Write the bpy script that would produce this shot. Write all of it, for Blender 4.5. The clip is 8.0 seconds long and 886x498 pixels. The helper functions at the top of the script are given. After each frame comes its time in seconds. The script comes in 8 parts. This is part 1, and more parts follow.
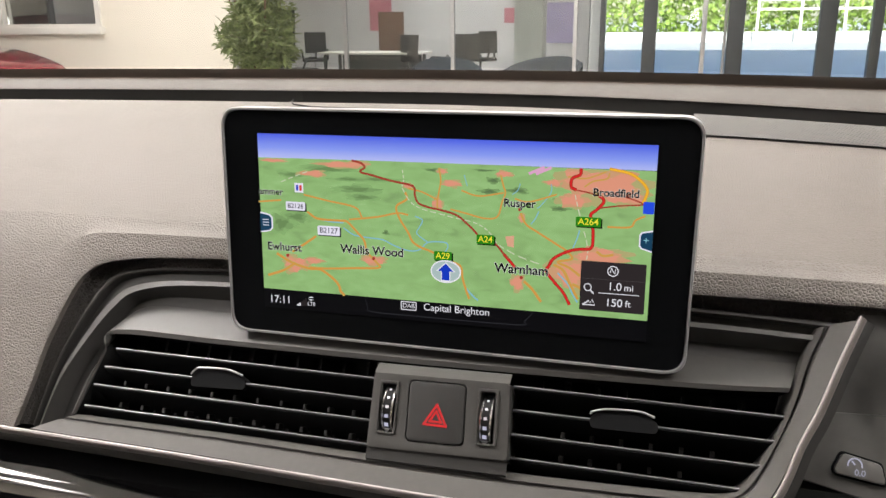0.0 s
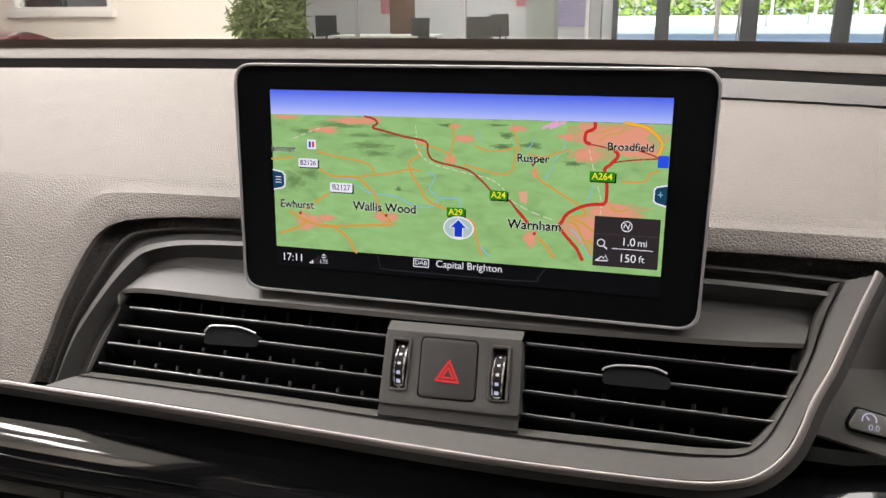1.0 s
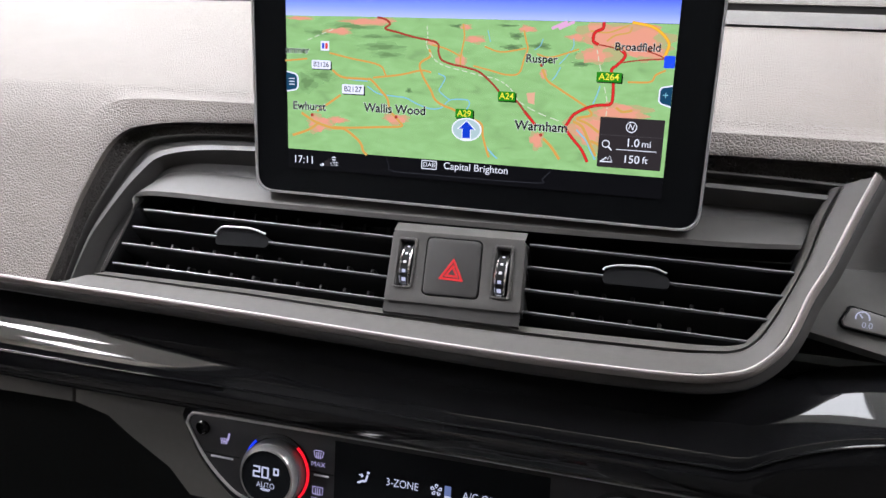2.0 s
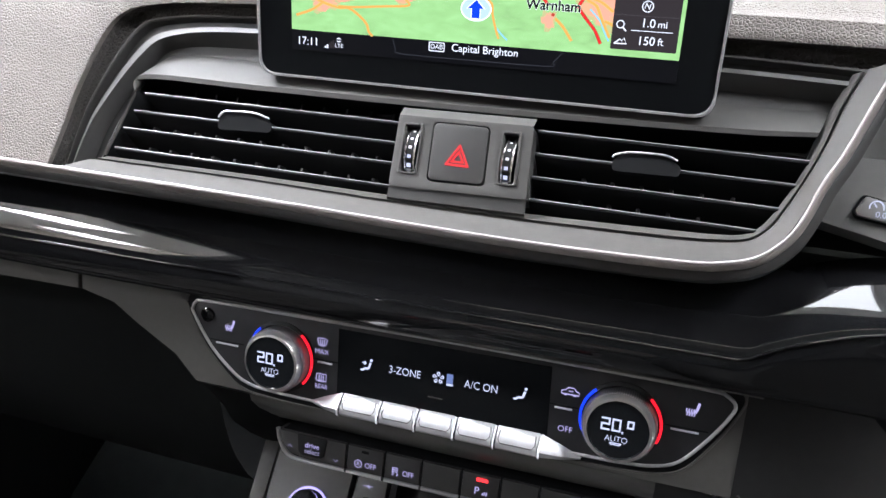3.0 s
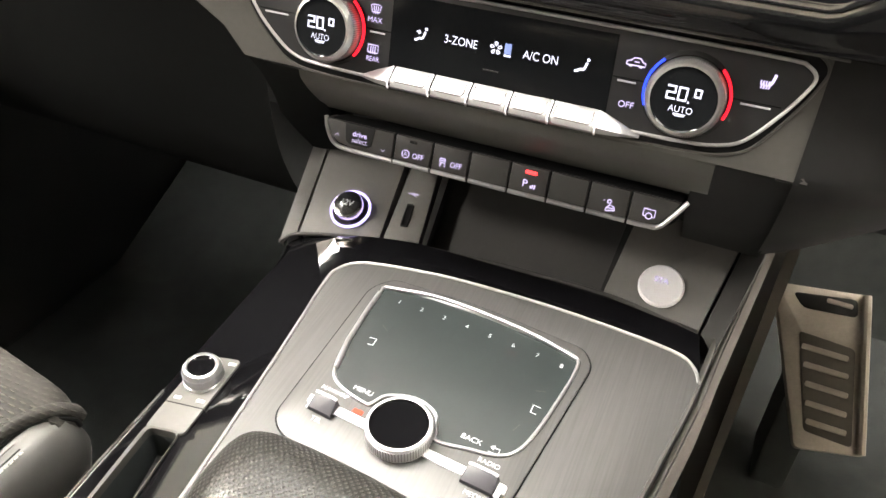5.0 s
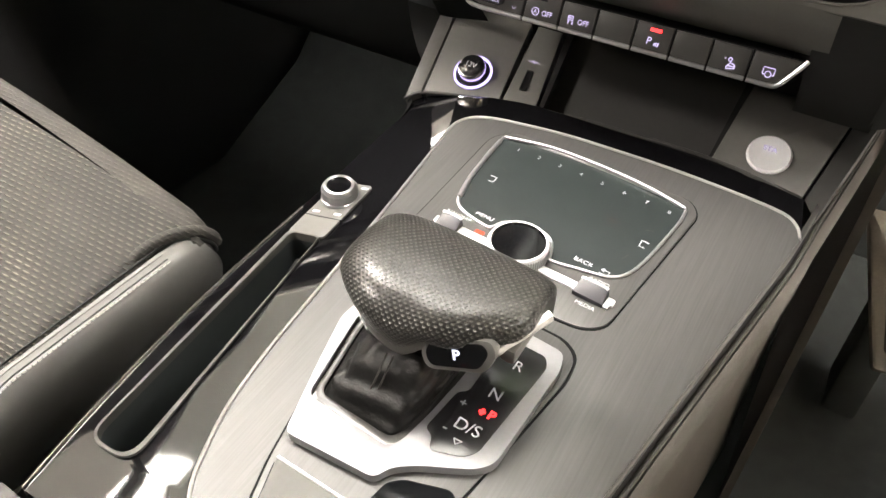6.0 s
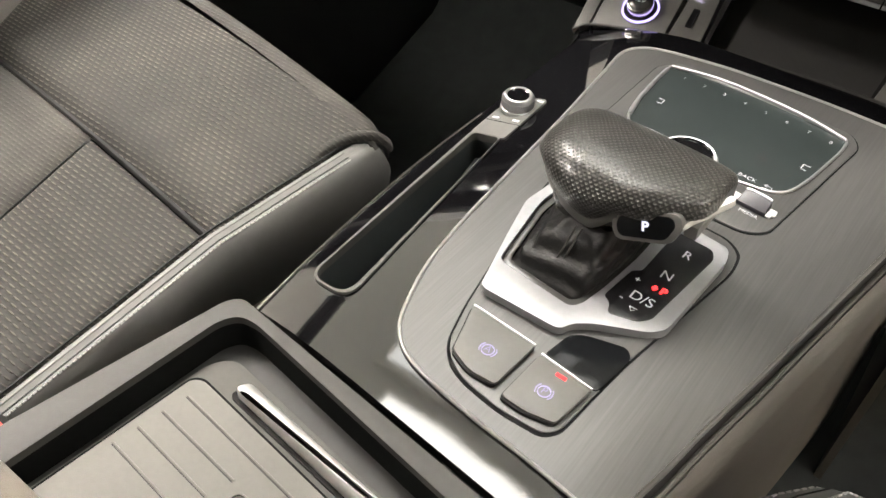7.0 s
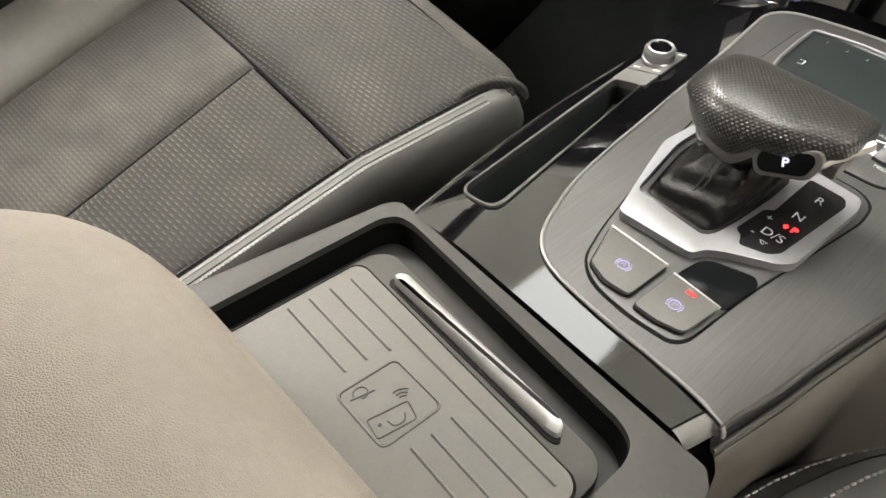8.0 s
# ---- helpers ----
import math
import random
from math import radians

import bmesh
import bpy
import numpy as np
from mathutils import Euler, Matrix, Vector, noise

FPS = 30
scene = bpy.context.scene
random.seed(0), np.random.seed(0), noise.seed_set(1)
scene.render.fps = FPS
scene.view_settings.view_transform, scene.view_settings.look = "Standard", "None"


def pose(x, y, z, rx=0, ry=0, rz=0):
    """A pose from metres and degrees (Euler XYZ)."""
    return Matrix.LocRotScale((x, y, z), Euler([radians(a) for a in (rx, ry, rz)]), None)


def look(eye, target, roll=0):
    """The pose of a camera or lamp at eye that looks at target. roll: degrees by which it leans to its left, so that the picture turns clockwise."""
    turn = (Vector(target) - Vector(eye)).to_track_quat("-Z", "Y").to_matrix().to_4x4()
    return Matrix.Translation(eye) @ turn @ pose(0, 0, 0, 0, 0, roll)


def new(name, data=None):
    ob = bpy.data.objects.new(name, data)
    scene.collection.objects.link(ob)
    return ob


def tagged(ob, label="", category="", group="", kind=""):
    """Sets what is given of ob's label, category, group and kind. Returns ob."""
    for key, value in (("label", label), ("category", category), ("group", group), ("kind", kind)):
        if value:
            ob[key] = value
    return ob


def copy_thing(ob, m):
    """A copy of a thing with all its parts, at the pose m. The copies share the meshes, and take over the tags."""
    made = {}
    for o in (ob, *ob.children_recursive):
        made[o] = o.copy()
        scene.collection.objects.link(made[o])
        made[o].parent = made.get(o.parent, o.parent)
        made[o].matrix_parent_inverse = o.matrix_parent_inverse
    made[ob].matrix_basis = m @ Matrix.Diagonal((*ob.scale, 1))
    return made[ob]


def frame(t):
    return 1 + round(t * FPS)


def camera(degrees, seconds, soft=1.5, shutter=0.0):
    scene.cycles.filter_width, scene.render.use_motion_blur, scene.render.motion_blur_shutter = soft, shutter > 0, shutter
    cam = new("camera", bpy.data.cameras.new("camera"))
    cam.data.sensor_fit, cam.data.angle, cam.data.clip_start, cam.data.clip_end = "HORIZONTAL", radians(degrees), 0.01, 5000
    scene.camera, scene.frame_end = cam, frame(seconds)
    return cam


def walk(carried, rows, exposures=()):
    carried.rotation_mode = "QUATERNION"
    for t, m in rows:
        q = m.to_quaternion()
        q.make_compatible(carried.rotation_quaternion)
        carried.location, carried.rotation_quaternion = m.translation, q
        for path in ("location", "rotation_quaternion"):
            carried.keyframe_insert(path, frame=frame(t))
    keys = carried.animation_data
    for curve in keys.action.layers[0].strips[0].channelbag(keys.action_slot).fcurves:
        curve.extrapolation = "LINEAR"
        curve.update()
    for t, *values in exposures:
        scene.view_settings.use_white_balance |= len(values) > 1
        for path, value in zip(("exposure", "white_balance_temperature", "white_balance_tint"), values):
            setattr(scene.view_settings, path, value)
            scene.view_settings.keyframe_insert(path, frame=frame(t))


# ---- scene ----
EXPOSURES = [(0.0, 1.04, 6300, 15), (1.0, 1.10, 6250, 16), (2.5, 1.62, 5600, 16), (3.5, 2.30, 5700, 11), (4.5, 3.04, 6450, 11), (6.0, 2.78, 6600, 12), (7.0, 2.50, 6500, 11), (8.0, 2.30, 6400, 10)]
cam = camera(58.3, 8.0)
ROWS = [
    (0, 0.0991, -0.0780, 1.2314, 73.94, 0.58, 15.71),
    (0.5, 0.0986, -0.0763, 1.2275, 73.42, 0.66, 15.96),
    (1, 0.0988, -0.0813, 1.2181, 72.87, 0.59, 16.49),
    (2.3, 0.1083, -0.1022, 1.1758, 70.64, -1.05, 18.03),
    (2.5, 0.1088, -0.0970, 1.1743, 68.75, -0.99, 18.27),
    (3, 0.1092, -0.1000, 1.1632, 66.17, -1.51, 18.73),
    (3.5, 0.1113, -0.0973, 1.1365, 63.06, -2.09, 19.20),
    (4, 0.1150, -0.0946, 1.1144, 59.92, -2.51, 20.21),
    (4.5, 0.1192, -0.1093, 1.0924, 57.23, -2.95, 21.90),
    (4.7, 0.1196, -0.1134, 1.0870, 55.99, -3.10, 22.50),
    (5.8, 0.1238, -0.1841, 1.0472, 51.98, -4.45, 28.73),
    (6, 0.1262, -0.2014, 1.0410, 51.38, -4.26, 30.34),
    (6.5, 0.1232, -0.2457, 1.0350, 50.02, -4.49, 34.34),
    (7, 0.1212, -0.2849, 1.0290, 49.29, -4.48, 38.36),
    (7.5, 0.1233, -0.3176, 1.0291, 48.50, -4.49, 42.44),
    (8, 0.1342, -0.3432, 1.0241, 47.59, -4.28, 46.59),
]
walk(cam, [(t, pose(x, y, z, rx, ry, rz)) for t, x, y, z, rx, ry, rz in ROWS], EXPOSURES)
# ---- walk done ----
# ---------------------------------------------------------------- light
world = bpy.data.worlds.new("world")
scene.world = world
world.use_nodes = True
wn = world.node_tree
sky = wn.nodes.new("ShaderNodeTexSky")
sky.sky_type, sky.sun_disc = "NISHITA", False
sky.sun_elevation, sky.sun_rotation = radians(24), radians(200)
wn.links.new(sky.outputs[0], wn.nodes["Background"].inputs[0])
wn.nodes["Background"].inputs[1].default_value = 0.14
sun = new("sun", bpy.data.lights.new("sun", "SUN"))
sun.data.energy, sun.data.angle, sun.data.color = 5.0, radians(0.5), (1.0, 0.94, 0.85)
sun.matrix_world = look((0, -20, 12), (-2.0, 8, -0.5))

# ceiling light panels: x, y, height of the ceiling, watts, and half the width where it is a short one
# Added, unseen panels, placed and sized for cabin light and gloss reflections.
LAMPS = [(-5.2, -4.8, 3.6, 40, 0.3), (-2.25, 0.10, 3.6, 100, 0.4), (-3.8, -2.35, 3.6, 70, 0.30), (-3.2, 3.6, 3.6, 46), (-0.5, -3.4, 3.6, 40), (-1.2, 1.68, 3.6, 4, 0.28), (-0.3, 3.15, 3.6, 22),
         (0.2, 6.6, 3.6, 34), (2.2, -0.4, 3.6, 54), (-0.7, 0.42, 3.6, 7, 0.62), (-6.2, 6.4, 3.6, 56), (-5.2, 13.0, 3.4, 30), (-2.6, 12.4, 3.4, 22), (-4.5, 16.5, 3.4, 30)]
SCREEN_LEVEL = 0.44


# ---------------------------------------------------------------- small helpers
ORIGIN = {}


def thing(name, base, label, category, group="", kind=""):
    ob = new(name)
    ob.location = base
    ORIGIN[ob] = Vector(base)
    return tagged(ob, label, category, group, kind)


def mesh_from(name, bm, material, smooth=38):
    me = bpy.data.meshes.new(name)
    bmesh.ops.recalc_face_normals(bm, faces=bm.faces)
    bm.to_mesh(me)
    bm.free()
    if material:
        me.materials.append(material)
    if smooth:
        me.polygons.foreach_set("use_smooth", [True] * len(me.polygons))
        me.set_sharp_from_angle(angle=radians(smooth))
    return me


def part(name, bm, material, parent=None, label="", smooth=38):
    """One mesh object under a thing or a part; bm is in world metres."""
    base = ORIGIN[parent] if parent else Vector((0, 0, 0))
    bm.transform(Matrix.Translation(-base))
    ob = new(name, mesh_from(name, bm, material, smooth))
    if parent:
        ob.parent = parent
    ORIGIN[ob] = base
    return tagged(ob, label)


def solo(name, bm, material, label, category, group="", kind="", smooth=38):
    return tagged(part(name, bm, material, None, label, smooth), label, category, group, kind)


def plane(o, ydir):
    """A local frame: x across the car, y along ydir, z out of the surface."""
    x, y = Vector((1, 0, 0)), Vector(ydir).normalized()
    z = x.cross(y)
    m = Matrix((x, y, z)).transposed().to_4x4()
    m.translation = o
    return m


SCREEN = plane((0, 0.274, 1.179), (0, 0.061, 1))
VENT = plane((0, 0.255, 1.05), (0, 0.56, 1))
CLIM = plane((0, 0.241, 0.937), (0, 0.21, 1))
BANK = plane((0, 0.251, 0.855), (0, 0.30, 1))
DECK = plane((0, 0, 0.7595), (0, 1, 0.095))
POD = plane((0, 0.243, 0.772), (0, 1, 0.6))
PHONE = plane((0, -0.15, 0.741), (0, 1, 0.05))


def join(*bms):
    out = bms[0]
    for b in bms[1:]:
        me = bpy.data.meshes.new("tmp")
        b.to_mesh(me)
        b.free()
        out.from_mesh(me)
        bpy.data.meshes.remove(me)
    return out


def fillet(pts, r, n=5):
    """Rounds the corners of a closed outline; r is one radius or one for each corner."""
    out, k = [], len(pts)
    for i in range(k):
        p, a, b = Vector(pts[i]), Vector(pts[i - 1]), Vector(pts[(i + 1) % k])
        rad = r[i] if isinstance(r, (list, tuple)) else r
        da, db = (a - p), (b - p)
        d = min(rad, da.length * 0.48, db.length * 0.48)
        if d < 1e-6:
            out.append(tuple(p))
            continue
        p0, p1 = p + da.normalized() * d, p + db.normalized() * d
        for j in range(n + 1):
            t = j / n
            out.append(tuple(p0 * (1 - t) ** 2 + p * 2 * t * (1 - t) + p1 * t * t))
    return out


def curve(pts, n=6, closed=False):
    """A smooth line through the points."""
    P = [Vector(p) for p in pts]
    k, out = len(P), []
    for i in range(k if closed else k - 1):
        if closed:
            a, b, c, d = P[i - 1], P[i], P[(i + 1) % k], P[(i + 2) % k]
        else:
            b, c = P[i], P[i + 1]
            a, d = P[i - 1] if i else b * 2 - c, P[i + 2] if i + 2 < k else c * 2 - b
        for j in range(n):
            t = j / n
            out.append(tuple(0.5 * (2 * b + (c - a) * t + (2 * a - 5 * b + 4 * c - d) * t * t + (3 * b - a - 3 * c + d) * t ** 3)))
    if not closed:
        out.append(tuple(P[-1]))
    return out


def slab(outer, z0, z1, m, holes=(), bevel=0.0):
    """A plate with an outline and holes, from z0 up to z1 in the frame m."""
    bm = bmesh.new()
    loops = [outer, *holes]
    edges = []
    for pts in loops:
        vs = [bm.verts.new((p[0], p[1], z1)) for p in pts]
        edges += [bm.edges.new((vs[i], vs[(i + 1) % len(vs)])) for i in range(len(vs))]
    if holes:
        bmesh.ops.triangle_fill(bm, use_beauty=True, use_dissolve=False, edges=edges)
    else:
        bm.faces.new(list(bm.verts))
    ext = bmesh.ops.extrude_face_region(bm, geom=list(bm.faces), use_keep_orig=True)
    for v in ext["geom"]:
        if isinstance(v, bmesh.types.BMVert):
            v.co.z = z0
    bmesh.ops.recalc_face_normals(bm, faces=bm.faces)
    if bevel:
        top = [e for e in bm.edges if len(e.link_faces) == 2 and all(abs(v.co.z - z1) < 1e-7 for v in e.verts)
               and e.calc_face_angle(0) > 0.8]
        bmesh.ops.bevel(bm, geom=top, offset=bevel, segments=2, profile=0.6, affect="EDGES", clamp_overlap=True)
    bm.transform(m)
    return bm


def box(a, b, m=Matrix(), bevel=0.0):
    bm = bmesh.new()
    bmesh.ops.create_cube(bm, size=1)
    for v in bm.verts:
        v.co = Vector([(a[i] + b[i]) / 2 + v.co[i] * (b[i] - a[i]) for i in range(3)])
    if bevel:
        bmesh.ops.bevel(bm, geom=list(bm.edges), offset=bevel, segments=2, profile=0.6, affect="EDGES", clamp_overlap=True)
    bm.transform(m)
    return bm


def loft(rows, m=Matrix(), closed=False):
    bm = bmesh.new()
    g = [[bm.verts.new(p) for p in row] for row in rows]
    for a, b in zip(g, g[1:]):
        k = len(a)
        for i in range(k if closed else k - 1):
            bm.faces.new((a[i], a[(i + 1) % k], b[(i + 1) % k], b[i]))
    bm.transform(m)
    return bm


def tube(path, r, m=Matrix(), seg=8, closed=False, flat=1.0):
    """A rod along a path; flat squeezes it along the frame's z."""
    P = [Vector(p) if len(p) == 3 else Vector((p[0], p[1], 0)) for p in path]
    k, rows = len(P), []
    for i in range(k):
        a = P[i - 1] if closed or i else P[i]
        b = P[(i + 1) % k] if closed or i < k - 1 else P[i]
        t = (b - a).normalized()
        side = t.cross(Vector((0, 0, 1)))
        side = side.normalized() if side.length > 1e-4 else Vector((1, 0, 0))
        up = side.cross(t)
        rows.append([P[i] + side * math.cos(2 * math.pi * j / seg) * r + up * math.sin(2 * math.pi * j / seg) * r * flat for j in range(seg)])
    if closed:
        rows.append(rows[0])
    bm = loft([[*row, row[0]] for row in rows], m)
    if not closed:
        for row in (rows[0], rows[-1]):
            bm.faces.new([bm.verts.new(m @ p) for p in row])
    bmesh.ops.remove_doubles(bm, verts=bm.verts, dist=1e-6)
    return bm


def lathe(profile, m, seg=32, arc=(0, 2 * math.pi)):
    """A turned shape: profile of (radius, height) round the frame's z."""
    full = abs(arc[1] - arc[0] - 2 * math.pi) < 1e-6
    n = seg if full else seg + 1
    rows = []
    for r, h in profile:
        rows.append([Vector((r * math.cos(arc[0] + (arc[1] - arc[0]) * j / seg), r * math.sin(arc[0] + (arc[1] - arc[0]) * j / seg), h)) for j in range(n)])
    bm = loft(rows, m, closed=full)
    bmesh.ops.remove_doubles(bm, verts=bm.verts, dist=1e-7)
    return bm


def ribbon(path, width, z, m, thick=0.0001):
    P = [Vector((p[0], p[1])) for p in path]
    left, right = [], []
    for i, p in enumerate(P):
        t = (P[min(i + 1, len(P) - 1)] - P[max(i - 1, 0)]).normalized()
        nrm = Vector((-t.y, t.x)) * width / 2
        left.append((p.x + nrm.x, p.y + nrm.y, z))
        right.append((p.x - nrm.x, p.y - nrm.y, z))
    return loft([left, right], m)


def circle(x, y, r, n=24):
    return [(x + r * math.cos(2 * math.pi * i / n), y + r * math.sin(2 * math.pi * i / n)) for i in range(n)]


def span(a, b, n):
    return [a + (b - a) * i / n for i in range(n + 1)]


def rect(x0, y0, x1, y1):
    return [(x0, y0), (x1, y0), (x1, y1), (x0, y1)]


def lettering(words, size, x, y, z, m, material, parent, turn=0, name="lettering", align="CENTER", bold=0.0, squeeze=1.0):
    data = bpy.data.curves.new("type", "FONT")
    data.body, data.size, data.align_x, data.align_y, data.offset = words, size, align, "CENTER", bold
    tmp = new("tmp", data)
    me = bpy.data.meshes.new_from_object(tmp)
    bpy.data.objects.remove(tmp)
    bm = bmesh.new()
    bm.from_mesh(me)
    bpy.data.meshes.remove(me)
    bm.transform(m @ Matrix.Translation((x, y, z)) @ pose(0, 0, 0, 0, 0, turn) @ Matrix.Diagonal((squeeze, 1, 1, 1)))
    return part(name, bm, material, parent, smooth=0)


# ---------------------------------------------------------------- materials
def material(name, base, rough=0.5, metal=0.0, vary=(), bump=(), coat=0.0, spec=0.5):
    """vary: (scale, amount, scale, amount) of tone noise; bump: (scale, height in metres)."""
    m = bpy.data.materials.new(name)
    m.use_nodes = True
    nt, b = m.node_tree, m.node_tree.nodes["Principled BSDF"]
    b.inputs["Base Color"].default_value = (*base, 1)
    b.inputs["Roughness"].default_value, b.inputs["Metallic"].default_value = rough, metal
    b.inputs["Coat Weight"].default_value, b.inputs["Coat Roughness"].default_value = coat, 0.03
    b.inputs["Specular IOR Level"].default_value = spec
    co = nt.nodes.new("ShaderNodeTexCoord").outputs["Object"]
    last = None
    for i in range(0, len(vary), 2):
        nz = nt.nodes.new("ShaderNodeTexNoise")
        nz.inputs["Scale"].default_value, nz.inputs["Detail"].default_value = vary[i], 3
        nt.links.new(co, nz.inputs["Vector"])
        rng = nt.nodes.new("ShaderNodeMapRange")
        rng.inputs[1].default_value, rng.inputs[2].default_value = 0.25, 0.75
        rng.inputs[3].default_value, rng.inputs[4].default_value = 1 - vary[i + 1], 1 + vary[i + 1]
        nt.links.new(nz.outputs[0], rng.inputs[0])
        mul = nt.nodes.new("ShaderNodeMix")
        mul.data_type, mul.blend_type = "RGBA", "MULTIPLY"
        mul.inputs[0].default_value = 1
        mul.inputs[6].default_value = (*base, 1)
        if last:
            nt.links.new(last, mul.inputs[6])
        nt.links.new(rng.outputs[0], mul.inputs[7])
        last = mul.outputs[2]
        if i == 0:
            r2 = nt.nodes.new("ShaderNodeMapRange")
            r2.inputs[3].default_value, r2.inputs[4].default_value = rough - min(0.06, rough * 0.2), min(1, rough + min(0.06, rough * 0.2))
            nt.links.new(nz.outputs[0], r2.inputs[0])
            nt.links.new(r2.outputs[0], b.inputs["Roughness"])
    if last:
        nt.links.new(last, b.inputs["Base Color"])
    if bump:
        bp = nt.nodes.new("ShaderNodeBump")
        bp.inputs["Strength"].default_value, bp.inputs["Distance"].default_value = 1.0, bump[1]
        if len(bump) > 2 and bump[2] == "leather":
            v = nt.nodes.new("ShaderNodeTexVoronoi")
            v.feature = "DISTANCE_TO_EDGE"
            v.inputs["Scale"].default_value = bump[0]
            nt.links.new(co, v.inputs["Vector"])
            ramp = nt.nodes.new("ShaderNodeMapRange")
            ramp.inputs[2].default_value = 0.25
            nt.links.new(v.outputs[0], ramp.inputs[0])
            nt.links.new(ramp.outputs[0], bp.inputs["Height"])
        else:
            nz = nt.nodes.new("ShaderNodeTexNoise")
            nz.inputs["Scale"].default_value, nz.inputs["Detail"].default_value = bump[0], 2
            nt.links.new(co, nz.inputs["Vector"])
            nt.links.new(nz.outputs[0], bp.inputs["Height"])
        nt.links.new(bp.outputs[0], b.inputs["Normal"])
    return m


def glow(name, colour, strength=1.0):
    m = bpy.data.materials.new(name)
    m.use_nodes = True
    b = m.node_tree.nodes["Principled BSDF"]
    b.inputs["Base Color"].default_value = (0.004, 0.004, 0.004, 1)
    b.inputs["Roughness"].default_value, b.inputs["Specular IOR Level"].default_value = 0.35, 0.08
    b.inputs["Emission Color"].default_value, b.inputs["Emission Strength"].default_value = (*colour, 1), strength * SCREEN_LEVEL
    return m


def rgb(r, g, b):
    """A colour given in 0 to 255 as a screen names it."""
    return tuple(((c / 255 + 0.055) / 1.055) ** 2.4 if c > 10 else c / 255 / 12.92 for c in (r, g, b))


def pane(name, tint=(1, 1, 1), gloss=1.0):
    """Thin clear glass: it lets light through and mirrors at grazing angles."""
    m = bpy.data.materials.new(name)
    m.use_nodes = True
    nt = m.node_tree
    nt.nodes.remove(nt.nodes["Principled BSDF"])
    tr, gl, mix, fr = (nt.nodes.new("ShaderNode" + s) for s in ("BsdfTransparent", "BsdfGlossy", "MixShader", "Fresnel"))
    tr.inputs[0].default_value = (*tint, 1)
    gl.inputs["Roughness"].default_value = 0.01
    fr.inputs[0].default_value = 1.0 + 0.45 * gloss
    nt.links.new(fr.outputs[0], mix.inputs[0])
    nt.links.new(tr.outputs[0], mix.inputs[1])
    nt.links.new(gl.outputs[0], mix.inputs[2])
    nt.links.new(mix.outputs[0], nt.nodes["Material Output"].inputs[0])
    return m


SOFT_DASH = material("soft_dash_leatherette", (0.165, 0.149, 0.132), 0.55, 0, (3, 0.06, 60, 0.05), (620, 0.00045, "leather"))
SOFT_SMOOTH = material("smooth_dash_pad", (0.160, 0.144, 0.128), 0.55, 0, (3, 0.06, 40, 0.04), (700, 0.00028, "leather"), 0.0, 0.25)
GREY_PLASTIC = material("grey_matt_plastic", (0.086, 0.084, 0.079), 0.45, 0, (8, 0.06, 300, 0.05), (1800, 0.00006), 0.0, 0.4)
DARK_PLASTIC = material("dark_matt_plastic", (0.011, 0.011, 0.011), 0.58, 0, (10, 0.15, 200, 0.1), (1500, 0.00006), 0.0, 0.16)
STACK_PLASTIC = material("grey_stack_plastic", (0.060, 0.0585, 0.053), 0.5, 0, (8, 0.07, 300, 0.05), (1800, 0.00006), 0.0, 0.35)
MID_PLASTIC = material("charcoal_matt_plastic", (0.030, 0.0295, 0.028), 0.48, 0, (10, 0.12, 300, 0.06), (1800, 0.00006), 0.0, 0.35)
PANEL_BLACK = material("satin_black_panel", (0.018, 0.018, 0.019), 0.42, 0, (10, 0.12, 200, 0.08), (1500, 0.00005), 0.0, 0.35)
VENT_BLACK = material("vent_black", (0.0105, 0.0108, 0.0113), 0.8, 0, (20, 0.2), (), 0.0, 0.03)
# Dash leatherette in a darker tone, painting the shadow along the pad edge.
SHADED_PAD = material("shaded_pad_edge_leatherette", (0.050, 0.046, 0.042), 0.6, 0, (6, 0.1, 60, 0.1), (480, 0.0007, "leather"), 0.0, 0.3)
RISER_PLASTIC = material("dark_grey_riser_plastic", (0.045, 0.044, 0.042), 0.5, 0, (8, 0.08, 300, 0.05), (1800, 0.00006), 0.0, 0.35)
SLAT_EDGE = material("satin_slat_edge", (0.12, 0.12, 0.124), 0.38, 0.4, (40, 0.08))
CHROME = material("satin_chrome", (0.72, 0.70, 0.68), 0.2, 1, (15, 0.04))
SILVER = material("brushed_silver", (0.66, 0.65, 0.64), 0.30, 1.0, (30, 0.05, 400, 0.05))
SATIN = material("satin_silver_paint", (0.38, 0.38, 0.385), 0.33, 0.85, (20, 0.05, 300, 0.04))
BRIGHT_SATIN = material("bright_satin_paint", (0.66, 0.66, 0.68), 0.38, 0.35, (20, 0.04, 300, 0.04))
RIM_PLASTIC = material("dark_grey_rim_plastic", (0.036, 0.0347, 0.032), 0.5, 0, (10, 0.1, 300, 0.06), (1800, 0.00006), 0.0, 0.35)
KNEE_PLASTIC = material("brown_grey_knee_plastic", (0.070, 0.062, 0.053), 0.55, 0, (10, 0.12, 300, 0.06), (1500, 0.0001), 0.0, 0.35)
TRAY_TEAL = material("blue_black_tray_rubber", (0.026, 0.031, 0.032), 0.5, 0, (12, 0.12, 200, 0.08), (1500, 0.0001), 0.0, 0.35)
# Near-black base stands in for deep shade in the footwell and tray recess.
SHADE_BLACK = material("shade_black_plastic", (0.0042, 0.0047, 0.0046), 0.85, 0, (10, 0.2, 200, 0.1), (), 0.0, 0.1)
BEZEL_PLASTIC = material("dark_grey_bezel_plastic", (0.050, 0.0488, 0.0455), 0.45, 0, (8, 0.06, 300, 0.05), (1800, 0.00006), 0.0, 0.4)
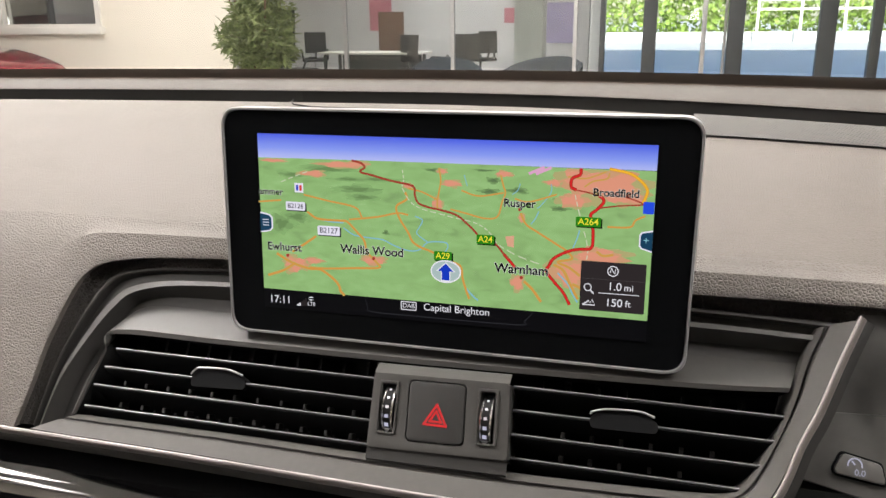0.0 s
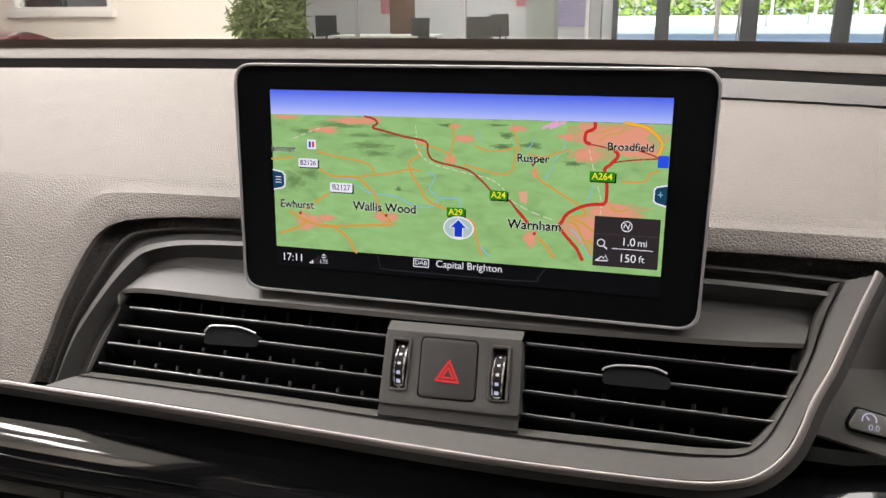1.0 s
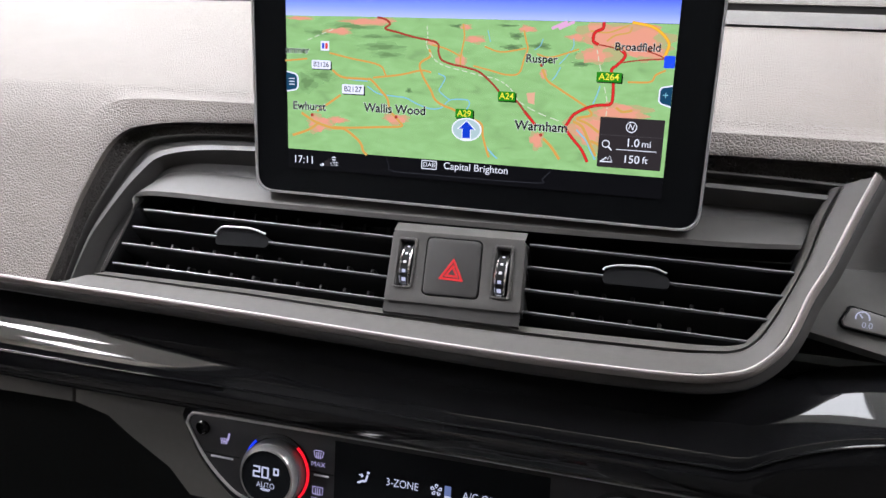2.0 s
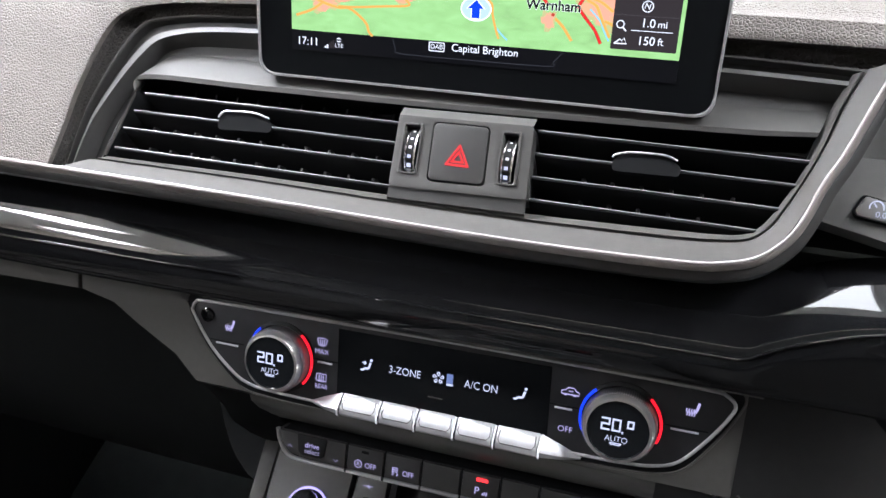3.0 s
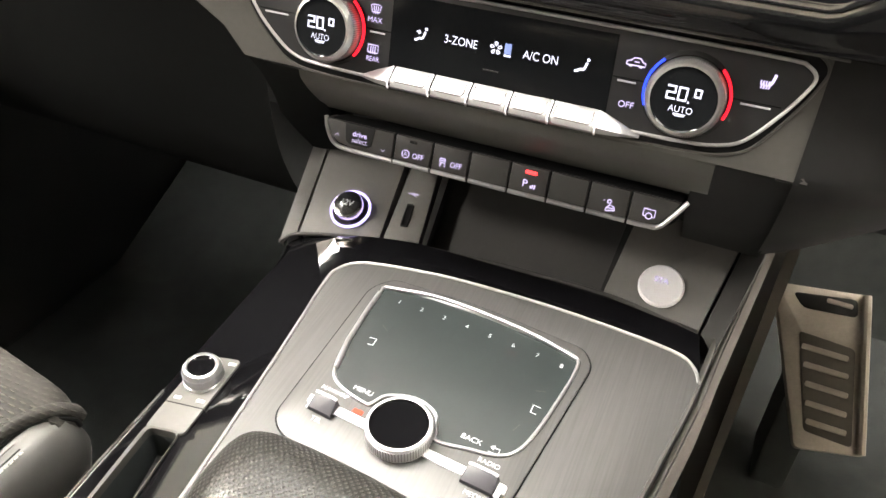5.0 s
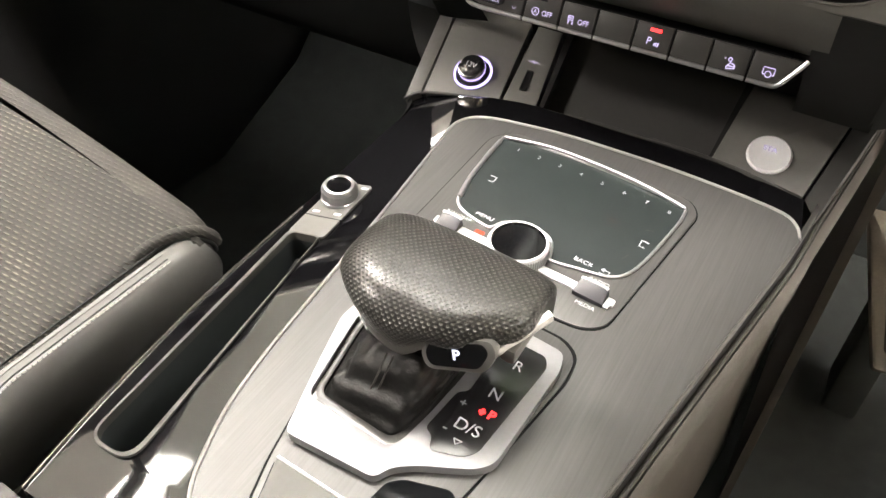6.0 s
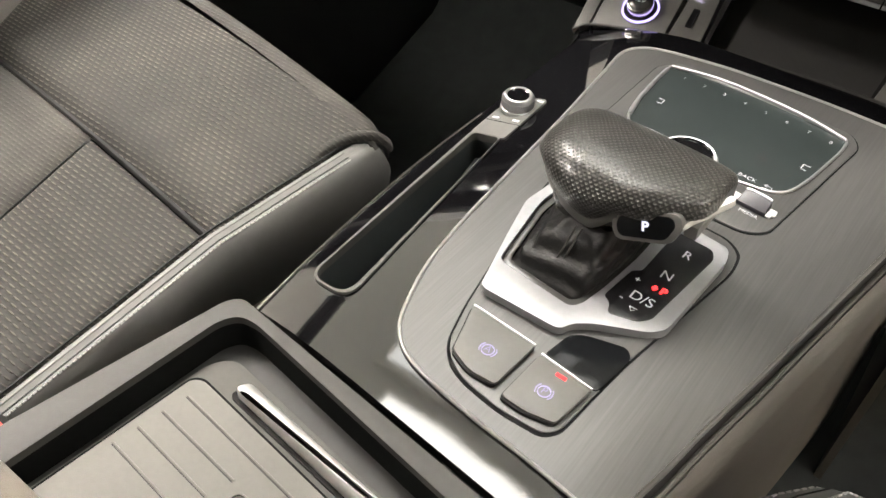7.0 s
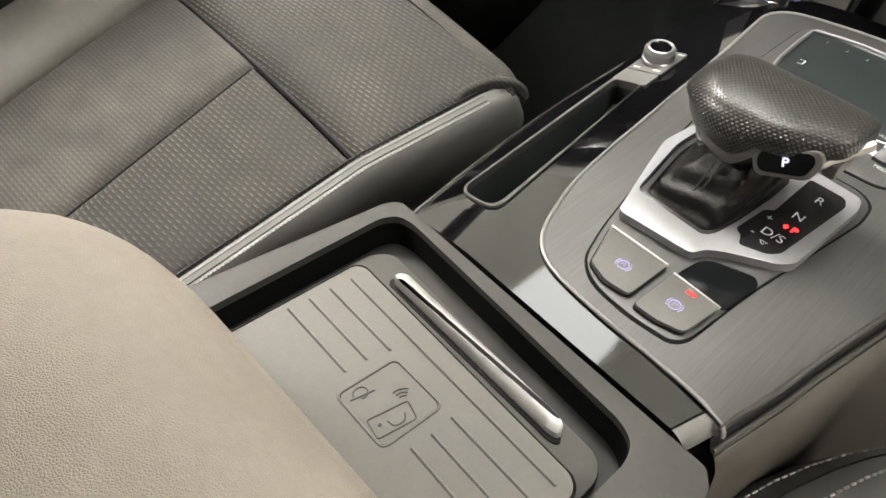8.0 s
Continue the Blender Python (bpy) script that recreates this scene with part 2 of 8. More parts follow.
BEZEL_DARK = material("charcoal_bezel_plastic", (0.066, 0.063, 0.058), 0.55, 0, (8, 0.08, 300, 0.06), (1800, 0.00006), 0.0, 0.25)
KEY_SILVER = material("satin_key_silver", (0.40, 0.40, 0.405), 0.36, 0.75, (25, 0.08, 300, 0.05))
BAR_SATIN = material("satin_tray_bar", (0.46, 0.455, 0.445), 0.48, 0.5, (25, 0.06, 300, 0.05))
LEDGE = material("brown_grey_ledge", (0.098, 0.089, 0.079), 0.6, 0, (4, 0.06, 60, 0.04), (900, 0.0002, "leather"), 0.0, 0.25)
EDGE_SATIN = material("satin_edge_metal", (0.42, 0.42, 0.425), 0.34, 0.55, (20, 0.04))
LINE_SILVER = material("satin_line_silver", (0.34, 0.334, 0.328), 0.32, 0.65, (20, 0.05, 300, 0.05))
PLATE_GLOSS = material("dark_satin_plate", (0.013, 0.013, 0.014), 0.22, 0.0, (20, 0.1), (), 0.0, 0.6)
SLATE_KEY = material("slate_key_plastic", (0.026, 0.0255, 0.031), 0.5, 0.0, (20, 0.08, 300, 0.05))
GATE_SILVER = material("matt_silver_gate", (0.245, 0.245, 0.257), 0.40, 0.38, (20, 0.05, 300, 0.05))
GLOSS_FASCIA = material("gloss_black_fascia", (0.0070, 0.0072, 0.0078), 0.06, 0, (6, 0.25, 50, 0.15), (6, 0.00012), 0.35)
STRIP_LINE = material("polished_strip_line", (0.44, 0.415, 0.40), 0.32, 0.2, (15, 0.05))
STRIP_CHROME = material("satin_chrome_strip", (0.27, 0.245, 0.23), 0.36, 0.35, (15, 0.06, 200, 0.05))
GLOSS_BLACK = material("gloss_black", (0.003, 0.003, 0.0035), 0.05, 0, (12, 0.2), (9, 0.0006), 0.1)
SCREEN_BLACK = material("display_glass", (0.0062, 0.0068, 0.0076), 0.12, 0, (6, 0.2), (), 0.0, 0.08)
RUBBER = material("grey_rubber", (0.128, 0.122, 0.112), 0.62, 0, (25, 0.05, 400, 0.04), (2500, 0.00008))
CARPET = material("dark_carpet", (0.021, 0.0245, 0.0235), 0.95, 0, (40, 0.3, 900, 0.3), (1200, 0.0015))
LEATHER = material("black_leather", (0.028, 0.0275, 0.026), 0.38, 0, (12, 0.1, 200, 0.08), (700, 0.0003, "leather"))
ARM_LEATHER = material("grey_armrest_leather", (0.240, 0.210, 0.180), 0.45, 0, (9, 0.06, 150, 0.05), (900, 0.00018, "leather"))
BOOT = material("gaiter_leather", (0.0045, 0.0044, 0.0042), 0.48, 0, (30, 0.2), (320, 0.0005), 0.0, 0.3)
STITCH = material("pale_stitching", (0.30, 0.295, 0.28), 0.7, 0, (800, 0.2))
STITCH_DARK = material("grey_stitching", (0.045, 0.043, 0.04), 0.7, 0, (800, 0.2))
RED_PLASTIC = material("red_buckle_plastic", (0.55, 0.02, 0.02), 0.4, 0, (60, 0.1))
ICON = glow("backlit_icon", (0.74, 0.64, 1.0), 0.48)
ICON_DIM = glow("backlit_icon_dim", (0.62, 0.55, 0.78), 0.45)
ICON_WHITE = glow("lit_white", (0.82, 0.83, 1.0), 0.66)
BAR_WHITE = material("white_print", (0.50, 0.50, 0.53), 0.4, 0, (90, 0.05))
LED_RED = glow("red_led", (1.0, 0.03, 0.03), 1.6)
ICON_RED = glow("red_lit_icon", (0.95, 0.05, 0.05), 0.75)
ARC_RED = glow("red_arc_light", (1.0, 0.01, 0.02), 1.1)
ARC_BLUE = glow("blue_arc_light", (0.02, 0.05, 1.0), 1.1)
RING_LIGHT = glow("violet_ring_light", (0.55, 0.45, 1.0), 0.9)


def brushed(name, base, rough, metal, along="x"):
    """Dark brushed decor: fine streaks along one way."""
    m = material(name, base, rough, metal)
    nt, b = m.node_tree, m.node_tree.nodes["Principled BSDF"]
    co = nt.nodes.new("ShaderNodeTexCoord").outputs["Object"]
    mp = nt.nodes.new("ShaderNodeMapping")
    mp.inputs["Scale"].default_value = (22, 900, 100) if along == "x" else (900, 22, 100)
    nz = nt.nodes.new("ShaderNodeTexNoise")
    nz.inputs["Scale"].default_value, nz.inputs["Detail"].default_value = 1.0, 4
    rng = nt.nodes.new("ShaderNodeMapRange")
    rng.inputs[1].default_value, rng.inputs[2].default_value = 0.3, 0.7
    rng.inputs[3].default_value, rng.inputs[4].default_value = 0.88, 1.12
    mul = nt.nodes.new("ShaderNodeMix")
    mul.data_type, mul.blend_type = "RGBA", "MULTIPLY"
    mul.inputs[0].default_value, mul.inputs[6].default_value = 1, (*base, 1)
    nt.links.new(co, mp.inputs[0]), nt.links.new(mp.outputs[0], nz.inputs["Vector"])
    nt.links.new(nz.outputs[0], rng.inputs[0]), nt.links.new(rng.outputs[0], mul.inputs[7])
    nt.links.new(mul.outputs[2], b.inputs["Base Color"])
    r2 = nt.nodes.new("ShaderNodeMapRange")
    r2.inputs[3].default_value, r2.inputs[4].default_value = rough - 0.03, rough + 0.05
    nt.links.new(nz.outputs[0], r2.inputs[0]), nt.links.new(r2.outputs[0], b.inputs["Roughness"])
    return m


DECOR = brushed("dark_brushed_decor", (0.067, 0.0665, 0.0655), 0.38, 0.45, "y")


def dotted(name, base, pitch, depth, rough=0.5, dark=0.5, size=0.3, axes=(0, 1), slope=(1, 1), skew=True, lean=0.0, vary=(14, 0.12, 220, 0.08), shade=1.0, flat=False):
    """Cloth or leather with rows of small pits, set brick-wise."""
    m = material(name, base, rough, 0, vary)
    nt, b = m.node_tree, m.node_tree.nodes["Principled BSDF"]
    tone = b.inputs["Base Color"].links[0].from_socket
    co = nt.nodes.new("ShaderNodeTexCoord").outputs["UV" if flat else "Object"]
    sep = nt.nodes.new("ShaderNodeSeparateXYZ")
    nt.links.new(co, sep.inputs[0])

    def op(kind, a, c=None):
        n = nt.nodes.new("ShaderNodeMath")
        n.operation = kind
        for i, s in enumerate((a, c)):
            if s is None:
                continue
            if isinstance(s, (int, float)):
                n.inputs[i].default_value = s
            else:
                nt.links.new(s, n.inputs[i])
        return n.outputs[0]

    u = op("DIVIDE", op("SUBTRACT", sep.outputs[axes[0]], op("MULTIPLY", sep.outputs[2], lean)), pitch[0])
    v = op("DIVIDE", op("ADD", sep.outputs[axes[1]], op("MULTIPLY", sep.outputs[2], lean)), pitch[1])
    row = op("FLOOR", v)
    if skew:
        u = op("ADD", u, op("MULTIPLY", row, 0.5))
    fu = op("MULTIPLY", op("ABSOLUTE", op("SUBTRACT", op("FRACT", u), 0.5)), slope[0])
    fv = op("MULTIPLY", op("ABSOLUTE", op("SUBTRACT", op("FRACT", v), 0.5)), slope[1])
    dist = op("SQRT", op("ADD", op("MULTIPLY", fu, fu), op("MULTIPLY", fv, fv)))
    rng = nt.nodes.new("ShaderNodeMapRange")
    rng.inputs[1].default_value, rng.inputs[2].default_value = size * 0.6, size * 1.2
    nt.links.new(dist, rng.inputs[0])
    mix = nt.nodes.new("ShaderNodeMix")
    mix.data_type = "RGBA"
    lit = nt.nodes.new("ShaderNodeMix")
    lit.data_type, lit.blend_type = "RGBA", "MULTIPLY"
    lit.inputs[0].default_value, lit.inputs[7].default_value = 1, (dark, dark, dark, 1)
    nt.links.new(tone, lit.inputs[6]), nt.links.new(lit.outputs[2], mix.inputs[6])
    # a darker band beside each dash, painted as its small shadow
    fs = op("MULTIPLY", op("ABSOLUTE", op("SUBTRACT", op("FRACT", op("ADD", v, 0.36)), 0.5)), slope[1])
    fd = op("SQRT", op("ADD", op("MULTIPLY", fu, fu), op("MULTIPLY", fs, fs)))
    gap = nt.nodes.new("ShaderNodeMapRange")
    gap.inputs[1].default_value, gap.inputs[2].default_value = size * 0.8, size * 1.6
    gap.inputs[3].default_value = shade
    nt.links.new(fd, gap.inputs[0])
    dash_shade = nt.nodes.new("ShaderNodeMix")
    dash_shade.data_type, dash_shade.blend_type = "RGBA", "MULTIPLY"
    dash_shade.inputs[0].default_value = 1
    nt.links.new(tone, dash_shade.inputs[6]), nt.links.new(gap.outputs[0], dash_shade.inputs[7])
    tone = dash_shade.outputs[2]
    nt.links.new(rng.outputs[0], mix.inputs[0]), nt.links.new(tone, mix.inputs[7])
    nt.links.new(mix.outputs[2], b.inputs["Base Color"])
    bp = nt.nodes.new("ShaderNodeBump")
    bp.inputs["Distance"].default_value = depth
    nt.links.new(rng.outputs[0], bp.inputs["Height"]), nt.links.new(bp.outputs[0], b.inputs["Normal"])
    return m


KNOB_LEATHER = dotted("perforated_black_leather", (0.016, 0.0153, 0.014), (0.0029, 0.00165), 0.0005, 0.30, 3.4, 0.25, slope=(1.0, 0.62), flat=True)
COLLAR_GREY = material("satin_dark_grey_collar", (0.135, 0.132, 0.126), 0.4, 0.3, (30, 0.06, 300, 0.04))
GLOSS_COLLAR = material("glossy_dark_collar", (0.036, 0.035, 0.034), 0.24, 0.0, (30, 0.1), (), 0.4)
KNOB_SMOOTH = material("smooth_black_leather", (0.03, 0.029, 0.027), 0.38, 0, (30, 0.15), (500, 0.0002, "leather"))
SEAT_CLOTH = dotted("ribbed_grey_seat_cloth", (0.0190, 0.0172, 0.0144), (0.0083, 0.0048), -0.0013, 0.85, 4.2, 0.30, (0, 1), (0.8, 1.8), lean=0.8, vary=(8, 0.62, 30, 0.28, 400, 0.14), shade=0.30)
SUEDE = dotted("grey_suede_cloth", (0.0335, 0.0310, 0.0270), (0.0072, 0.0042), -0.0003, 0.9, 1.6, 0.28, (0, 1), (0.8, 1.8), lean=0.8, vary=(10, 0.55, 38, 0.3, 400, 0.14), shade=0.62)
PALE_LEATHER = material("smooth_grey_seat_leather", (0.125, 0.118, 0.106), 0.5, 0, (10, 0.08, 200, 0.05), (900, 0.00008, "leather"))
BOLSTER = material("dark_grey_seat_leather", (0.074, 0.073, 0.069), 0.46, 0, (10, 0.08, 200, 0.05), (900, 0.00006, "leather"))
GRILLE = dotted("fine_speaker_mesh", (0.070, 0.064, 0.057), (0.0021, 0.0021), 0.0004, 0.6, 0.35, 0.3)
# ---------------------------------------------------------------- showroom
PLASTER = material("cream_plaster", (0.80, 0.75, 0.66), 0.75, 0, (0.8, 0.03, 30, 0.02), (60, 0.001))
CEIL = material("white_ceiling", (0.85, 0.85, 0.83), 0.9, 0, (2, 0.03))
TILE = material("pale_floor_tile", (0.62, 0.61, 0.58), 0.2, 0, (1.5, 0.06, 20, 0.04))
FRAME_DARK = material("dark_grey_door_frame", (0.035, 0.04, 0.042), 0.4, 0, (6, 0.1))
WHITE_TRIM = material("white_window_trim", (0.78, 0.76, 0.72), 0.5, 0, (10, 0.04))
GLASS = pane("clear_glass", (0.93, 0.96, 0.95))
LEAF = material("green_leaf", (0.16, 0.20, 0.075), 0.5, 0, (9, 0.4, 60, 0.2))
HEDGE = material("hedge_leaf", (0.24, 0.36, 0.06), 0.6, 0, (3, 0.5))
BARK = material("bark", (0.10, 0.06, 0.035), 0.9, 0, (30, 0.3))
RED_PAINT = material("red_car_paint", (0.17, 0.014, 0.024), 0.2, 0.2, (5, 0.05), (), 1.0)
CHAIR_BLACK = material("black_chair_mesh", (0.02, 0.02, 0.022), 0.6, 0, (30, 0.2))
BLUE_CLOTH = material("blue_grey_upholstery", (0.045, 0.06, 0.085), 0.8, 0, (20, 0.15, 200, 0.1))
DESK_TOP = material("pale_desk_top", (0.55, 0.53, 0.50), 0.35, 0, (4, 0.05))
PAVING = material("pale_paving", (0.68, 0.68, 0.67), 0.8, 0, (0.5, 0.08, 8, 0.05))
POSTER = material("pink_poster", (0.45, 0.16, 0.20), 0.6, 0, (2, 0.2))
POSTER_VIOLET = material("violet_poster", (0.30, 0.26, 0.42), 0.6, 0, (2, 0.15))
# Dimmer face for the weak added panel, set by its gloss deck reflection.
DIM_FACE = glow("short_light_diffuser", (0.92, 0.95, 1.0), 2.0)
LAMP_FACE = glow("ceiling_light_diffuser", (1.0, 0.95, 0.88), 8.0)
FRONT, WEST = 9.5, -12.0

solo("floor", box((WEST, -6, -0.2), (9, FRONT, 0)), TILE, "pale polished showroom floor", "floor", kind="structure")
solo("ceiling", box((WEST, -6, 3.6), (9, FRONT + 0.3, 3.8)), CEIL, "white showroom ceiling", "ceiling", kind="structure")
solo("ground", box((-150, FRONT + 0.3, -0.4), (150, 300, -0.02)), PAVING, "pale sunlit paving outside the showroom", "ground", kind="structure")
solo("wall_back", box((WEST - 0.2, -6.2, -0.2), (9.2, -6, 10)), PLASTER, "cream showroom wall", "wall", kind="structure")
solo("wall_right", box((9, -6, -0.2), (9.2, FRONT, 10)), PLASTER, "cream showroom wall", "wall", kind="structure")
solo("wall_left", box((WEST - 0.2, -6, -0.2), (WEST, FRONT, 10)), PLASTER, "cream showroom wall", "wall", kind="structure")
X0, X1, DOOR0, DOOR1 = WEST - 0.2, -5.45, -0.70, 3.6
front_wall = thing("wall_front", (0, FRONT, 0), "cream plastered showroom wall with openings", "wall", kind="structure")
part("wall_piece", slab(rect(X0, -0.2, X1, 3.6), 0, 0.25, pose(0, FRONT + 0.25, 0, 90), [rect(-9.06, 1.20, -7.48, 2.5)]), PLASTER, front_wall)
part("wall_piece", box((DOOR1, FRONT, -0.2), (9.2, FRONT + 0.25, 3.6)), PLASTER, front_wall)
part("wall_header", box((X1, FRONT, 2.7), (DOOR1, FRONT + 0.25, 3.6)), PLASTER, front_wall)
part("parapet", box((WEST - 0.2, FRONT, 3.6), (9.2, FRONT + 0.25, 11)), PLASTER, front_wall)

win = thing("window_1", (-8.2, FRONT, 1.1), "white framed window in the cream wall", "window", kind="structure")
part("window_sill", box((-9.16, FRONT - 0.1, 1.10), (-7.38, FRONT + 0.05, 1.195), bevel=0.01), WHITE_TRIM, win)
part("window_frame", slab(rect(-9.12, 1.195, -7.42, 2.56), 0, 0.06, pose(0, FRONT + 0.03, 0, 90), [rect(-9.04, 1.235, -7.50, 2.48)]), WHITE_TRIM, win)
part("mullion", box((-8.30, FRONT, 1.235), (-8.26, FRONT + 0.1, 2.48)), FRAME_DARK, win)
part("pane", box((-9.04, FRONT + 0.06, 1.235), (-7.50, FRONT + 0.07, 2.48)), GLASS, win).visible_shadow = False
part("blind", box((-9.02, FRONT + 0.12, 1.24), (-8.31, FRONT + 0.13, 2.46)), CHAIR_BLACK, win)

doors = thing("door_1", (1.5, FRONT, 0), "dark framed glazed showroom entrance doors", "door", kind="structure")
for x, w in ((DOOR0, 0.06), (-0.175, 0.15), (0.41, 0.05), (0.745, 0.17), (1.67, 0.17), (2.15, 0.10), (3.0, 0.12), (DOOR1 - 0.1, 0.1)):
    part("mullion", box((x - w / 2, FRONT, 0), (x + w / 2, FRONT + 0.12, 2.7), bevel=0.006), FRAME_DARK if w > 0.055 else SATIN, doors)
for x in (0.63,):
    part("pull_handle", tube([(x, FRONT - 0.05, 0.6), (x, FRONT - 0.05, 1.7)], 0.016), SATIN, doors)
part("bottom_rail", box((DOOR0, FRONT, 0), (DOOR1, FRONT + 0.1, 0.12)), FRAME_DARK, doors)
part("glazing", box((DOOR0, FRONT + 0.05, 0.1), (DOOR1, FRONT + 0.06, 2.7)), GLASS, doors).visible_shadow = False

OFFICE_PAINT = material("pale_grey_office_paint", (0.52, 0.51, 0.53), 0.8, 0, (1.5, 0.05, 20, 0.03))
office = thing("wall_office", (-3, 18, 0), "pale grey office walls behind glass", "wall", kind="structure")
part("wall_piece", box((-14, 19, -0.2), (-1.80, 19.2, 3.6)), OFFICE_PAINT, office)
part("wall_piece", slab([(-0.86, FRONT + 0.25), (-0.74, FRONT + 0.25), (-1.68, 19.2), (-1.80, 19.2)], -0.2, 3.6, Matrix()), OFFICE_PAINT, office)
part("wall_piece", box((-14.2, FRONT + 0.3, -0.2), (-14, 19.2, 3.6)), OFFICE_PAINT, office)
solo("office_floor", slab([(-14, FRONT + 0.25), (-0.86, FRONT + 0.25), (-1.79, 19), (-14, 19)], -0.1, 0.002, Matrix()), TILE, "pale office floor", "floor", kind="structure")
solo("office_ceiling", slab([(-14, FRONT + 0.3), (-0.86, FRONT + 0.3), (-1.79, 19), (-14, 19)], 3.4, 3.5, Matrix()), CEIL, "white office ceiling", "ceiling", kind="structure")
part_glass = thing("window_2", (-3, FRONT, 0), "frameless glass partition with slim posts", "window", kind="structure")
for x in (X1 + 0.06, -3.87, -2.48, -1.01):
    part("post", box((x - 0.022, FRONT, 0), (x + 0.022, FRONT + 0.05, 2.7)), SATIN, part_glass)
part("pane", box((X1, FRONT + 0.02, 0), (DOOR0, FRONT + 0.03, 2.7)), GLASS, part_glass).visible_shadow = False
solo("column", box((-2.2, 12.0, 0), (-1.78, 12.4, 3.4)), material("grey_column", (0.42, 0.43, 0.41), 0.7, 0, (3, 0.05)), "grey square column in the office", "column", kind="structure")
for x0, x1, z0, z1, mt, lb in ((-4.45, -4.1, 1.0, 1.9, POSTER, "pink printed poster on the office wall"), (-2.35, -2.1, 1.16, 1.5, POSTER, "small pink poster on the office wall"), (-2.0, -1.3, 0.7, 1.6, POSTER_VIOLET, "pale violet poster on the office wall")):
    solo("poster", box((x0 * 1.6, 18.95, z0), (x1 * 1.6, 18.99, z1)), mt, lb, "poster")


def potted_plant(x, y):
    t = thing("potted_plant", (x, y, 0), "bushy green potted plant beside the cream wall", "plant")
    part("pot", lathe([(0.0, 0), (0.2, 0), (0.26, 0.45), (0.28, 0.47), (0.24, 0.47), (0.23, 0.42), (0, 0.42)], pose(x, y, 0), 24), DARK_PLASTIC, t)
    rnd = random.Random(4)
    stems = join(*[tube(curve([(x + rnd.uniform(-0.05, 0.05), y + rnd.uniform(-0.05, 0.05), 0.42), (x + a * 0.12, y + b * 0.12, 0.9), (x + a * 0.32, y + b * 0.3, 1.5 + c)], 4), 0.012, seg=5)
                   for a, b, c in [(rnd.uniform(-1, 1), rnd.uniform(-1, 1), rnd.uniform(-0.3, 0.4)) for _ in range(9)]])
    part("stems", stems, BARK, t)
    bm = bmesh.new()
    for i in range(4200):
        a, h = rnd.uniform(0, 6.283), min(rnd.uniform(0.72, 1.62), rnd.uniform(0.9, 1.75))
        wide = 0.47 * max(0.02, 1 - ((h - 1.10) / 0.47) ** 2) ** 0.5 * (0.84 + 0.2 * math.sin(a * 3 + h * 9))
        r = wide * rnd.uniform(0.25, 1.0) ** 0.5
        p = Vector((x + r * math.cos(a), y + r * math.sin(a), h))
        q = Euler((rnd.uniform(-0.9, 0.9), rnd.uniform(-0.9, 0.9), rnd.uniform(0, 6.28))).to_matrix()
        L, W = rnd.uniform(0.08, 0.17), rnd.uniform(0.012, 0.022)
        vs = [bm.verts.new(p + q @ Vector(c)) for c in ((0, 0, 0), (W, L * 0.5, 0.01), (0, L, 0), (-W, L * 0.5, 0.01))]
        bm.faces.new(vs)
    part("foliage", bm, LEAF, t, smooth=0)


potted_plant(-4.62, 8.7)


def office_chair(m, top=1.02, cover=None):
    cover = cover or CHAIR_BLACK
    t = thing("office_chair", (0, 0, 0), "black mesh office chair at a desk", "chair", "office chairs")
    part("seat", box((-0.24, -0.24, 0.44), (0.24, 0.24, 0.51), bevel=0.03), CHAIR_BLACK, t)
    part("backrest", loft([[(-0.22, 0.24 + 0.03 * math.sin(z * 3), z), (-0.1, 0.27, z), (0.1, 0.27, z), (0.22, 0.24, z)] for z in span(0.6, top, 4)]), cover, t)
    part("back_post", tube([(0, 0.2, 0.46), (0, 0.29, 0.62), (0, 0.28, 0.8)], 0.02), CHAIR_BLACK, t)
    part("column", tube([(0, 0, 0.08), (0, 0, 0.44)], 0.025), SATIN, t)
    for k in range(5):
        a = k * 1.2566
        part("foot", tube([(0, 0, 0.1), (0.28 * math.cos(a), 0.28 * math.sin(a), 0.04)], 0.018), CHAIR_BLACK, t)
    for s in (-1, 1):
        part("armrest", tube(curve([(s * 0.25, 0.15, 0.47), (s * 0.27, 0.05, 0.66), (s * 0.27, -0.15, 0.67)], 4), 0.018), CHAIR_BLACK, t)
    t.matrix_world = m
    return t


BROWN_LEATHER = material("brown_chair_leather", (0.10, 0.05, 0.03), 0.5, 0, (20, 0.15))
ch = office_chair(pose(-3.75, 12.3, 0.002, 0, 0, 150))
office_chair(pose(-5.75, 12.0, 0.002, 0, 0, 160), 1.42)
office_chair(pose(-4.55, 13.2, 0.002, 0, 0, 20), 1.38, BROWN_LEATHER)
for x, y, a in ((-3.2, 12.9, 200), (-7.0, 15.4, 20), (-3.6, 15.8, 230)):
    copy_thing(ch, pose(x, y, 0.002, 0, 0, a))


def office_desk(x, y):
    t = thing("office_desk", (x, y, 0), "pale topped office desk with dark legs", "desk")
    part("top", slab(fillet(rect(x - 0.9, y - 0.42, x + 0.9, y + 0.42), 0.2), 0.72, 0.75, Matrix(), bevel=0.004), DESK_TOP, t)
    for a in (-0.75, 0.75):
        for b in (-0.3, 0.3):
            part("leg", tube([(x + a, y + b, 0.002), (x + a, y + b, 0.72)], 0.03), FRAME_DARK, t)
    part("modesty_panel", box((x - 0.7, y + 0.3, 0.3), (x + 0.7, y + 0.32, 0.7)), FRAME_DARK, t)


office_desk(-4.6, 12.5)
office_desk(-7.9, 14.0)


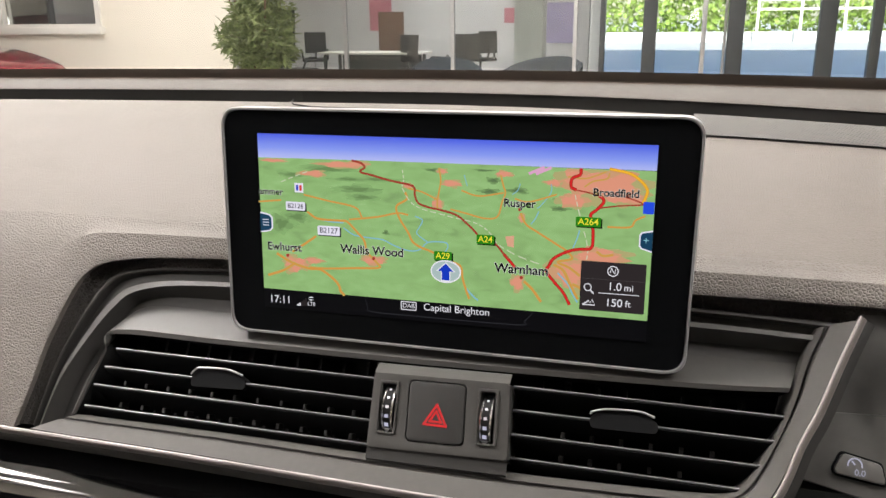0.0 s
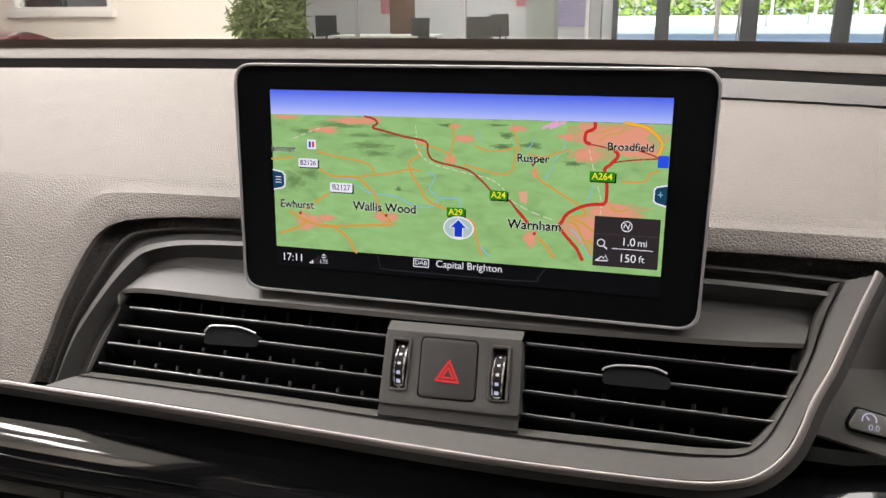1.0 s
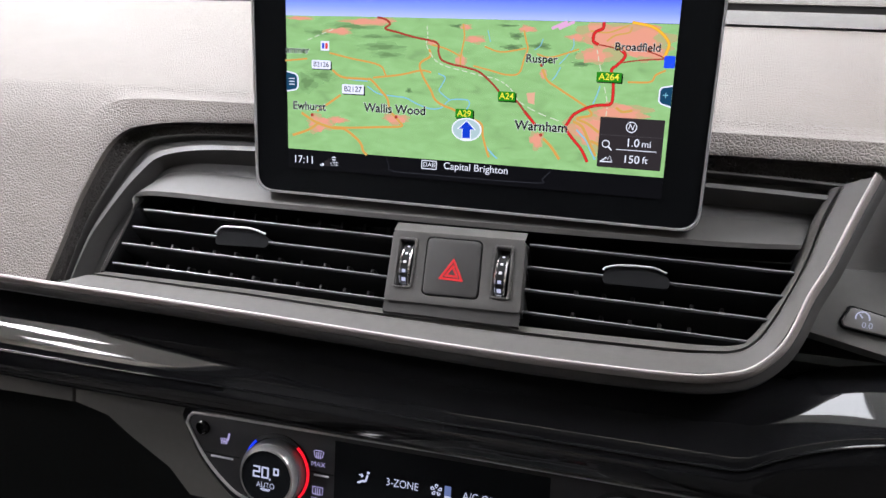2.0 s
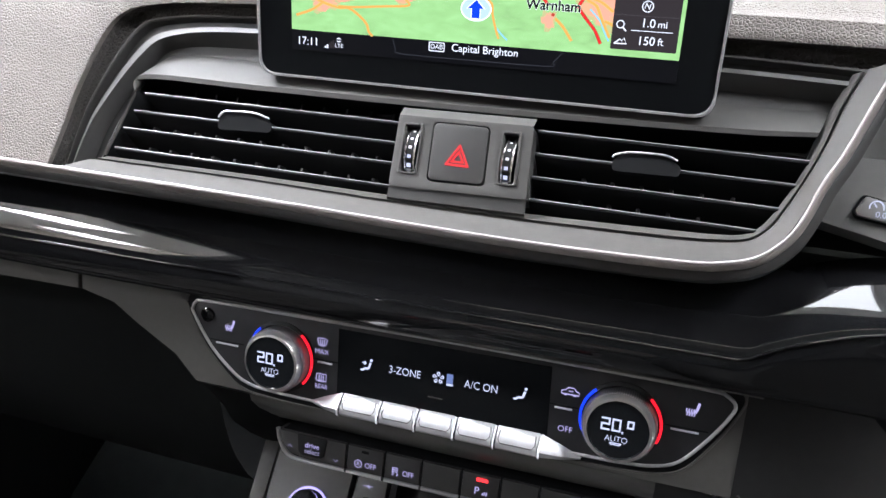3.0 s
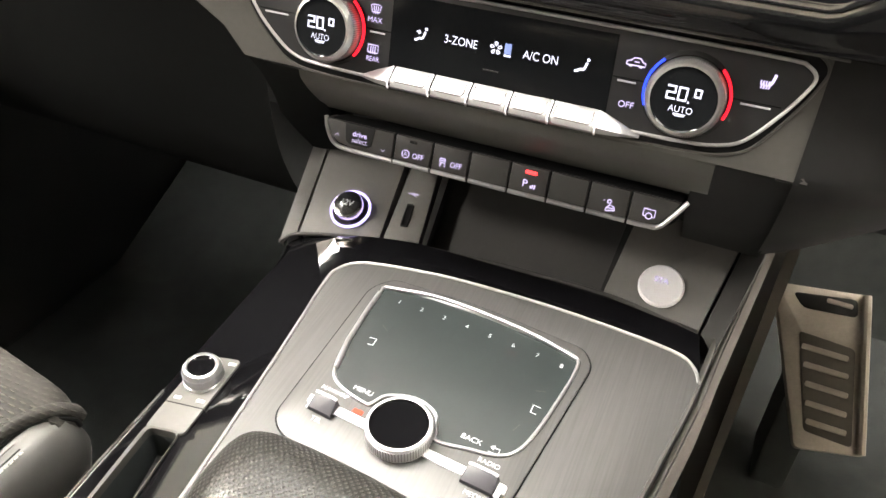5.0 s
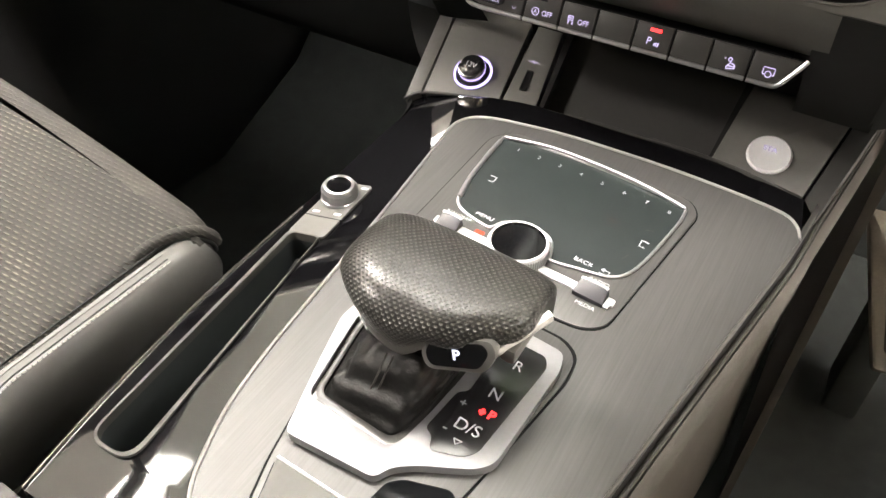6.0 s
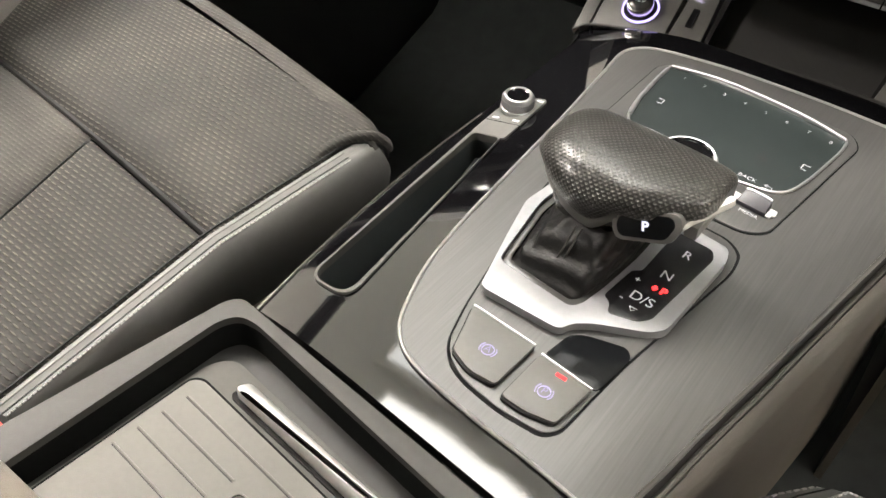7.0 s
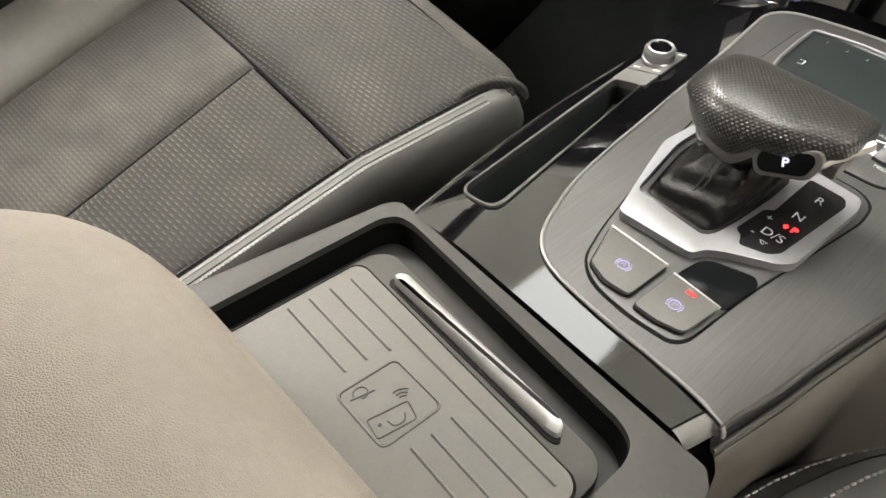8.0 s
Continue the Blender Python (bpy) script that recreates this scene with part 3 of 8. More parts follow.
def tub_chair(x, y, turn):
    t = thing("tub_chair", (0, 0, 0), "blue-grey upholstered low tub chair", "chair", "tub chairs")
    part("seat", slab(fillet(rect(-0.3, -0.32, 0.3, 0.28), 0.12), 0.16, 0.43, Matrix(), bevel=0.03), BLUE_CLOTH, t)
    arc = [math.pi * (-0.08 + 1.16 * i / 20) for i in range(21)]
    rows = [[(r * math.cos(a), r * math.sin(a) * 0.95, h + (0.14 * math.sin(a) if h > 0.4 else 0)) for a in arc] for r, h in ((0.30, 0.2), (0.31, 0.55), (0.345, 0.6), (0.385, 0.57), (0.39, 0.2))]
    part("backrest", loft(rows), BLUE_CLOTH, t)
    for k in range(4):
        a = 0.785 + k * 1.5708
        part("foot", tube([(0.24 * math.cos(a), 0.24 * math.sin(a), 0), (0.24 * math.cos(a), 0.24 * math.sin(a), 0.18)], 0.02), SATIN, t)
    t.matrix_world = pose(x, y, 0.003, 0, 0, turn) @ Matrix.Diagonal((1.25, 1.2, 1, 1))
    return t


tc = tub_chair(-2.85, 10.6, 20)
copy_thing(tc, pose(-1.62, 10.8, 0.003, 0, 0, -30) @ Matrix.Diagonal((1.25, 1.2, 1, 1)))

CX, CY = -8.86, 7.43
red = thing("car", (CX, CY, 0), "dark red parked car with glossy bonnet", "car")
prof = [(-2.2, 0.65), (-2.12, 0.86), (-1.9, 0.96), (-1.45, 1.06), (-0.7, 1.12), (0.0, 1.46), (1.3, 1.48), (2.1, 1.05), (2.2, 0.6)]
sec = curve(prof, 4)
rows = []
for k, s in enumerate((-0.9, -0.86, -0.7, 0, 0.7, 0.86, 0.9)):
    drop = (0.2, 0.05, 0.01, 0, 0.01, 0.05, 0.2)[k]
    rows.append([(CX - x * 0.97 + s * 0.24, CY + s * 0.97 + x * 0.24, z - drop - 0.09) for x, z in sec])
part("body", loft(rows), RED_PAINT, red)
side = join(*[loft([[(px_, py_, pz_) for px_, py_, pz_ in r], [(px_, py_, 0.25) for px_, py_, pz_ in r]]) for r in (rows[0], rows[-1])])
part("side_panel", side, RED_PAINT, red)
for a in (-1.4, 1.4):
    for s in (-0.84, 0.84):
        wm = pose(CX - a * 0.97 + s * 0.24, CY + s * 0.97 + a * 0.24, 0.33, 90, 0, 166)
        wheel = part("wheel", lathe([(0.12, -0.1), (0.31, -0.11), (0.33, -0.05), (0.33, 0.05), (0.31, 0.11), (0.12, 0.1)], wm, 28), DARK_PLASTIC, red)

hedge = bmesh.new()
rnd = random.Random(9)
for i in range(15000):
    p = Vector((rnd.uniform(-9, 16), rnd.uniform(46, 50), rnd.uniform(0.3, 6.0)))
    q = Euler((rnd.uniform(-1.5, 1.5), rnd.uniform(-1.5, 1.5), rnd.uniform(0, 6))).to_matrix()
    L = rnd.uniform(0.12, 0.42)
    hedge.faces.new([hedge.verts.new(p + q @ Vector(c)) for c in ((0, 0, 0), (L * 0.4, L * 0.5, 0), (0, L, 0.05), (-L * 0.4, L * 0.5, 0))])
solo("hedge", hedge, HEDGE, "sunlit green hedge beyond the forecourt", "hedge", kind="stuff", smooth=0)
solo("boundary_wall", box((-20, 45.4, -0.05), (40, 45.8, 0.5)), PAVING, "white rendered wall before the hedge", "wall", kind="structure")
fence = thing("fence", (8, 44, 0), "white painted rail fence outside", "fence")
for z in (1.55, 2.0):
    part("rail", box((4, 44, z), (16, 44.06, z + 0.1)), WHITE_TRIM, fence)
for i in range(7):
    part("post", box((4 + i * 2, 43.95, 0), (4.12 + i * 2, 44.05, 2.15)), WHITE_TRIM, fence)

LD = 0.55
for x, y, h, watts, *short in LAMPS:
    LW = short[0] if short else 1.1
    t = thing("ceiling_light", (x, y, h), "oblong white recessed ceiling light panel, added out of view", "light", "ceiling lights")
    part("frame", slab(rect(x - LW - 0.05, y - LD - 0.05, x + LW + 0.05, y + LD + 0.05), h - 0.05, h, Matrix(), [rect(x - LW, y - LD, x + LW, y + LD)]), WHITE_TRIM, t)
    part("diffuser", box((x - LW, y - LD, h - 0.03), (x + LW, y + LD, h - 0.02)), DIM_FACE if watts < 5 else LAMP_FACE, t)
    la = new("lamp", bpy.data.lights.new("lamp", "AREA"))
    la.data.shape, la.data.size, la.data.size_y, la.data.energy, la.data.color = "RECTANGLE", 2 * LW, 2 * LD, watts, (1.0, 0.93, 0.84)
    la.matrix_world = pose(x, y, h - 0.06)

# ---------------------------------------------------------------- car shell
HEADLINER = material("charcoal_headliner", (0.035, 0.034, 0.033), 0.95, 0, (30, 0.05), (900, 0.0004))
DOOR_CARD = material("dark_door_card", (0.03, 0.03, 0.03), 0.6, 0, (10, 0.1), (600, 0.0003))
shell = thing("car_body", (0, -0.6, 0.3), "dark car cabin shell with charcoal headliner", "car body", kind="structure")
roof_z = lambda x, y: 1.63 - 0.10 * (x / 0.75) ** 2 - 0.05 * ((y + 0.6) / 0.9) ** 2
for nm, up, mt in (("headliner", 0.0, HEADLINER), ("roof_skin", 0.05, DARK_PLASTIC)):
    part(nm, loft([[(x, y, roof_z(x, y) + up) for x in span(-0.68, 0.68, 12)] for y in span(-1.7, 0.02, 12)]), mt, shell)
for s in (-1, 1):
    part("pillar", tube([(s * 0.68, 0.02, 1.53), (s * 0.78, 0.45, 1.30), (s * 0.80, 0.74, 1.10)], 0.045), DOOR_CARD, shell)
    part("pillar", tube([(s * 0.68, -0.62, 1.55), (s * 0.76, -0.66, 1.0)], 0.06), DOOR_CARD, shell)
    part("pillar", tube([(s * 0.68, -1.65, 1.5), (s * 0.72, -1.75, 1.0)], 0.08), DOOR_CARD, shell)
    part("door_panel", box((s * 0.74 - 0.03, -1.75, 0.3), (s * 0.74 + 0.03, -0.66 if s > 0 else 1.05, 1.03), bevel=0.012), DOOR_CARD, shell)
    part("roof_rail", tube([(s * 0.68, -1.7, 1.5), (s * 0.69, -0.6, 1.54), (s * 0.68, 0.02, 1.53)], 0.035), HEADLINER, shell)
part("rear_bulkhead", box((-0.78, -1.8, 0.3), (0.78, -1.74, 1.02)), DOOR_CARD, shell)
part("floor_pan", box((-0.78, -1.75, 0.26), (0.78, 1.05, 0.30)), CARPET, shell)
part("firewall", box((-0.78, 1.0, 0.3), (0.78, 1.05, 1.12)), CARPET, shell)
# Unseen dark glass, added to keep rear light out of the fascia's reflections.
REAR_DARK = pane("added_dark_rear_glass", (0.05, 0.055, 0.055), 0.6)
part("rear_window", loft([[(x, -1.70 - 0.06 * k, 1.48 - 0.46 * k - 0.06 * (x / 0.7) ** 2 * (1 - k)) for x in span(-0.70, 0.70, 8)] for k in (0, 0.5, 1)]), REAR_DARK, shell)
for sgn in (-1, 1):
    part("side_window", loft([[(sgn * (0.685 + 0.05 * k), y, 1.53 - 0.51 * k) for y in (-1.68, -1.2, -0.70)] for k in (0, 0.5, 1)]), REAR_DARK, shell)
part("scuttle", box((-0.78, 0.78, 1.02), (0.78, 1.1, 1.10)), DARK_PLASTIC, shell)

FRIT = pane("smoked_glass_border", (0.16, 0.13, 0.11), 0.5)


def base_y(x):
    """Where the foot of the windscreen stands ahead, by the place across the car."""
    return 0.66 - (0.55 if x > -0.1 else 0.16) * (x + 0.1) ** 2


XS = [-0.78 + 0.06 * i for i in range(27)]
screen_glass = thing("windscreen", (0, 0.66, 1.17), "clear raked windscreen with a dark lower border", "windscreen", kind="structure")
gl = loft([[(x * (1 - 0.12 * k), base_y(x) * (1 - k) + 0.03 * k, 1.172 + (1.55 - 1.172) * k + 0.03 * k * (1 - k)) for x in XS] for k in (0.045, 0.2, 0.4, 0.6, 0.8, 1)])
part("pane", gl, pane("windscreen_glass", (0.90, 0.93, 0.92), 0.75), screen_glass).visible_shadow = False
part("border", loft([[(x, base_y(x) * (1 - k) + 0.03 * k, 1.172 + (1.55 - 1.172) * k) for x in XS] for k in (-0.02, 0.043)]), FRIT, screen_glass)

# ---------------------------------------------------------------- dashboard pad
def foot_z(x):
    """Lower edge of the padded face: it arches over the vents."""
    pts = [(-0.80, 1.020), (-0.2347, 1.020), *ARCH, (0.2, 1.110), (0.8, 1.112)]
    for (a, za), (b, zb) in zip(pts, pts[1:]):
        if x <= b:
            return za + (zb - za) * (x - a) / (b - a)
    return 1.112


ARCH = curve([(-0.2345, 1.0205), (-0.2300, 1.0400), (-0.2246, 1.0665), (-0.2104, 1.0970), (-0.1824, 1.1060), (-0.1288, 1.1091)], 6)


def pad_depth(x):
    return (0.9 if x > -0.1 else 0.16) * (x + 0.1) ** 2


dash = thing("dashboard", (0, 0.3, 1.02), "grey leatherette padded car dashboard", "dashboard")
xs = sorted({*[-0.80 + 0.02 * i for i in range(29)], -0.2347, *[p[0] for p in ARCH], *[-0.1 + 0.02 * i for i in range(46)]})
face, top = [], []
for x in xs:
    z0, zc = foot_z(x), 1.1215
    f = lambda z: 0.2525 + 0.56 * (z - 1.05) - 0.0035
    face.append([(x, f(z0) + 0.012, z0 - 0.001), (x, f(z0) + 0.001, z0), *[(x, f(z0 + (zc - z0) * k / 6), z0 + (zc - z0) * k / 6) for k in range(1, 6)], (x, 0.2985, 1.1205), (x, 0.3035, 1.1232)])
    d, g = pad_depth(x), 0.53 - pad_depth(x)
    top.append([(x, 0.3035, 1.1232), (x, 0.31 + 0.0, 1.1255), *[(x, 0.31 + (g - 0.31) * s, 1.1255 + (1.1682 - 1.1255) * (1 - (1 - s) ** 1.5)) for s in (0.15, 0.3, 0.45, 0.6, 0.75, 0.9, 0.98)],
                (x, g + 0.003, 1.1672), (x, g + 0.005, 1.158)])
part("padded_face", loft(face), SOFT_DASH, dash)
part("upper_pad", loft(top), SOFT_SMOOTH, dash)
gap_rows = lambda cols: loft([[(x, 0.533 - pad_depth(x), 1.1668), (x, 0.536 - pad_depth(x), d), (x, 0.572 - pad_depth(x), d), (x, 0.568 - pad_depth(x), 1.1732)] for x, d in cols])
part("groove", gap_rows([(x, 1.145) for x in xs if x >= -0.212]), MID_PLASTIC, dash)
part("groove", gap_rows([(x, 1.1590) for x in xs if x <= -0.20]), RISER_PLASTIC, dash, "shallow grey joint behind the pad")
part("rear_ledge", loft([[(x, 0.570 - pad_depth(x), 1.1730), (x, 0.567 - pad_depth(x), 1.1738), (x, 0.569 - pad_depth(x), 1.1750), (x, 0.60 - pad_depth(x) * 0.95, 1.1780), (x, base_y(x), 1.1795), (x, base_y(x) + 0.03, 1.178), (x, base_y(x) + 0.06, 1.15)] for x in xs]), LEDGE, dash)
part("panel_joint", tube([(x, 0.31 + (0.53 - pad_depth(x) - 0.31) * s, 1.1256 + (1.1695 - 1.1255) * (1 - (1 - s) ** 1.5)) for x, s in ((-0.200, 0.995), (-0.197, 0.95), (-0.190, 0.90), (-0.17, 0.86), (-0.12, 0.84), (-0.05, 0.83), (0.02, 0.82), (0.10, 0.80))], 0.0007, seg=5), DARK_PLASTIC, dash)
part("speaker_grille", loft([[(x, 0.31 + (0.53 - pad_depth(x) - 0.31) * s, 1.1259 + (1.1695 - 1.1255) * (1 - (1 - s) ** 1.5)) for s in (0.70, 0.76, 0.82, 0.88, 0.94, 0.975)] for x in [0.115 + 0.02 * i for i in range(10)]]), GRILLE, dash)

# ---------------------------------------------------------------- vent surround
arch = thing("vent_arch_trim", (0, 0.28, 1.02), "black stepped trim arching over the centre vents", "trim")
O3 = [(-0.2345, -0.0345), (-0.2300, -0.012), (-0.2246, 0.0189), (-0.2104, 0.0539), (-0.1824, 0.0642), (-0.1288, 0.0677), (0.0, 0.069), (0.12, 0.069), (0.205, 0.067)]
O2 = [(-0.2265, -0.0345), (-0.2235, -0.012), (-0.2181, 0.0095), (-0.2006, 0.0462), (-0.1804, 0.0560), (-0.127, 0.0598), (0.0, 0.0600), (0.115, 0.0594), (0.190, 0.057)]
O1 = [(-0.2216, -0.0354), (-0.2180, -0.018), (-0.2118, 0.0002), (-0.1931, 0.0317), (-0.1742, 0.0458), (-0.1233, 0.0511), (0.0, 0.0515), (0.1159, 0.0515), (0.178, 0.0499)]


def edge_row(o, w, k=(0, 0)):
    return [(p[0] + k[0], p[1] + k[1], w) for p in curve(o, 6)]


def between(a, b, t, w):
    return [(p[0] * (1 - t) + q[0] * t, p[1] * (1 - t) + q[1] * t, w) for p, q in zip(curve(a, 6), curve(b, 6))]


part("outer_step", loft([edge_row(O3, 0.001), between(O3, O2, 0.10, -0.0045), between(O3, O2, 0.76, -0.0055), between(O3, O2, 0.86, -0.003)], VENT), SHADED_PAD, arch, "grained pad edge, darkened as shadow")
part("inner_step", loft([between(O2, O1, 0.08, -0.0015), between(O2, O1, 0.16, -0.006), between(O2, O1, 0.58, -0.006), between(O2, O1, 0.64, -0.002)], VENT), MID_PLASTIC, arch)
part("step_edge", loft([between(O3, O2, 0.84, -0.004), between(O3, O2, 0.88, -0.0018), between(O2, O1, 0.02, -0.0010), between(O2, O1, 0.09, -0.0018)], VENT), BEZEL_PLASTIC, arch)
part("step_edge", loft([between(O2, O1, 0.62, -0.004), between(O2, O1, 0.66, -0.0014), between(O2, O1, 0.96, -0.0006), between(O2, O1, 1.0, -0.0020)], VENT), BEZEL_PLASTIC, arch)

IN = [(-0.2011, -0.0254), (-0.1975, -0.014), (-0.1945, -0.004), (-0.1905, 0.010), (-0.1868, 0.0200), (-0.115, 0.0205), (0.0, 0.0215), (0.1159, 0.0240), (0.1575, 0.0265)]
OUT = [(-0.2216, -0.0354), (-0.2180, -0.018), (-0.2118, 0.0002), (-0.1931, 0.0317), (-0.1742, 0.0458), (-0.1233, 0.0511), (0.0, 0.0515), (0.1159, 0.0515), (0.172, 0.0499)]
SHB = [(-0.2110, -0.0305), (-0.2080, -0.016), (-0.2030, -0.001), (-0.1900, 0.0225), (-0.1760, 0.0375), (-0.1200, 0.0385), (0.0, 0.0390), (0.1159, 0.0400), (0.162, 0.0405)]
bezel = thing("vent_surround", (0, 0.25, 1.02), "grey matt surround of the centre vents with chrome strip", "trim")
c_in, c_out, c_sh = curve(IN, 6), curve(OUT, 6), curve(SHB, 6)
riser = lambda o, w: [(p[0], p[1], w) for p in o]
part("riser", loft([riser(c_out, -0.001), [(p[0] * 0.55 + q[0] * 0.45, p[1] * 0.55 + q[1] * 0.45, -0.010) for p, q in zip(c_out, c_sh)], riser(c_sh, -0.009)], VENT), RISER_PLASTIC, bezel)
lip = [(p[0] * 0.86 + q[0] * 0.14, p[1] * 0.86 + q[1] * 0.14) for p, q in zip(c_in, c_sh)]
part("shelf", loft([riser(c_sh, -0.009), riser([(p[0] * 0.5 + q[0] * 0.5, p[1] * 0.5 + q[1] * 0.5) for p, q in zip(c_sh, lip)], -0.004), riser(lip, 0.0005), riser(c_in, 0.0), riser(c_in, -0.0012)], VENT), BEZEL_PLASTIC, bezel)
part("opening_side", loft([riser(c_in, -0.0010), riser(c_in, -0.03)], VENT), VENT_BLACK, bezel)
# lower ledge and right flank, from the opening out to the chrome
PAIR = [((-0.2011, -0.0254), (-0.222, -0.0365)), ((-0.1082, -0.0243), (-0.112, -0.0372)), ((-0.031, -0.0245), (-0.030, -0.0388)), ((0.0373, -0.0240), (0.040, -0.0388)), ((0.1000, -0.0222), (0.106, -0.0372)),
        ((0.1215, -0.0212), (0.1306, -0.0338)), ((0.1340, -0.0195), (0.1424, -0.0292)), ((0.1410, -0.0145), (0.1506, -0.0203)), ((0.1465, -0.0055), (0.1560, -0.0098)), ((0.1521, 0.0060), (0.1605, 0.003)), ((0.1560, 0.0165), (0.1665, 0.016)), ((0.1590, 0.0265), (0.1710, 0.027)), ((0.162, 0.0405), (0.1775, 0.043)), ((0.168, 0.0560), (0.1840, 0.0600))]
ci, co_ = curve([p[0] for p in PAIR], 5), curve([p[1] for p in PAIR], 5)
mixed = lambda t, w: [(p[0] * (1 - t) + q[0] * t, p[1] * (1 - t) + q[1] * t, w) for p, q in zip(ci, co_)]
part("lower_ledge", loft([mixed(0, -0.03), mixed(0, -0.002), mixed(0.08, -0.0005), mixed(0.20, 0.0012), mixed(0.23, -0.0004), mixed(0.29, -0.0004), mixed(0.32, 0.0030), mixed(0.6, 0.0058), mixed(0.92, 0.0084), mixed(0.97, 0.0075), mixed(1.0, 0.0075)], VENT), BEZEL_DARK, bezel)
CHROME_LINE = [(-0.78, -0.0368), (-0.50, -0.0368), (-0.25, -0.0368), (-0.12, -0.0372), (0.0, -0.0386), (0.06, -0.0383), (0.111, -0.0367), (0.1300, -0.0339), (0.1415, -0.0294), (0.1510, -0.0200), (0.1562, -0.0098), (0.1610, 0.0040), (0.1670, 0.0168), (0.1713, 0.0280), (0.1772, 0.0440), (0.1840, 0.0610)]
under = curve(CHROME_LINE, 6)
nrm = []
for i, p in enumerate(under):
    t = (Vector(under[min(i + 1, len(under) - 1)]) - Vector(under[max(i - 1, 0)])).normalized()
    nrm.append((t.y, -t.x))
row = lambda d, w: [(p[0] + n[0] * d, p[1] + n[1] * d, w) for p, n in zip(under, nrm)]
part("chrome_strip", loft([row(-0.0007, 0.0070), row(-0.0006, 0.0090), row(0.0, 0.0098), row(0.0008, 0.0099), row(0.0020, 0.0088), row(0.0030, 0.0068), row(0.0032, 0.0050)], VENT), STRIP_CHROME, bezel, "satin chrome strip")
part("strip_edge", tube([(p[0], p[1], 0.0098) for p in row(-0.0002, 0)], 0.0006, VENT, 8), STRIP_LINE, bezel, "thin polished edge line")
part("under_lip", loft([row(0.0030, 0.0058), row(0.0046, 0.0056), row(0.0070, 0.0035), row(0.0075, -0.004), row(0.006, -0.016), row(0.004, -0.03)], VENT), MID_PLASTIC, bezel)

# ---------------------------------------------------------------- air vents
VENT_BACK = [(-0.2011, -0.0254), (-0.187, 0.020), (-0.0320, 0.0205), (-0.0300, -0.0245)]
VENT_BACK_R = [(0.0362, 0.021), (0.158, 0.0265), (0.1560, 0.0165), (0.1521, 0.0060), (0.1465, -0.0055), (0.1410, -0.0145), (0.1340, -0.0195), (0.1215, -0.0212), (0.0373, -0.0240)]


def air_vent(outline, slats, x_knob, knob_line, label, vanes):
    t = thing("air_vent", VENT @ Vector(((outline[0][0] + outline[3][0]) / 2, 0, 0)), label, "air vent", "centre air vents")
    big = [(p[0] * 1.01, p[1] * 1.06) for p in outline]
    part("duct", slab(big, -0.046, -0.042, VENT), VENT_BLACK, t)
    for v, xa, xb in slats:
        m = VENT @ pose(0, v, 0, -24)
        s = part("slat", slab([(xa, -0.001), (xb, -0.001), (xb, 0.0012), (xa, 0.0012)], -0.024, -0.0010, m, bevel=0.0004), VENT_BLACK, t)
        part("slat_edge", box((xa, -0.0002, -0.0014), (xb, 0.0005, -0.0003), m, 0.0002), SLAT_EDGE, s, "pale satin front edge")
    for x in vanes:
        part("vane", box((x - 0.0008, -0.027, -0.040), (x + 0.0008, 0.021, -0.0205), VENT), DARK_PLASTIC, t)
        for v, xa, xb in slats[2:]:
            if xa + 0.012 < x < xb - 0.012:
                part("vane_tip", box((x - 0.0009, v + 0.0008, -0.0150), (x + 0.0009, v + 0.0036, -0.0085), VENT, 0.0003), MID_PLASTIC, t)
    # the thumb tab: a plate hanging under a satin bow
    x0, x1, x2, x3 = x_knob
    y0, y1, y2, y3 = knob_line
    k = part("tab", slab(fillet([(x0 + 0.0006, y0 - 0.0050), (x3 + 0.0002, y3 - 0.0045), (x3 + 0.0006, y3), (x2, y2), (x1, y1), (x0, y0)], 0.0025), -0.006, 0.0002, VENT), VENT_BLACK, t)
    part("tab_chrome", tube([(p[0], p[1], 0.0012) for p in fillet([(x0 + 0.0003, y0 + 0.0010), (x0 + 0.0008, y0 + 0.0022), (x1, y1), ((x1 + x2) / 2, (y1 + y2) / 2 + 0.0002), (x2, y2), (x3 - 0.0014, y3 + 0.0026)], [0, 0.001, 0.003, 0.001, 0.004, 0], 4)], 0.0005, VENT, 8), EDGE_SATIN, k, "satin silver bow")
    return t


air_vent(VENT_BACK, ((0.0123, -0.1844, -0.0330), (0.0020, -0.1892, -0.0325), (-0.0082, -0.1937, -0.0318), (-0.0198, -0.1967, -0.0312)), (-0.1349, -0.1318, -0.1132, -0.1033), (0.0021, 0.0071, 0.0080, 0.0031), "black slatted air vent with pale slat edges, passenger side", [-0.180 + 0.0135 * i for i in range(11)])
air_vent(VENT_BACK_R, ((0.0160, 0.0366, 0.1560), (0.0050, 0.0370, 0.1525), (-0.0062, 0.0375, 0.1480), (-0.0170, 0.0380, 0.1390)), (0.0729, 0.0789, 0.0964, 0.1032), (0.0060, 0.0101, 0.0108, 0.0062), "black slatted air vent with pale slat edges, driver side", [0.047 + 0.0135 * i for i in range(8)])

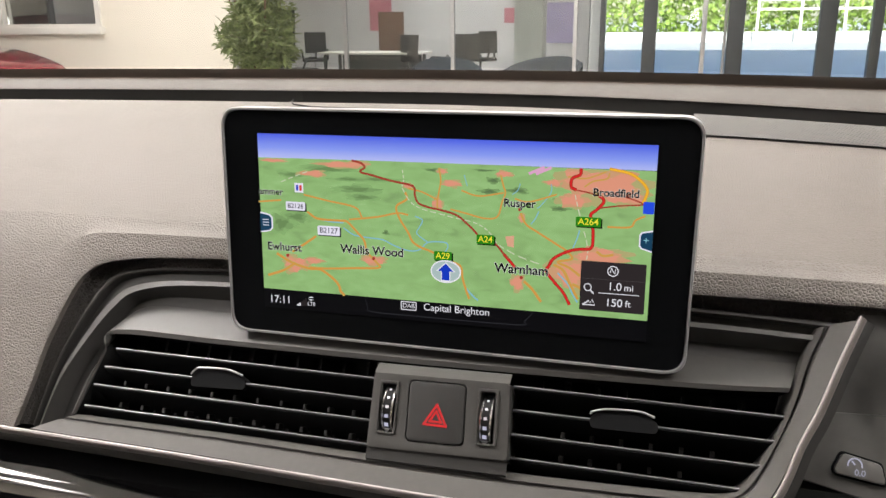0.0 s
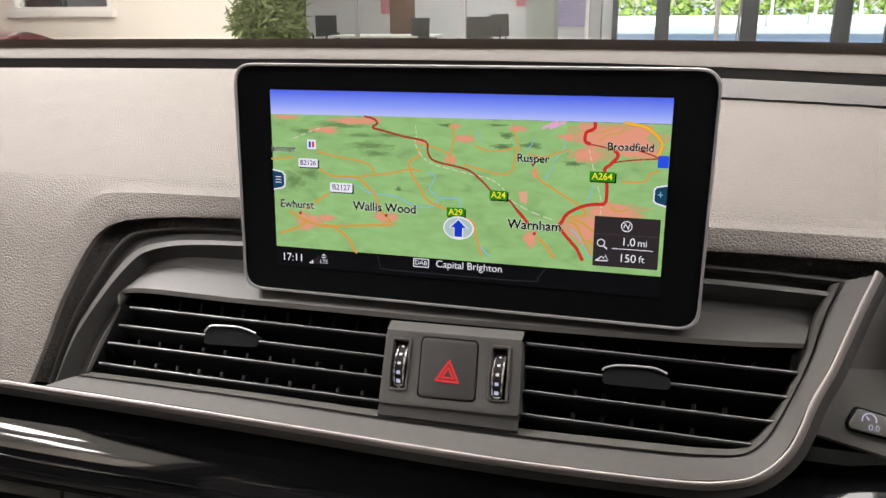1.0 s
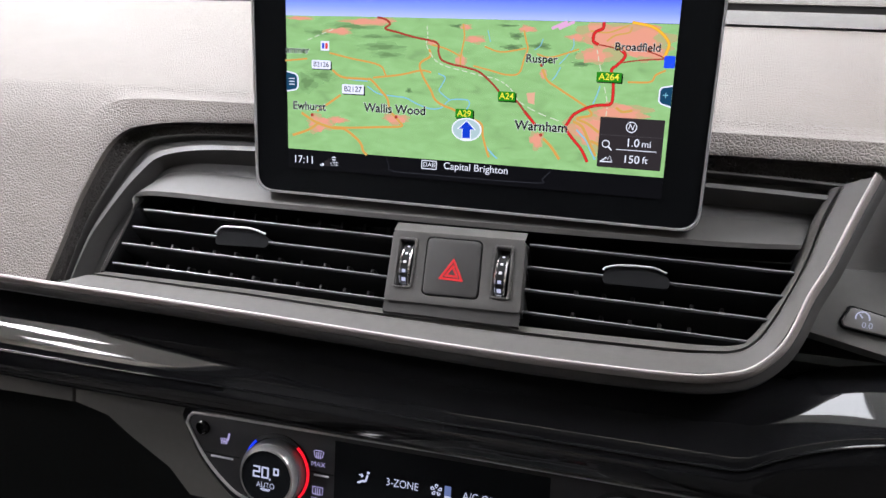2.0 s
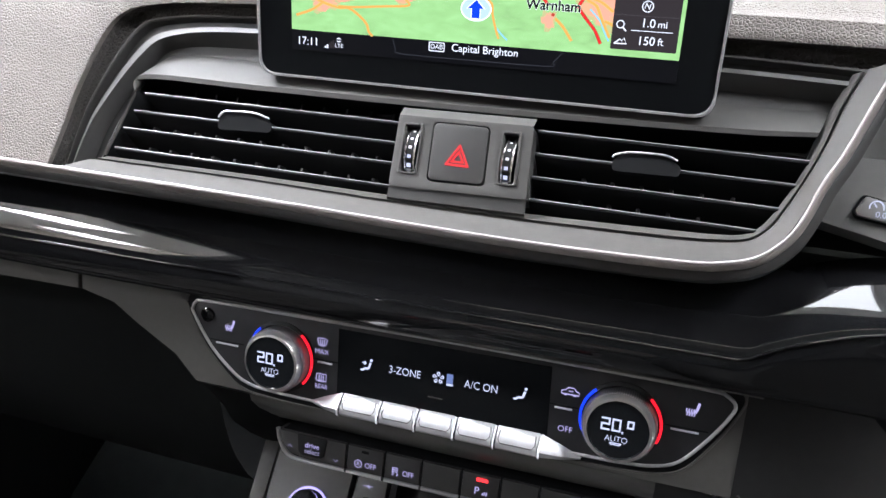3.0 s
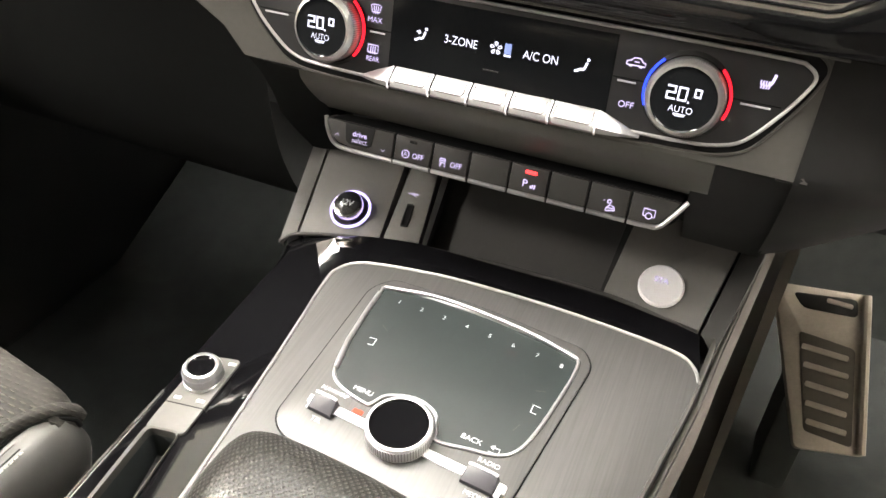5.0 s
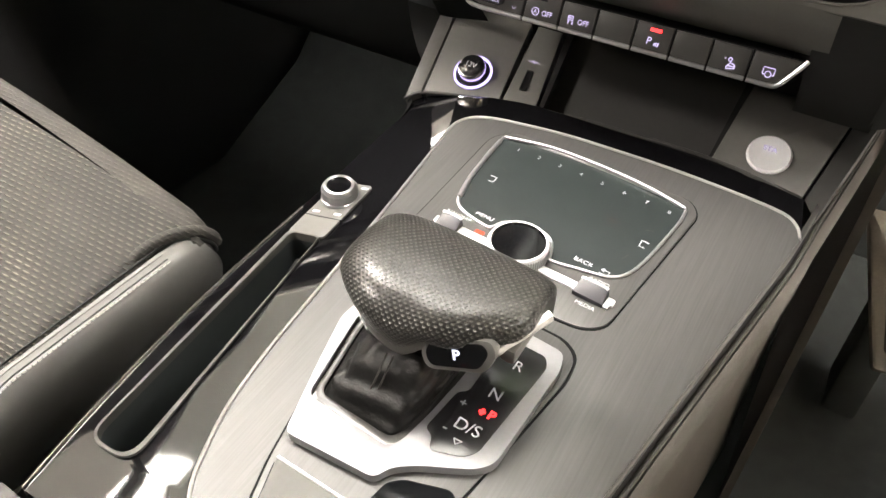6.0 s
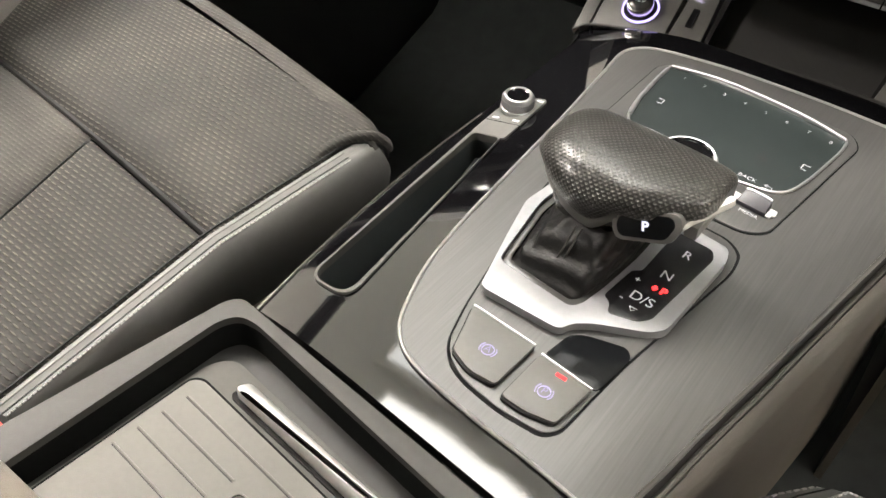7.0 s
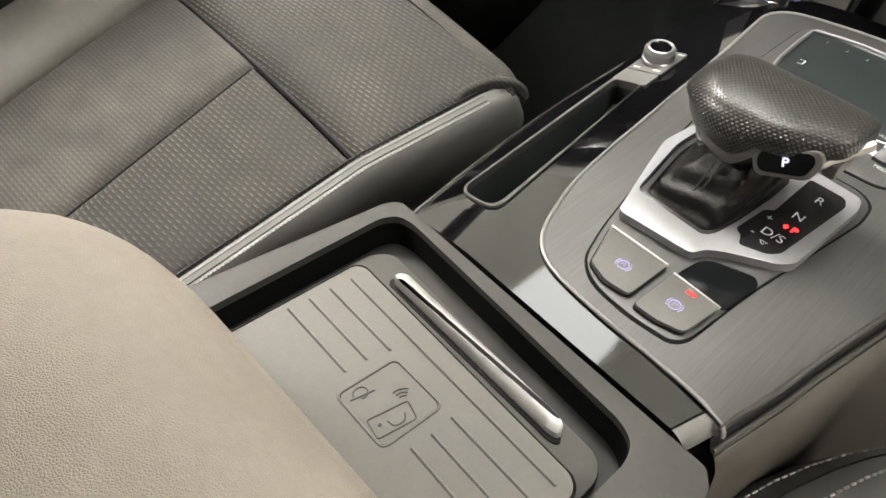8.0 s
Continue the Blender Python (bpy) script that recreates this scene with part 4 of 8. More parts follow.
# ---------------------------------------------------------------- hazard switch panel
hz = thing("hazard_switch_panel", VENT @ Vector((0.002, 0, 0)), "grey panel with hazard button between two thumbwheels", "switch panel")
PAN = [(-0.0322, 0.0150), (0.0352, 0.0166), (0.0374, -0.0186), (-0.0313, -0.0207)]
HB = [(-0.0140, 0.0135), (0.0148, 0.0140), (0.0165, -0.0150), (-0.0125, -0.0160)]
WL, WR = [(-0.0290, 0.0115), (-0.0186, 0.0118), (-0.0178, -0.0135), (-0.0280, -0.0137)], [(0.0207, 0.0128), (0.0308, 0.0131), (0.0318, -0.0130), (0.0217, -0.0132)]
WLh, WRh = [(-0.0272, 0.0100), (-0.0200, 0.0102), (-0.0192, -0.0126), (-0.0264, -0.0128)], [(0.0220, 0.0112), (0.0290, 0.0114), (0.0300, -0.0121), (0.0230, -0.0123)]
part("panel", slab(fillet(PAN, 0.002), -0.02, 0.0042, VENT, [fillet(HB, 0.003), fillet(WLh, 0.001), fillet(WRh, 0.001)], 0.0012), BEZEL_PLASTIC, hz)
part("top_slope", loft([[(-0.0324, 0.0205, -0.0040), (0.0350, 0.0216, -0.0040)], [(-0.0323, 0.0200, -0.0005), (0.0351, 0.0212, -0.0005)], [(-0.0322, 0.0150, 0.0040), (0.0352, 0.0166, 0.0040)], [(-0.0322, 0.0146, 0.0036), (0.0352, 0.0162, 0.0036)]], VENT), GREY_PLASTIC, hz)
part("foot", loft([[(-0.0313, -0.0205, 0.0034), (0.0374, -0.0184, 0.0034)], [(-0.0314, -0.0220, 0.0030), (0.0375, -0.0200, 0.0030)], [(-0.0315, -0.0262, 0.0030), (0.0376, -0.0252, 0.0030)], [(-0.0315, -0.0270, 0.0010), (0.0376, -0.0260, 0.0010)]], VENT), MID_PLASTIC, hz)
for o, h in ((WL, WLh), (WR, WRh)):
    part("wheel_frame", slab(fillet(o, 0.0015), 0.003, 0.0052, VENT, [fillet([(q[0] * 0.8 + p[0] * 0.2, q[1] * 0.8 + p[1] * 0.2) for p, q in zip(o, h)], 0.0012)], 0.0006), BEZEL_PLASTIC, hz)
hb = part("hazard_button", slab(fillet([(p[0] * 0.965 + 0.00004, p[1] * 0.965) for p in HB], 0.003), -0.01, 0.0052, VENT, bevel=0.0013), MID_PLASTIC, hz)
tri = lambda s: [(0.0016 + s * 0.0064 * a, -0.0035 + s * 0.0064 * b) for a, b in ((-1, -0.6), (1, -0.6), (0, 1.15))]
part("triangle", slab(fillet(tri(1), 0.0008, 3), 0.0052, 0.0055, VENT, [fillet(tri(0.72), 0.0004, 3)]), ICON_RED, hb, "red outlined warning triangle")
part("triangle", slab(fillet(tri(0.58), 0.0004, 3), 0.0052, 0.0054, VENT, [tri(0.3)]), ICON_RED, hb)
for cx, tilt in ((-0.0230, -1), (0.0257, 0.6)):
    wm = VENT @ pose(cx, -0.0012, -0.0088, 0, 90, 0)
    w = part("thumbwheel", lathe([(0.0, -0.0028), (0.0140, -0.0028), (0.0148, -0.0020), (0.0148, 0.0020), (0.0140, 0.0028), (0.0, 0.0028)], wm, 60), DARK_PLASTIC, hz, "ribbed black thumbwheel with chrome sides")
    part("wheel_rim", lathe([(0.0149, 0.0018), (0.0155, 0.0022), (0.0149, 0.0029)], wm, 40), CHROME, w)
    part("wheel_rim", lathe([(0.0149, -0.0029), (0.0155, -0.0022), (0.0149, -0.0018)], wm, 40), CHROME, w)
    for k, h in enumerate((0.7, 0.9, 1.1, 1.35, 1.6)):
        a = 0.62 - 0.30 * k
        mm = VENT @ pose(cx, -0.0012, -0.0088) @ Matrix.Rotation(-a, 4, "X")
        part("scale_mark", box((-0.0005 * h - 0.0002, -0.0006 * h, 0.0146), (0.0005 * h + 0.0002, 0.0006 * h, 0.01505), mm), ICON_WHITE if k > 2 else BAR_WHITE, w)
    mm = VENT @ pose(cx, -0.0012, -0.0088) @ Matrix.Rotation(0.80, 4, "X")
    part("arrow_mark", slab([(-0.0017, 0.0012), (0.0017, 0.0012), (0, -0.0014)], 0.0145, 0.0152, mm), BAR_WHITE, w)

# ---------------------------------------------------------------- display
disp = thing("infotainment_display", (0, 0.275, 1.075), "tablet-like display in a slim silver frame showing a map", "display")
RIM = fillet([(-0.1148, -0.1030), (0.1138, -0.1030), (0.1148, 0.0125), (-0.1148, 0.0125)], 0.0095, 8)
inner = [(p[0] * 0.9885, (p[1] + 0.0452) * 0.978 - 0.0452) for p in RIM]
part("housing", slab([(p[0] * 0.99, (p[1] + 0.0452) * 0.98 - 0.0452) for p in RIM], -0.014, -0.002, SCREEN), DARK_PLASTIC, disp)
part("frame", slab(RIM, -0.011, 0.0012, SCREEN, [inner], 0.0011), EDGE_SATIN, disp, "slim satin silver frame")
part("glass_front", slab([(p[0] * 0.999, (p[1] + 0.0452) * 0.999 - 0.0452) for p in inner], -0.008, 0.0002, SCREEN), SCREEN_BLACK, disp, "glossy black glass")
part("foot", box((-0.06, 0.285, 1.02), (0.06, 0.31, 1.10), bevel=0.01), DARK_PLASTIC, disp)

mapm = bpy.data.materials.new("map_picture")
mapm.use_nodes = True
nt, pb = mapm.node_tree, mapm.node_tree.nodes["Principled BSDF"]
co = nt.nodes.new("ShaderNodeTexCoord").outputs["Object"]
sep = nt.nodes.new("ShaderNodeSeparateXYZ")
nt.links.new(co, sep.inputs[0])


def ramp(fac, stops):
    r = nt.nodes.new("ShaderNodeValToRGB")
    while len(r.color_ramp.elements) < len(stops):
        r.color_ramp.elements.new(0.5)
    for e, (p, c) in zip(r.color_ramp.elements, stops):
        e.position, e.color = p, (*c, 1)
    nt.links.new(fac, r.inputs[0])
    return r.outputs[0]


hill = nt.nodes.new("ShaderNodeTexNoise")
mp = nt.nodes.new("ShaderNodeMapping")
mp.inputs["Scale"].default_value = (18, 18, 44)
nt.links.new(co, mp.inputs[0]), nt.links.new(mp.outputs[0], hill.inputs["Vector"])
hill.inputs["Detail"].default_value, hill.inputs["Distortion"].default_value = 1.0, 0.6
land = ramp(hill.outputs[0], [(0.22, rgb(136, 174, 108)), (0.36, rgb(146, 188, 115)), (0.55, rgb(152, 196, 121)), (0.8, rgb(160, 204, 130))])
pb.inputs["Base Color"].default_value, pb.inputs["Roughness"].default_value = (0.01, 0.01, 0.01, 1), 0.15
nt.links.new(land, pb.inputs["Emission Color"])
pb.inputs["Emission Strength"].default_value = 0.95 * SCREEN_LEVEL
skym = bpy.data.materials.new("map_sky")
skym.use_nodes = True
nt, pb = skym.node_tree, skym.node_tree.nodes["Principled BSDF"]
co = nt.nodes.new("ShaderNodeTexCoord").outputs["Object"]
sep = nt.nodes.new("ShaderNodeSeparateXYZ")
nt.links.new(co, sep.inputs[0])
rng = nt.nodes.new("ShaderNodeMapRange")
rng.inputs[1].default_value, rng.inputs[2].default_value = 1.1668 - 1.075, 1.179 - 1.075
nt.links.new(sep.outputs[2], rng.inputs[0])
nt.links.new(ramp(rng.outputs[0], [(0.0, rgb(196, 205, 250)), (0.45, rgb(140, 162, 248)), (1.0, rgb(74, 98, 232))]), pb.inputs["Emission Color"])
pb.inputs["Base Color"].default_value, pb.inputs["Emission Strength"].default_value = (0.01, 0.01, 0.01, 1), 0.95 * SCREEN_LEVEL

picture = part("map_picture", slab(rect(-0.0952, -0.0788, 0.0957, -0.0112), 0.0001, 0.0005, SCREEN), mapm, disp, "lit navigation map picture", smooth=0)
part("map_sky", slab([(-0.0952, -0.0118), (-0.05, -0.0114), (0.0, -0.0112), (0.0957, -0.0110), (0.0957, 0), (-0.0952, 0)], 0.0001, 0.00054, SCREEN), skym, disp, smooth=0)
ROAD_RED, ROAD_BROWN, ROAD_ORANGE, ROAD_YEL = glow("map_red", rgb(216, 40, 38)), glow("map_brown_red", rgb(168, 62, 46)), glow("map_orange", rgb(222, 158, 72), 0.95), glow("map_yellow", rgb(246, 184, 40))
TOWN2, RIVER, RAIL = glow("map_town_pale", rgb(232, 176, 140), 0.92), glow("map_river", rgb(134, 190, 200)), glow("map_rail", rgb(206, 214, 178))
PLATE, GREEN_PLATE, YELLOW_TXT, DARK_TXT = glow("map_plate", rgb(238, 236, 246)), glow("map_green_plate", rgb(44, 132, 20)), glow("map_yellow_print", rgb(248, 236, 60)), glow("map_dark_print", rgb(10, 8, 14), 0.4)
HALO, BLUE, BOXC, WHITE_TXT, TEAL = glow("map_halo", rgb(232, 236, 222)), glow("map_blue", rgb(24, 60, 190)), glow("map_box", rgb(52, 46, 46), 0.8), glow("map_white_print", rgb(240, 240, 242)), glow("map_teal_key", rgb(24, 66, 92))
SHADES = [glow("map_hill_" + n, rgb(*c), 0.95) for n, c in (("soft", (143, 185, 114)), ("mid", (130, 168, 104)), ("deep", (114, 148, 90)), ("wood", (98, 126, 82)))]
TOWN_SHADES = [glow("map_town_" + n, rgb(*c), 0.93) for n, c in (("rim", (186, 180, 120)), ("edge", (216, 166, 122)), ("core", (236, 160, 128)))]
LANE_SOFT, CASING = glow("map_lane_soft", rgb(192, 180, 98), 0.95), glow("map_road_casing", rgb(150, 70, 46), 0.9)
mm_ = lambda pts: [(a / 1000, b / 1000) for a, b in pts]
rnd = random.Random(21)


def blob(cx, cy, rx, ry, z, mt, n=26, rough=0.35):
    pts = []
    ph = [rnd.uniform(0, 6.28) for _ in range(4)]
    for i in range(n):
        a = 6.2832 * i / n
        k = 1 + rough * (0.5 * math.sin(3 * a + ph[0]) + 0.35 * math.sin(5 * a + ph[1]) + 0.3 * math.sin(9 * a + ph[2]))
        pts.append((min(0.0955, max(-0.0950, (cx + rx * k * math.cos(a)) / 1000)), min(-0.0115, max(-0.0786, (cy + ry * k * math.sin(a)) / 1000))))
    part("map_patch", slab(pts, 0.0004, z, SCREEN), mt, picture, smooth=0)


TOWNS = [(-87.2, -13.0, 6.1, 0.8), (-51.3, -13.9, 10.4, 1.4), (-42.6, -13.1, 5.1, 1.3), (-66.2, -18.7, 6.5, 1.4), (-77.0, -64.8, 6.3, 3.8), (-66.7, -62.4, 4.3, 1.5), (-35.1, -60.0, 5.8, 2.2), (37.4, -34.9, 1.3, 2.0),
         (36.1, -65.6, 2.9, 3.5), (65.1, -16.8, 10.9, 5.4), (77.3, -18.4, 11.9, 6.9), (60.6, -25.7, 6.2, 3.0), (84.8, -23.0, 6.7, 3.4), (73.1, -50.5, 11.0, 3.6), (61.0, -59.1, 9.1, 6.8), (3.9, -20.5, 4.3, 1.5), (-0.7, -15.0, 2.4, 1.1),
         (-17.2, -22.6, 2.2, 1.1), (-2.8, -30.2, 2.5, 2.4), (28.7, -15.1, 3.6, 1.3), (51.5, -18.1, 3.5, 1.5)]
HILLS = [(-58.7, -16.3, 14.0, 1.7), (-42.8, -25.4, 11.5, 1.9), (-40.0, -29.1, 7.5, 1.6), (-75.2, -40.6, 6.8, 2.8), (-76.8, -19.6, 7.8, 1.4), (-32.7, -20.2, 10.2, 1.0), (-83.9, -44.5, 6.2, 4.6), (-47.1, -20.7, 8.7, 1.0)]
THICKETS = [(-4.8, -14.6, 3.5, 0.8), (23.8, -18.3, 2.9, 1.3), (22.1, -23.5, 4.2, 1.3), (35.1, -22.4, 4.7, 1.2), (54.4, -26.0, 2.7, 1.0), (54.5, -29.8, 3.8, 1.0), (19.3, -13.8, 4.4, 0.5), (-28.6, -45.8, 1.4, 1.1), (84.3, -14.9, 2.1, 0.9),
            (72.1, -12.2, 2.2, 0.5)]
RIVERS = [[(-50.5, -44.7), (-44.7, -48.0), (-35.9, -48.9), (-30.1, -49.4), (-24.3, -51.9), (-17.2, -53.9), (-11.5, -53.0), (-7.3, -49.2), (1.0, -48.7), (2.4, -50.8), (0.5, -54.2)],
          [(-13.8, -36.9), (-10.2, -38.6), (-11.6, -42.1), (-13.0, -44.9), (-10.1, -47.5), (-7.3, -49.2)], [(10.0, -16.2), (11.5, -21.3)], [(36.3, -19.1), (35.1, -22.4), (32.6, -24.3)],
          [(50.3, -18.6), (50.4, -22.4), (46.9, -27.6), (44.4, -30.2)], [(45.2, -31.5), (43.3, -35.4), (41.6, -37.6)], [(63.8, -39.0), (62.7, -43.4), (61.2, -47.3)], [(8.9, -62.6), (11.0, -69.4), (15.2, -74.0), (17.5, -75.8)],
          [(54.6, -59.5), (59.5, -64.4), (61.5, -68.3), (64.2, -72.8)], [(-64.8, -41.0), (-57.9, -42.0), (-50.5, -42.2)]]
LANES_A = [[(-96.0, -34.0), (-83.5, -32.6)], [(-71.1, -29.3), (-59.1, -31.6), (-44.4, -34.2), (-40.7, -39.0)],
           [(-69.6, -37.6), (-63.9, -40.9), (-51.9, -41.2), (-48.4, -41.6), (-43.2, -46.6), (-39.7, -50.5), (-38.3, -56.0), (-33.1, -61.3), (-32.5, -63.5), (-44.9, -64.6), (-60.0, -65.9), (-69.2, -66.0)],
           [(-92.4, -71.7), (-83.4, -68.4), (-76.9, -64.2)], [(-65.1, -49.7), (-71.9, -54.4), (-78.3, -58.5)], [(-87.1, -59.9), (-78.5, -64.3), (-69.3, -66.6), (-63.1, -66.7), (-56.5, -70.9), (-53.6, -74.1), (-52.7, -77.0), (-50.6, -79.1)],
           [(-47.5, -40.4), (-32.9, -38.3), (-22.8, -35.9), (-17.2, -36.5)]]
LANES_B = [[(-18.6, -25.6), (-18.0, -29.0), (-23.1, -32.7), (-21.4, -38.6), (-17.2, -45.1), (-15.2, -49.1), (-11.5, -51.6), (-5.9, -53.5), (3.9, -57.5), (8.9, -59.9), (9.8, -65.3), (11.9, -72.0), (13.3, -75.5)],
           [(-2.1, -13.5), (-1.2, -19.1), (-2.0, -24.4), (-2.8, -29.7), (-2.7, -32.9)], [(-17.2, -23.7), (-10.2, -25.2), (-2.8, -28.4)],
           [(27.2, -15.6), (28.6, -20.7), (29.5, -23.7), (28.0, -28.4), (25.9, -35.0), (19.8, -36.0), (11.7, -34.3), (3.6, -32.6)], [(8.8, -23.5), (16.9, -25.7), (28.7, -23.7)],
           [(36.8, -32.6), (39.5, -37.7), (44.8, -41.0), (51.4, -44.8), (58.7, -49.0)], [(39.2, -64.6), (43.3, -68.3), (47.5, -73.9)], [(59.3, -49.5), (60.9, -52.5), (54.4, -54.3), (59.6, -56.5), (64.9, -60.1)]]
LANES_C = [[(52.7, -55.7), (57.1, -58.0), (59.9, -63.1), (62.7, -68.2), (64.4, -71.2)], [(71.7, -48.3), (74.8, -50.1), (79.2, -49.3)], [(76.0, -36.8), (85.7, -36.3), (87.9, -33.2), (92.0, -31.0)],
           [(53.0, -23.3), (40.5, -27.3), (34.0, -26.1)], [(65.2, -19.3), (68.8, -16.7), (74.7, -15.3), (75.8, -12.8)], [(57.6, -15.1), (65.0, -15.6), (69.8, -14.2), (74.5, -12.1)], [(61.5, -64.3), (65.2, -65.9), (67.4, -69.1)]]
LANES = LANES_A + LANES_B + LANES_C
RAILS = [[(-20.0, -15.1), (-19.4, -19.8), (-20.0, -23.8), (-15.8, -30.3), (-10.2, -33.2), (-1.9, -35.0), (6.3, -36.7), (14.5, -38.1), (19.9, -40.5), (24.0, -44.2), (26.8, -48.1), (36.2, -52.8), (48.0, -56.5)],
         [(61.2, -23.2), (62.8, -29.4), (65.8, -39.4), (67.7, -47.0), (67.5, -53.4)], [(-83.1, -23.4), (-75.3, -20.3), (-67.7, -17.4)]]
BROWN = [
         [(-45.5, -11.6), (-41.2, -12.5), (-38.9, -14.6), (-41.3, -16.8), (-35.5, -18.2), (-25.6, -20.5), (-17.2, -21.8), (-14.1, -23.3), (-13.8, -27.0), (-11.9, -30.6), (-6.0, -32.5), (-1.9, -33.1), (6.3, -35.1), (11.8, -39.1), (15.1, -42.1), (20.1, -47.1), (25.4, -47.9), (29.5, -52.4), (32.3, -54.9)]]
RED = [[(29.5, -52.4), (32.3, -55.4), (35.0, -58.4)], [(63.3, -11.0), (63.0, -13.9), (59.6, -15.8), (59.3, -19.5), (61.6, -20.9)],
       [(71.8, -23.0), (73.6, -24.4), (73.5, -26.4), (70.7, -29.5), (68.4, -31.7), (69.3, -35.4), (69.9, -41.7), (69.2, -46.9), (64.2, -47.7), (59.2, -49.0), (53.0, -52.5), (50.6, -56.3), (49.5, -59.1), (53.0, -63.6), (57.6, -68.6), (60.7, -74.2)]]
THIN = [[(61.6, -20.9), (66.6, -21.7), (71.8, -23.0)], [(72.1, -28.5), (80.3, -27.1), (89.8, -26.2), (90.5, -25.5), (84.9, -23.5), (77.5, -21.8)]]
YELLOW = [[(75.7, -10.9), (84.1, -12.5), (89.1, -15.5), (92.2, -19.5), (91.5, -23.2), (90.5, -25.7)]]
near = lambda y: min(1.0, max(0.0, (-12 - y) / 60))                # 0 at the map's horizon, 1 at its foot
for k, (cx, cy, rx, ry) in enumerate(HILLS + THICKETS):
    for i, f in enumerate((1.15, 0.85, 0.5)):
        blob(cx, cy, rx * f, ry * f, 0.00051 + 0.000002 * k + 0.00004 * i, SHADES[i + (1 if k >= len(HILLS) else 0)], 22, 0.45)
for k, (cx, cy, rx, ry) in enumerate(TOWNS):
    for i, f in enumerate((1.2, 1.0, 0.8)):
        blob(cx, cy, rx * f, ry * f, 0.00062 + 0.0000015 * k + 0.00003 * i, TOWN_SHADES[i], 26, 0.4)
part("map_patch", slab(mm_([(30, -44), (34, -43.5), (34, -49), (31, -48.5)]), 0.0004, 0.00066, SCREEN), TOWN2, picture, smooth=0)
for a in (0, 3.2):
    part("map_runway", ribbon(mm_([(40 + a, -14.5), (47 + a, -10.9 - 0.4)]), 0.0013, 0.00066, SCREEN), glow("map_runway", rgb(226, 170, 200)), picture, smooth=0)
for k, r in enumerate(RIVERS):
    part("map_river", ribbon(curve(mm_(r), 5), 0.00035 + 0.0005 * near(r[0][1]), 0.00074, SCREEN), RIVER, picture, smooth=0)
for k, r in enumerate(LANES):
    w = 0.00045 + 0.0006 * near(sum(q[1] for q in r) / len(r))
    part("map_lane", ribbon(curve(mm_(r), 5), w * 1.5, 0.00076 + 0.000002 * k, SCREEN), LANE_SOFT, picture, smooth=0)
    part("map_lane", ribbon(curve(mm_(r), 5), w * 0.85, 0.00082 + 0.000002 * k, SCREEN), ROAD_ORANGE, picture, smooth=0)
for r in RAILS:
    pts = curve(mm_(r), 6)
    for i in range(0, len(pts) - 2, 3):
        part("map_railway", ribbon(pts[i:i + 3], 0.00045, 0.00088, SCREEN), RAIL, picture, smooth=0)
for rows_, mt, w in ((BROWN, ROAD_BROWN, 0.0008), (THIN, ROAD_BROWN, 0.0005), (RED, ROAD_RED, 0.0012), (YELLOW, ROAD_YEL, 0.0011)):
    for k, r in enumerate(rows_):
        part("map_main_road", ribbon(curve(mm_(r), 6), w * 1.25, 0.00089, SCREEN), CASING if mt is not ROAD_YEL else ROAD_ORANGE, picture, smooth=0)
        part("map_main_road", ribbon(curve(mm_(r), 6), w * 0.85, 0.00091 + 0.000003 * k, SCREEN), mt, picture, smooth=0)


def plate(words, x, y, w, h, back, ink, size):
    p = part("map_plate", slab(fillet(rect(x - w / 2, y - h / 2, x + w / 2, y + h / 2), 0.0006, 3), 0.0008, 0.00100, SCREEN), back, picture, smooth=0)
    part("map_plate_shadow", slab(rect(x - w / 2 + 0.0004, y - h / 2 - 0.0005, x + w / 2 + 0.0006, y + h / 2 - 0.0006), 0.0007, 0.00095, SCREEN), DARK_TXT, p, smooth=0)
    lettering(words, size, x, y, 0.00106, SCREEN, ink, p, name="road_number", bold=0.00003)


plate("B2126", -0.0757, -0.0352, 0.0104, 0.0042, PLATE, DARK_TXT, 0.0034)
plate("B2127", -0.0583, -0.0466, 0.0118, 0.0046, PLATE, DARK_TXT, 0.0038)
plate("A29", 0.0001, -0.0553, 0.0088, 0.0044, GREEN_PLATE, YELLOW_TXT, 0.0042)
plate("A24", 0.0206, -0.0460, 0.0084, 0.0044, GREEN_PLATE, YELLOW_TXT, 0.0042)
plate("A264", 0.0675, -0.0350, 0.0112, 0.0044, GREEN_PLATE, YELLOW_TXT, 0.0042)
for words, x, y, s in (("ammer", -88.8, -28.6, 4.6), ("Ewhurst", -82.6, -56.4, 5.6), ("Wallis Wood", -35.8, -55.3, 6.0), ("Rusper", 36.2, -28.3, 5.2), ("Broadfield", 79.0, -21.6, 4.9), ("Warnham", 37.9, -59.2, 6.2)):
    lettering(words, s / 1000, x / 1000, y / 1000, 0.00102, SCREEN, HALO, picture, name="place_name_halo", bold=0.000045 * s)
    lettering(words, s / 1000, x / 1000, y / 1000, 0.00108, SCREEN, DARK_TXT, picture, name="place_name", bold=0.000023 * s)
for x, y in ((-81, -60.6), (-35, -59), (38, -63), (36.4, -31)):
    part("map_dot", slab(circle(x / 1000, y / 1000, 0.0008, 12), 0.0006, 0.00100, SCREEN), ROAD_BROWN, picture, smooth=0)
ell = lambda rx, ry: [(0.0016 + rx * math.cos(6.2832 * i / 32), -0.0628 + ry * math.sin(6.2832 * i / 32)) for i in range(32)]
mk = part("position_marker", slab(ell(0.0075, 0.0056), 0.0008, 0.00112, SCREEN, [ell(0.0069, 0.0050)]), WHITE_TXT, picture, "white ring with a blue arrow", smooth=0)
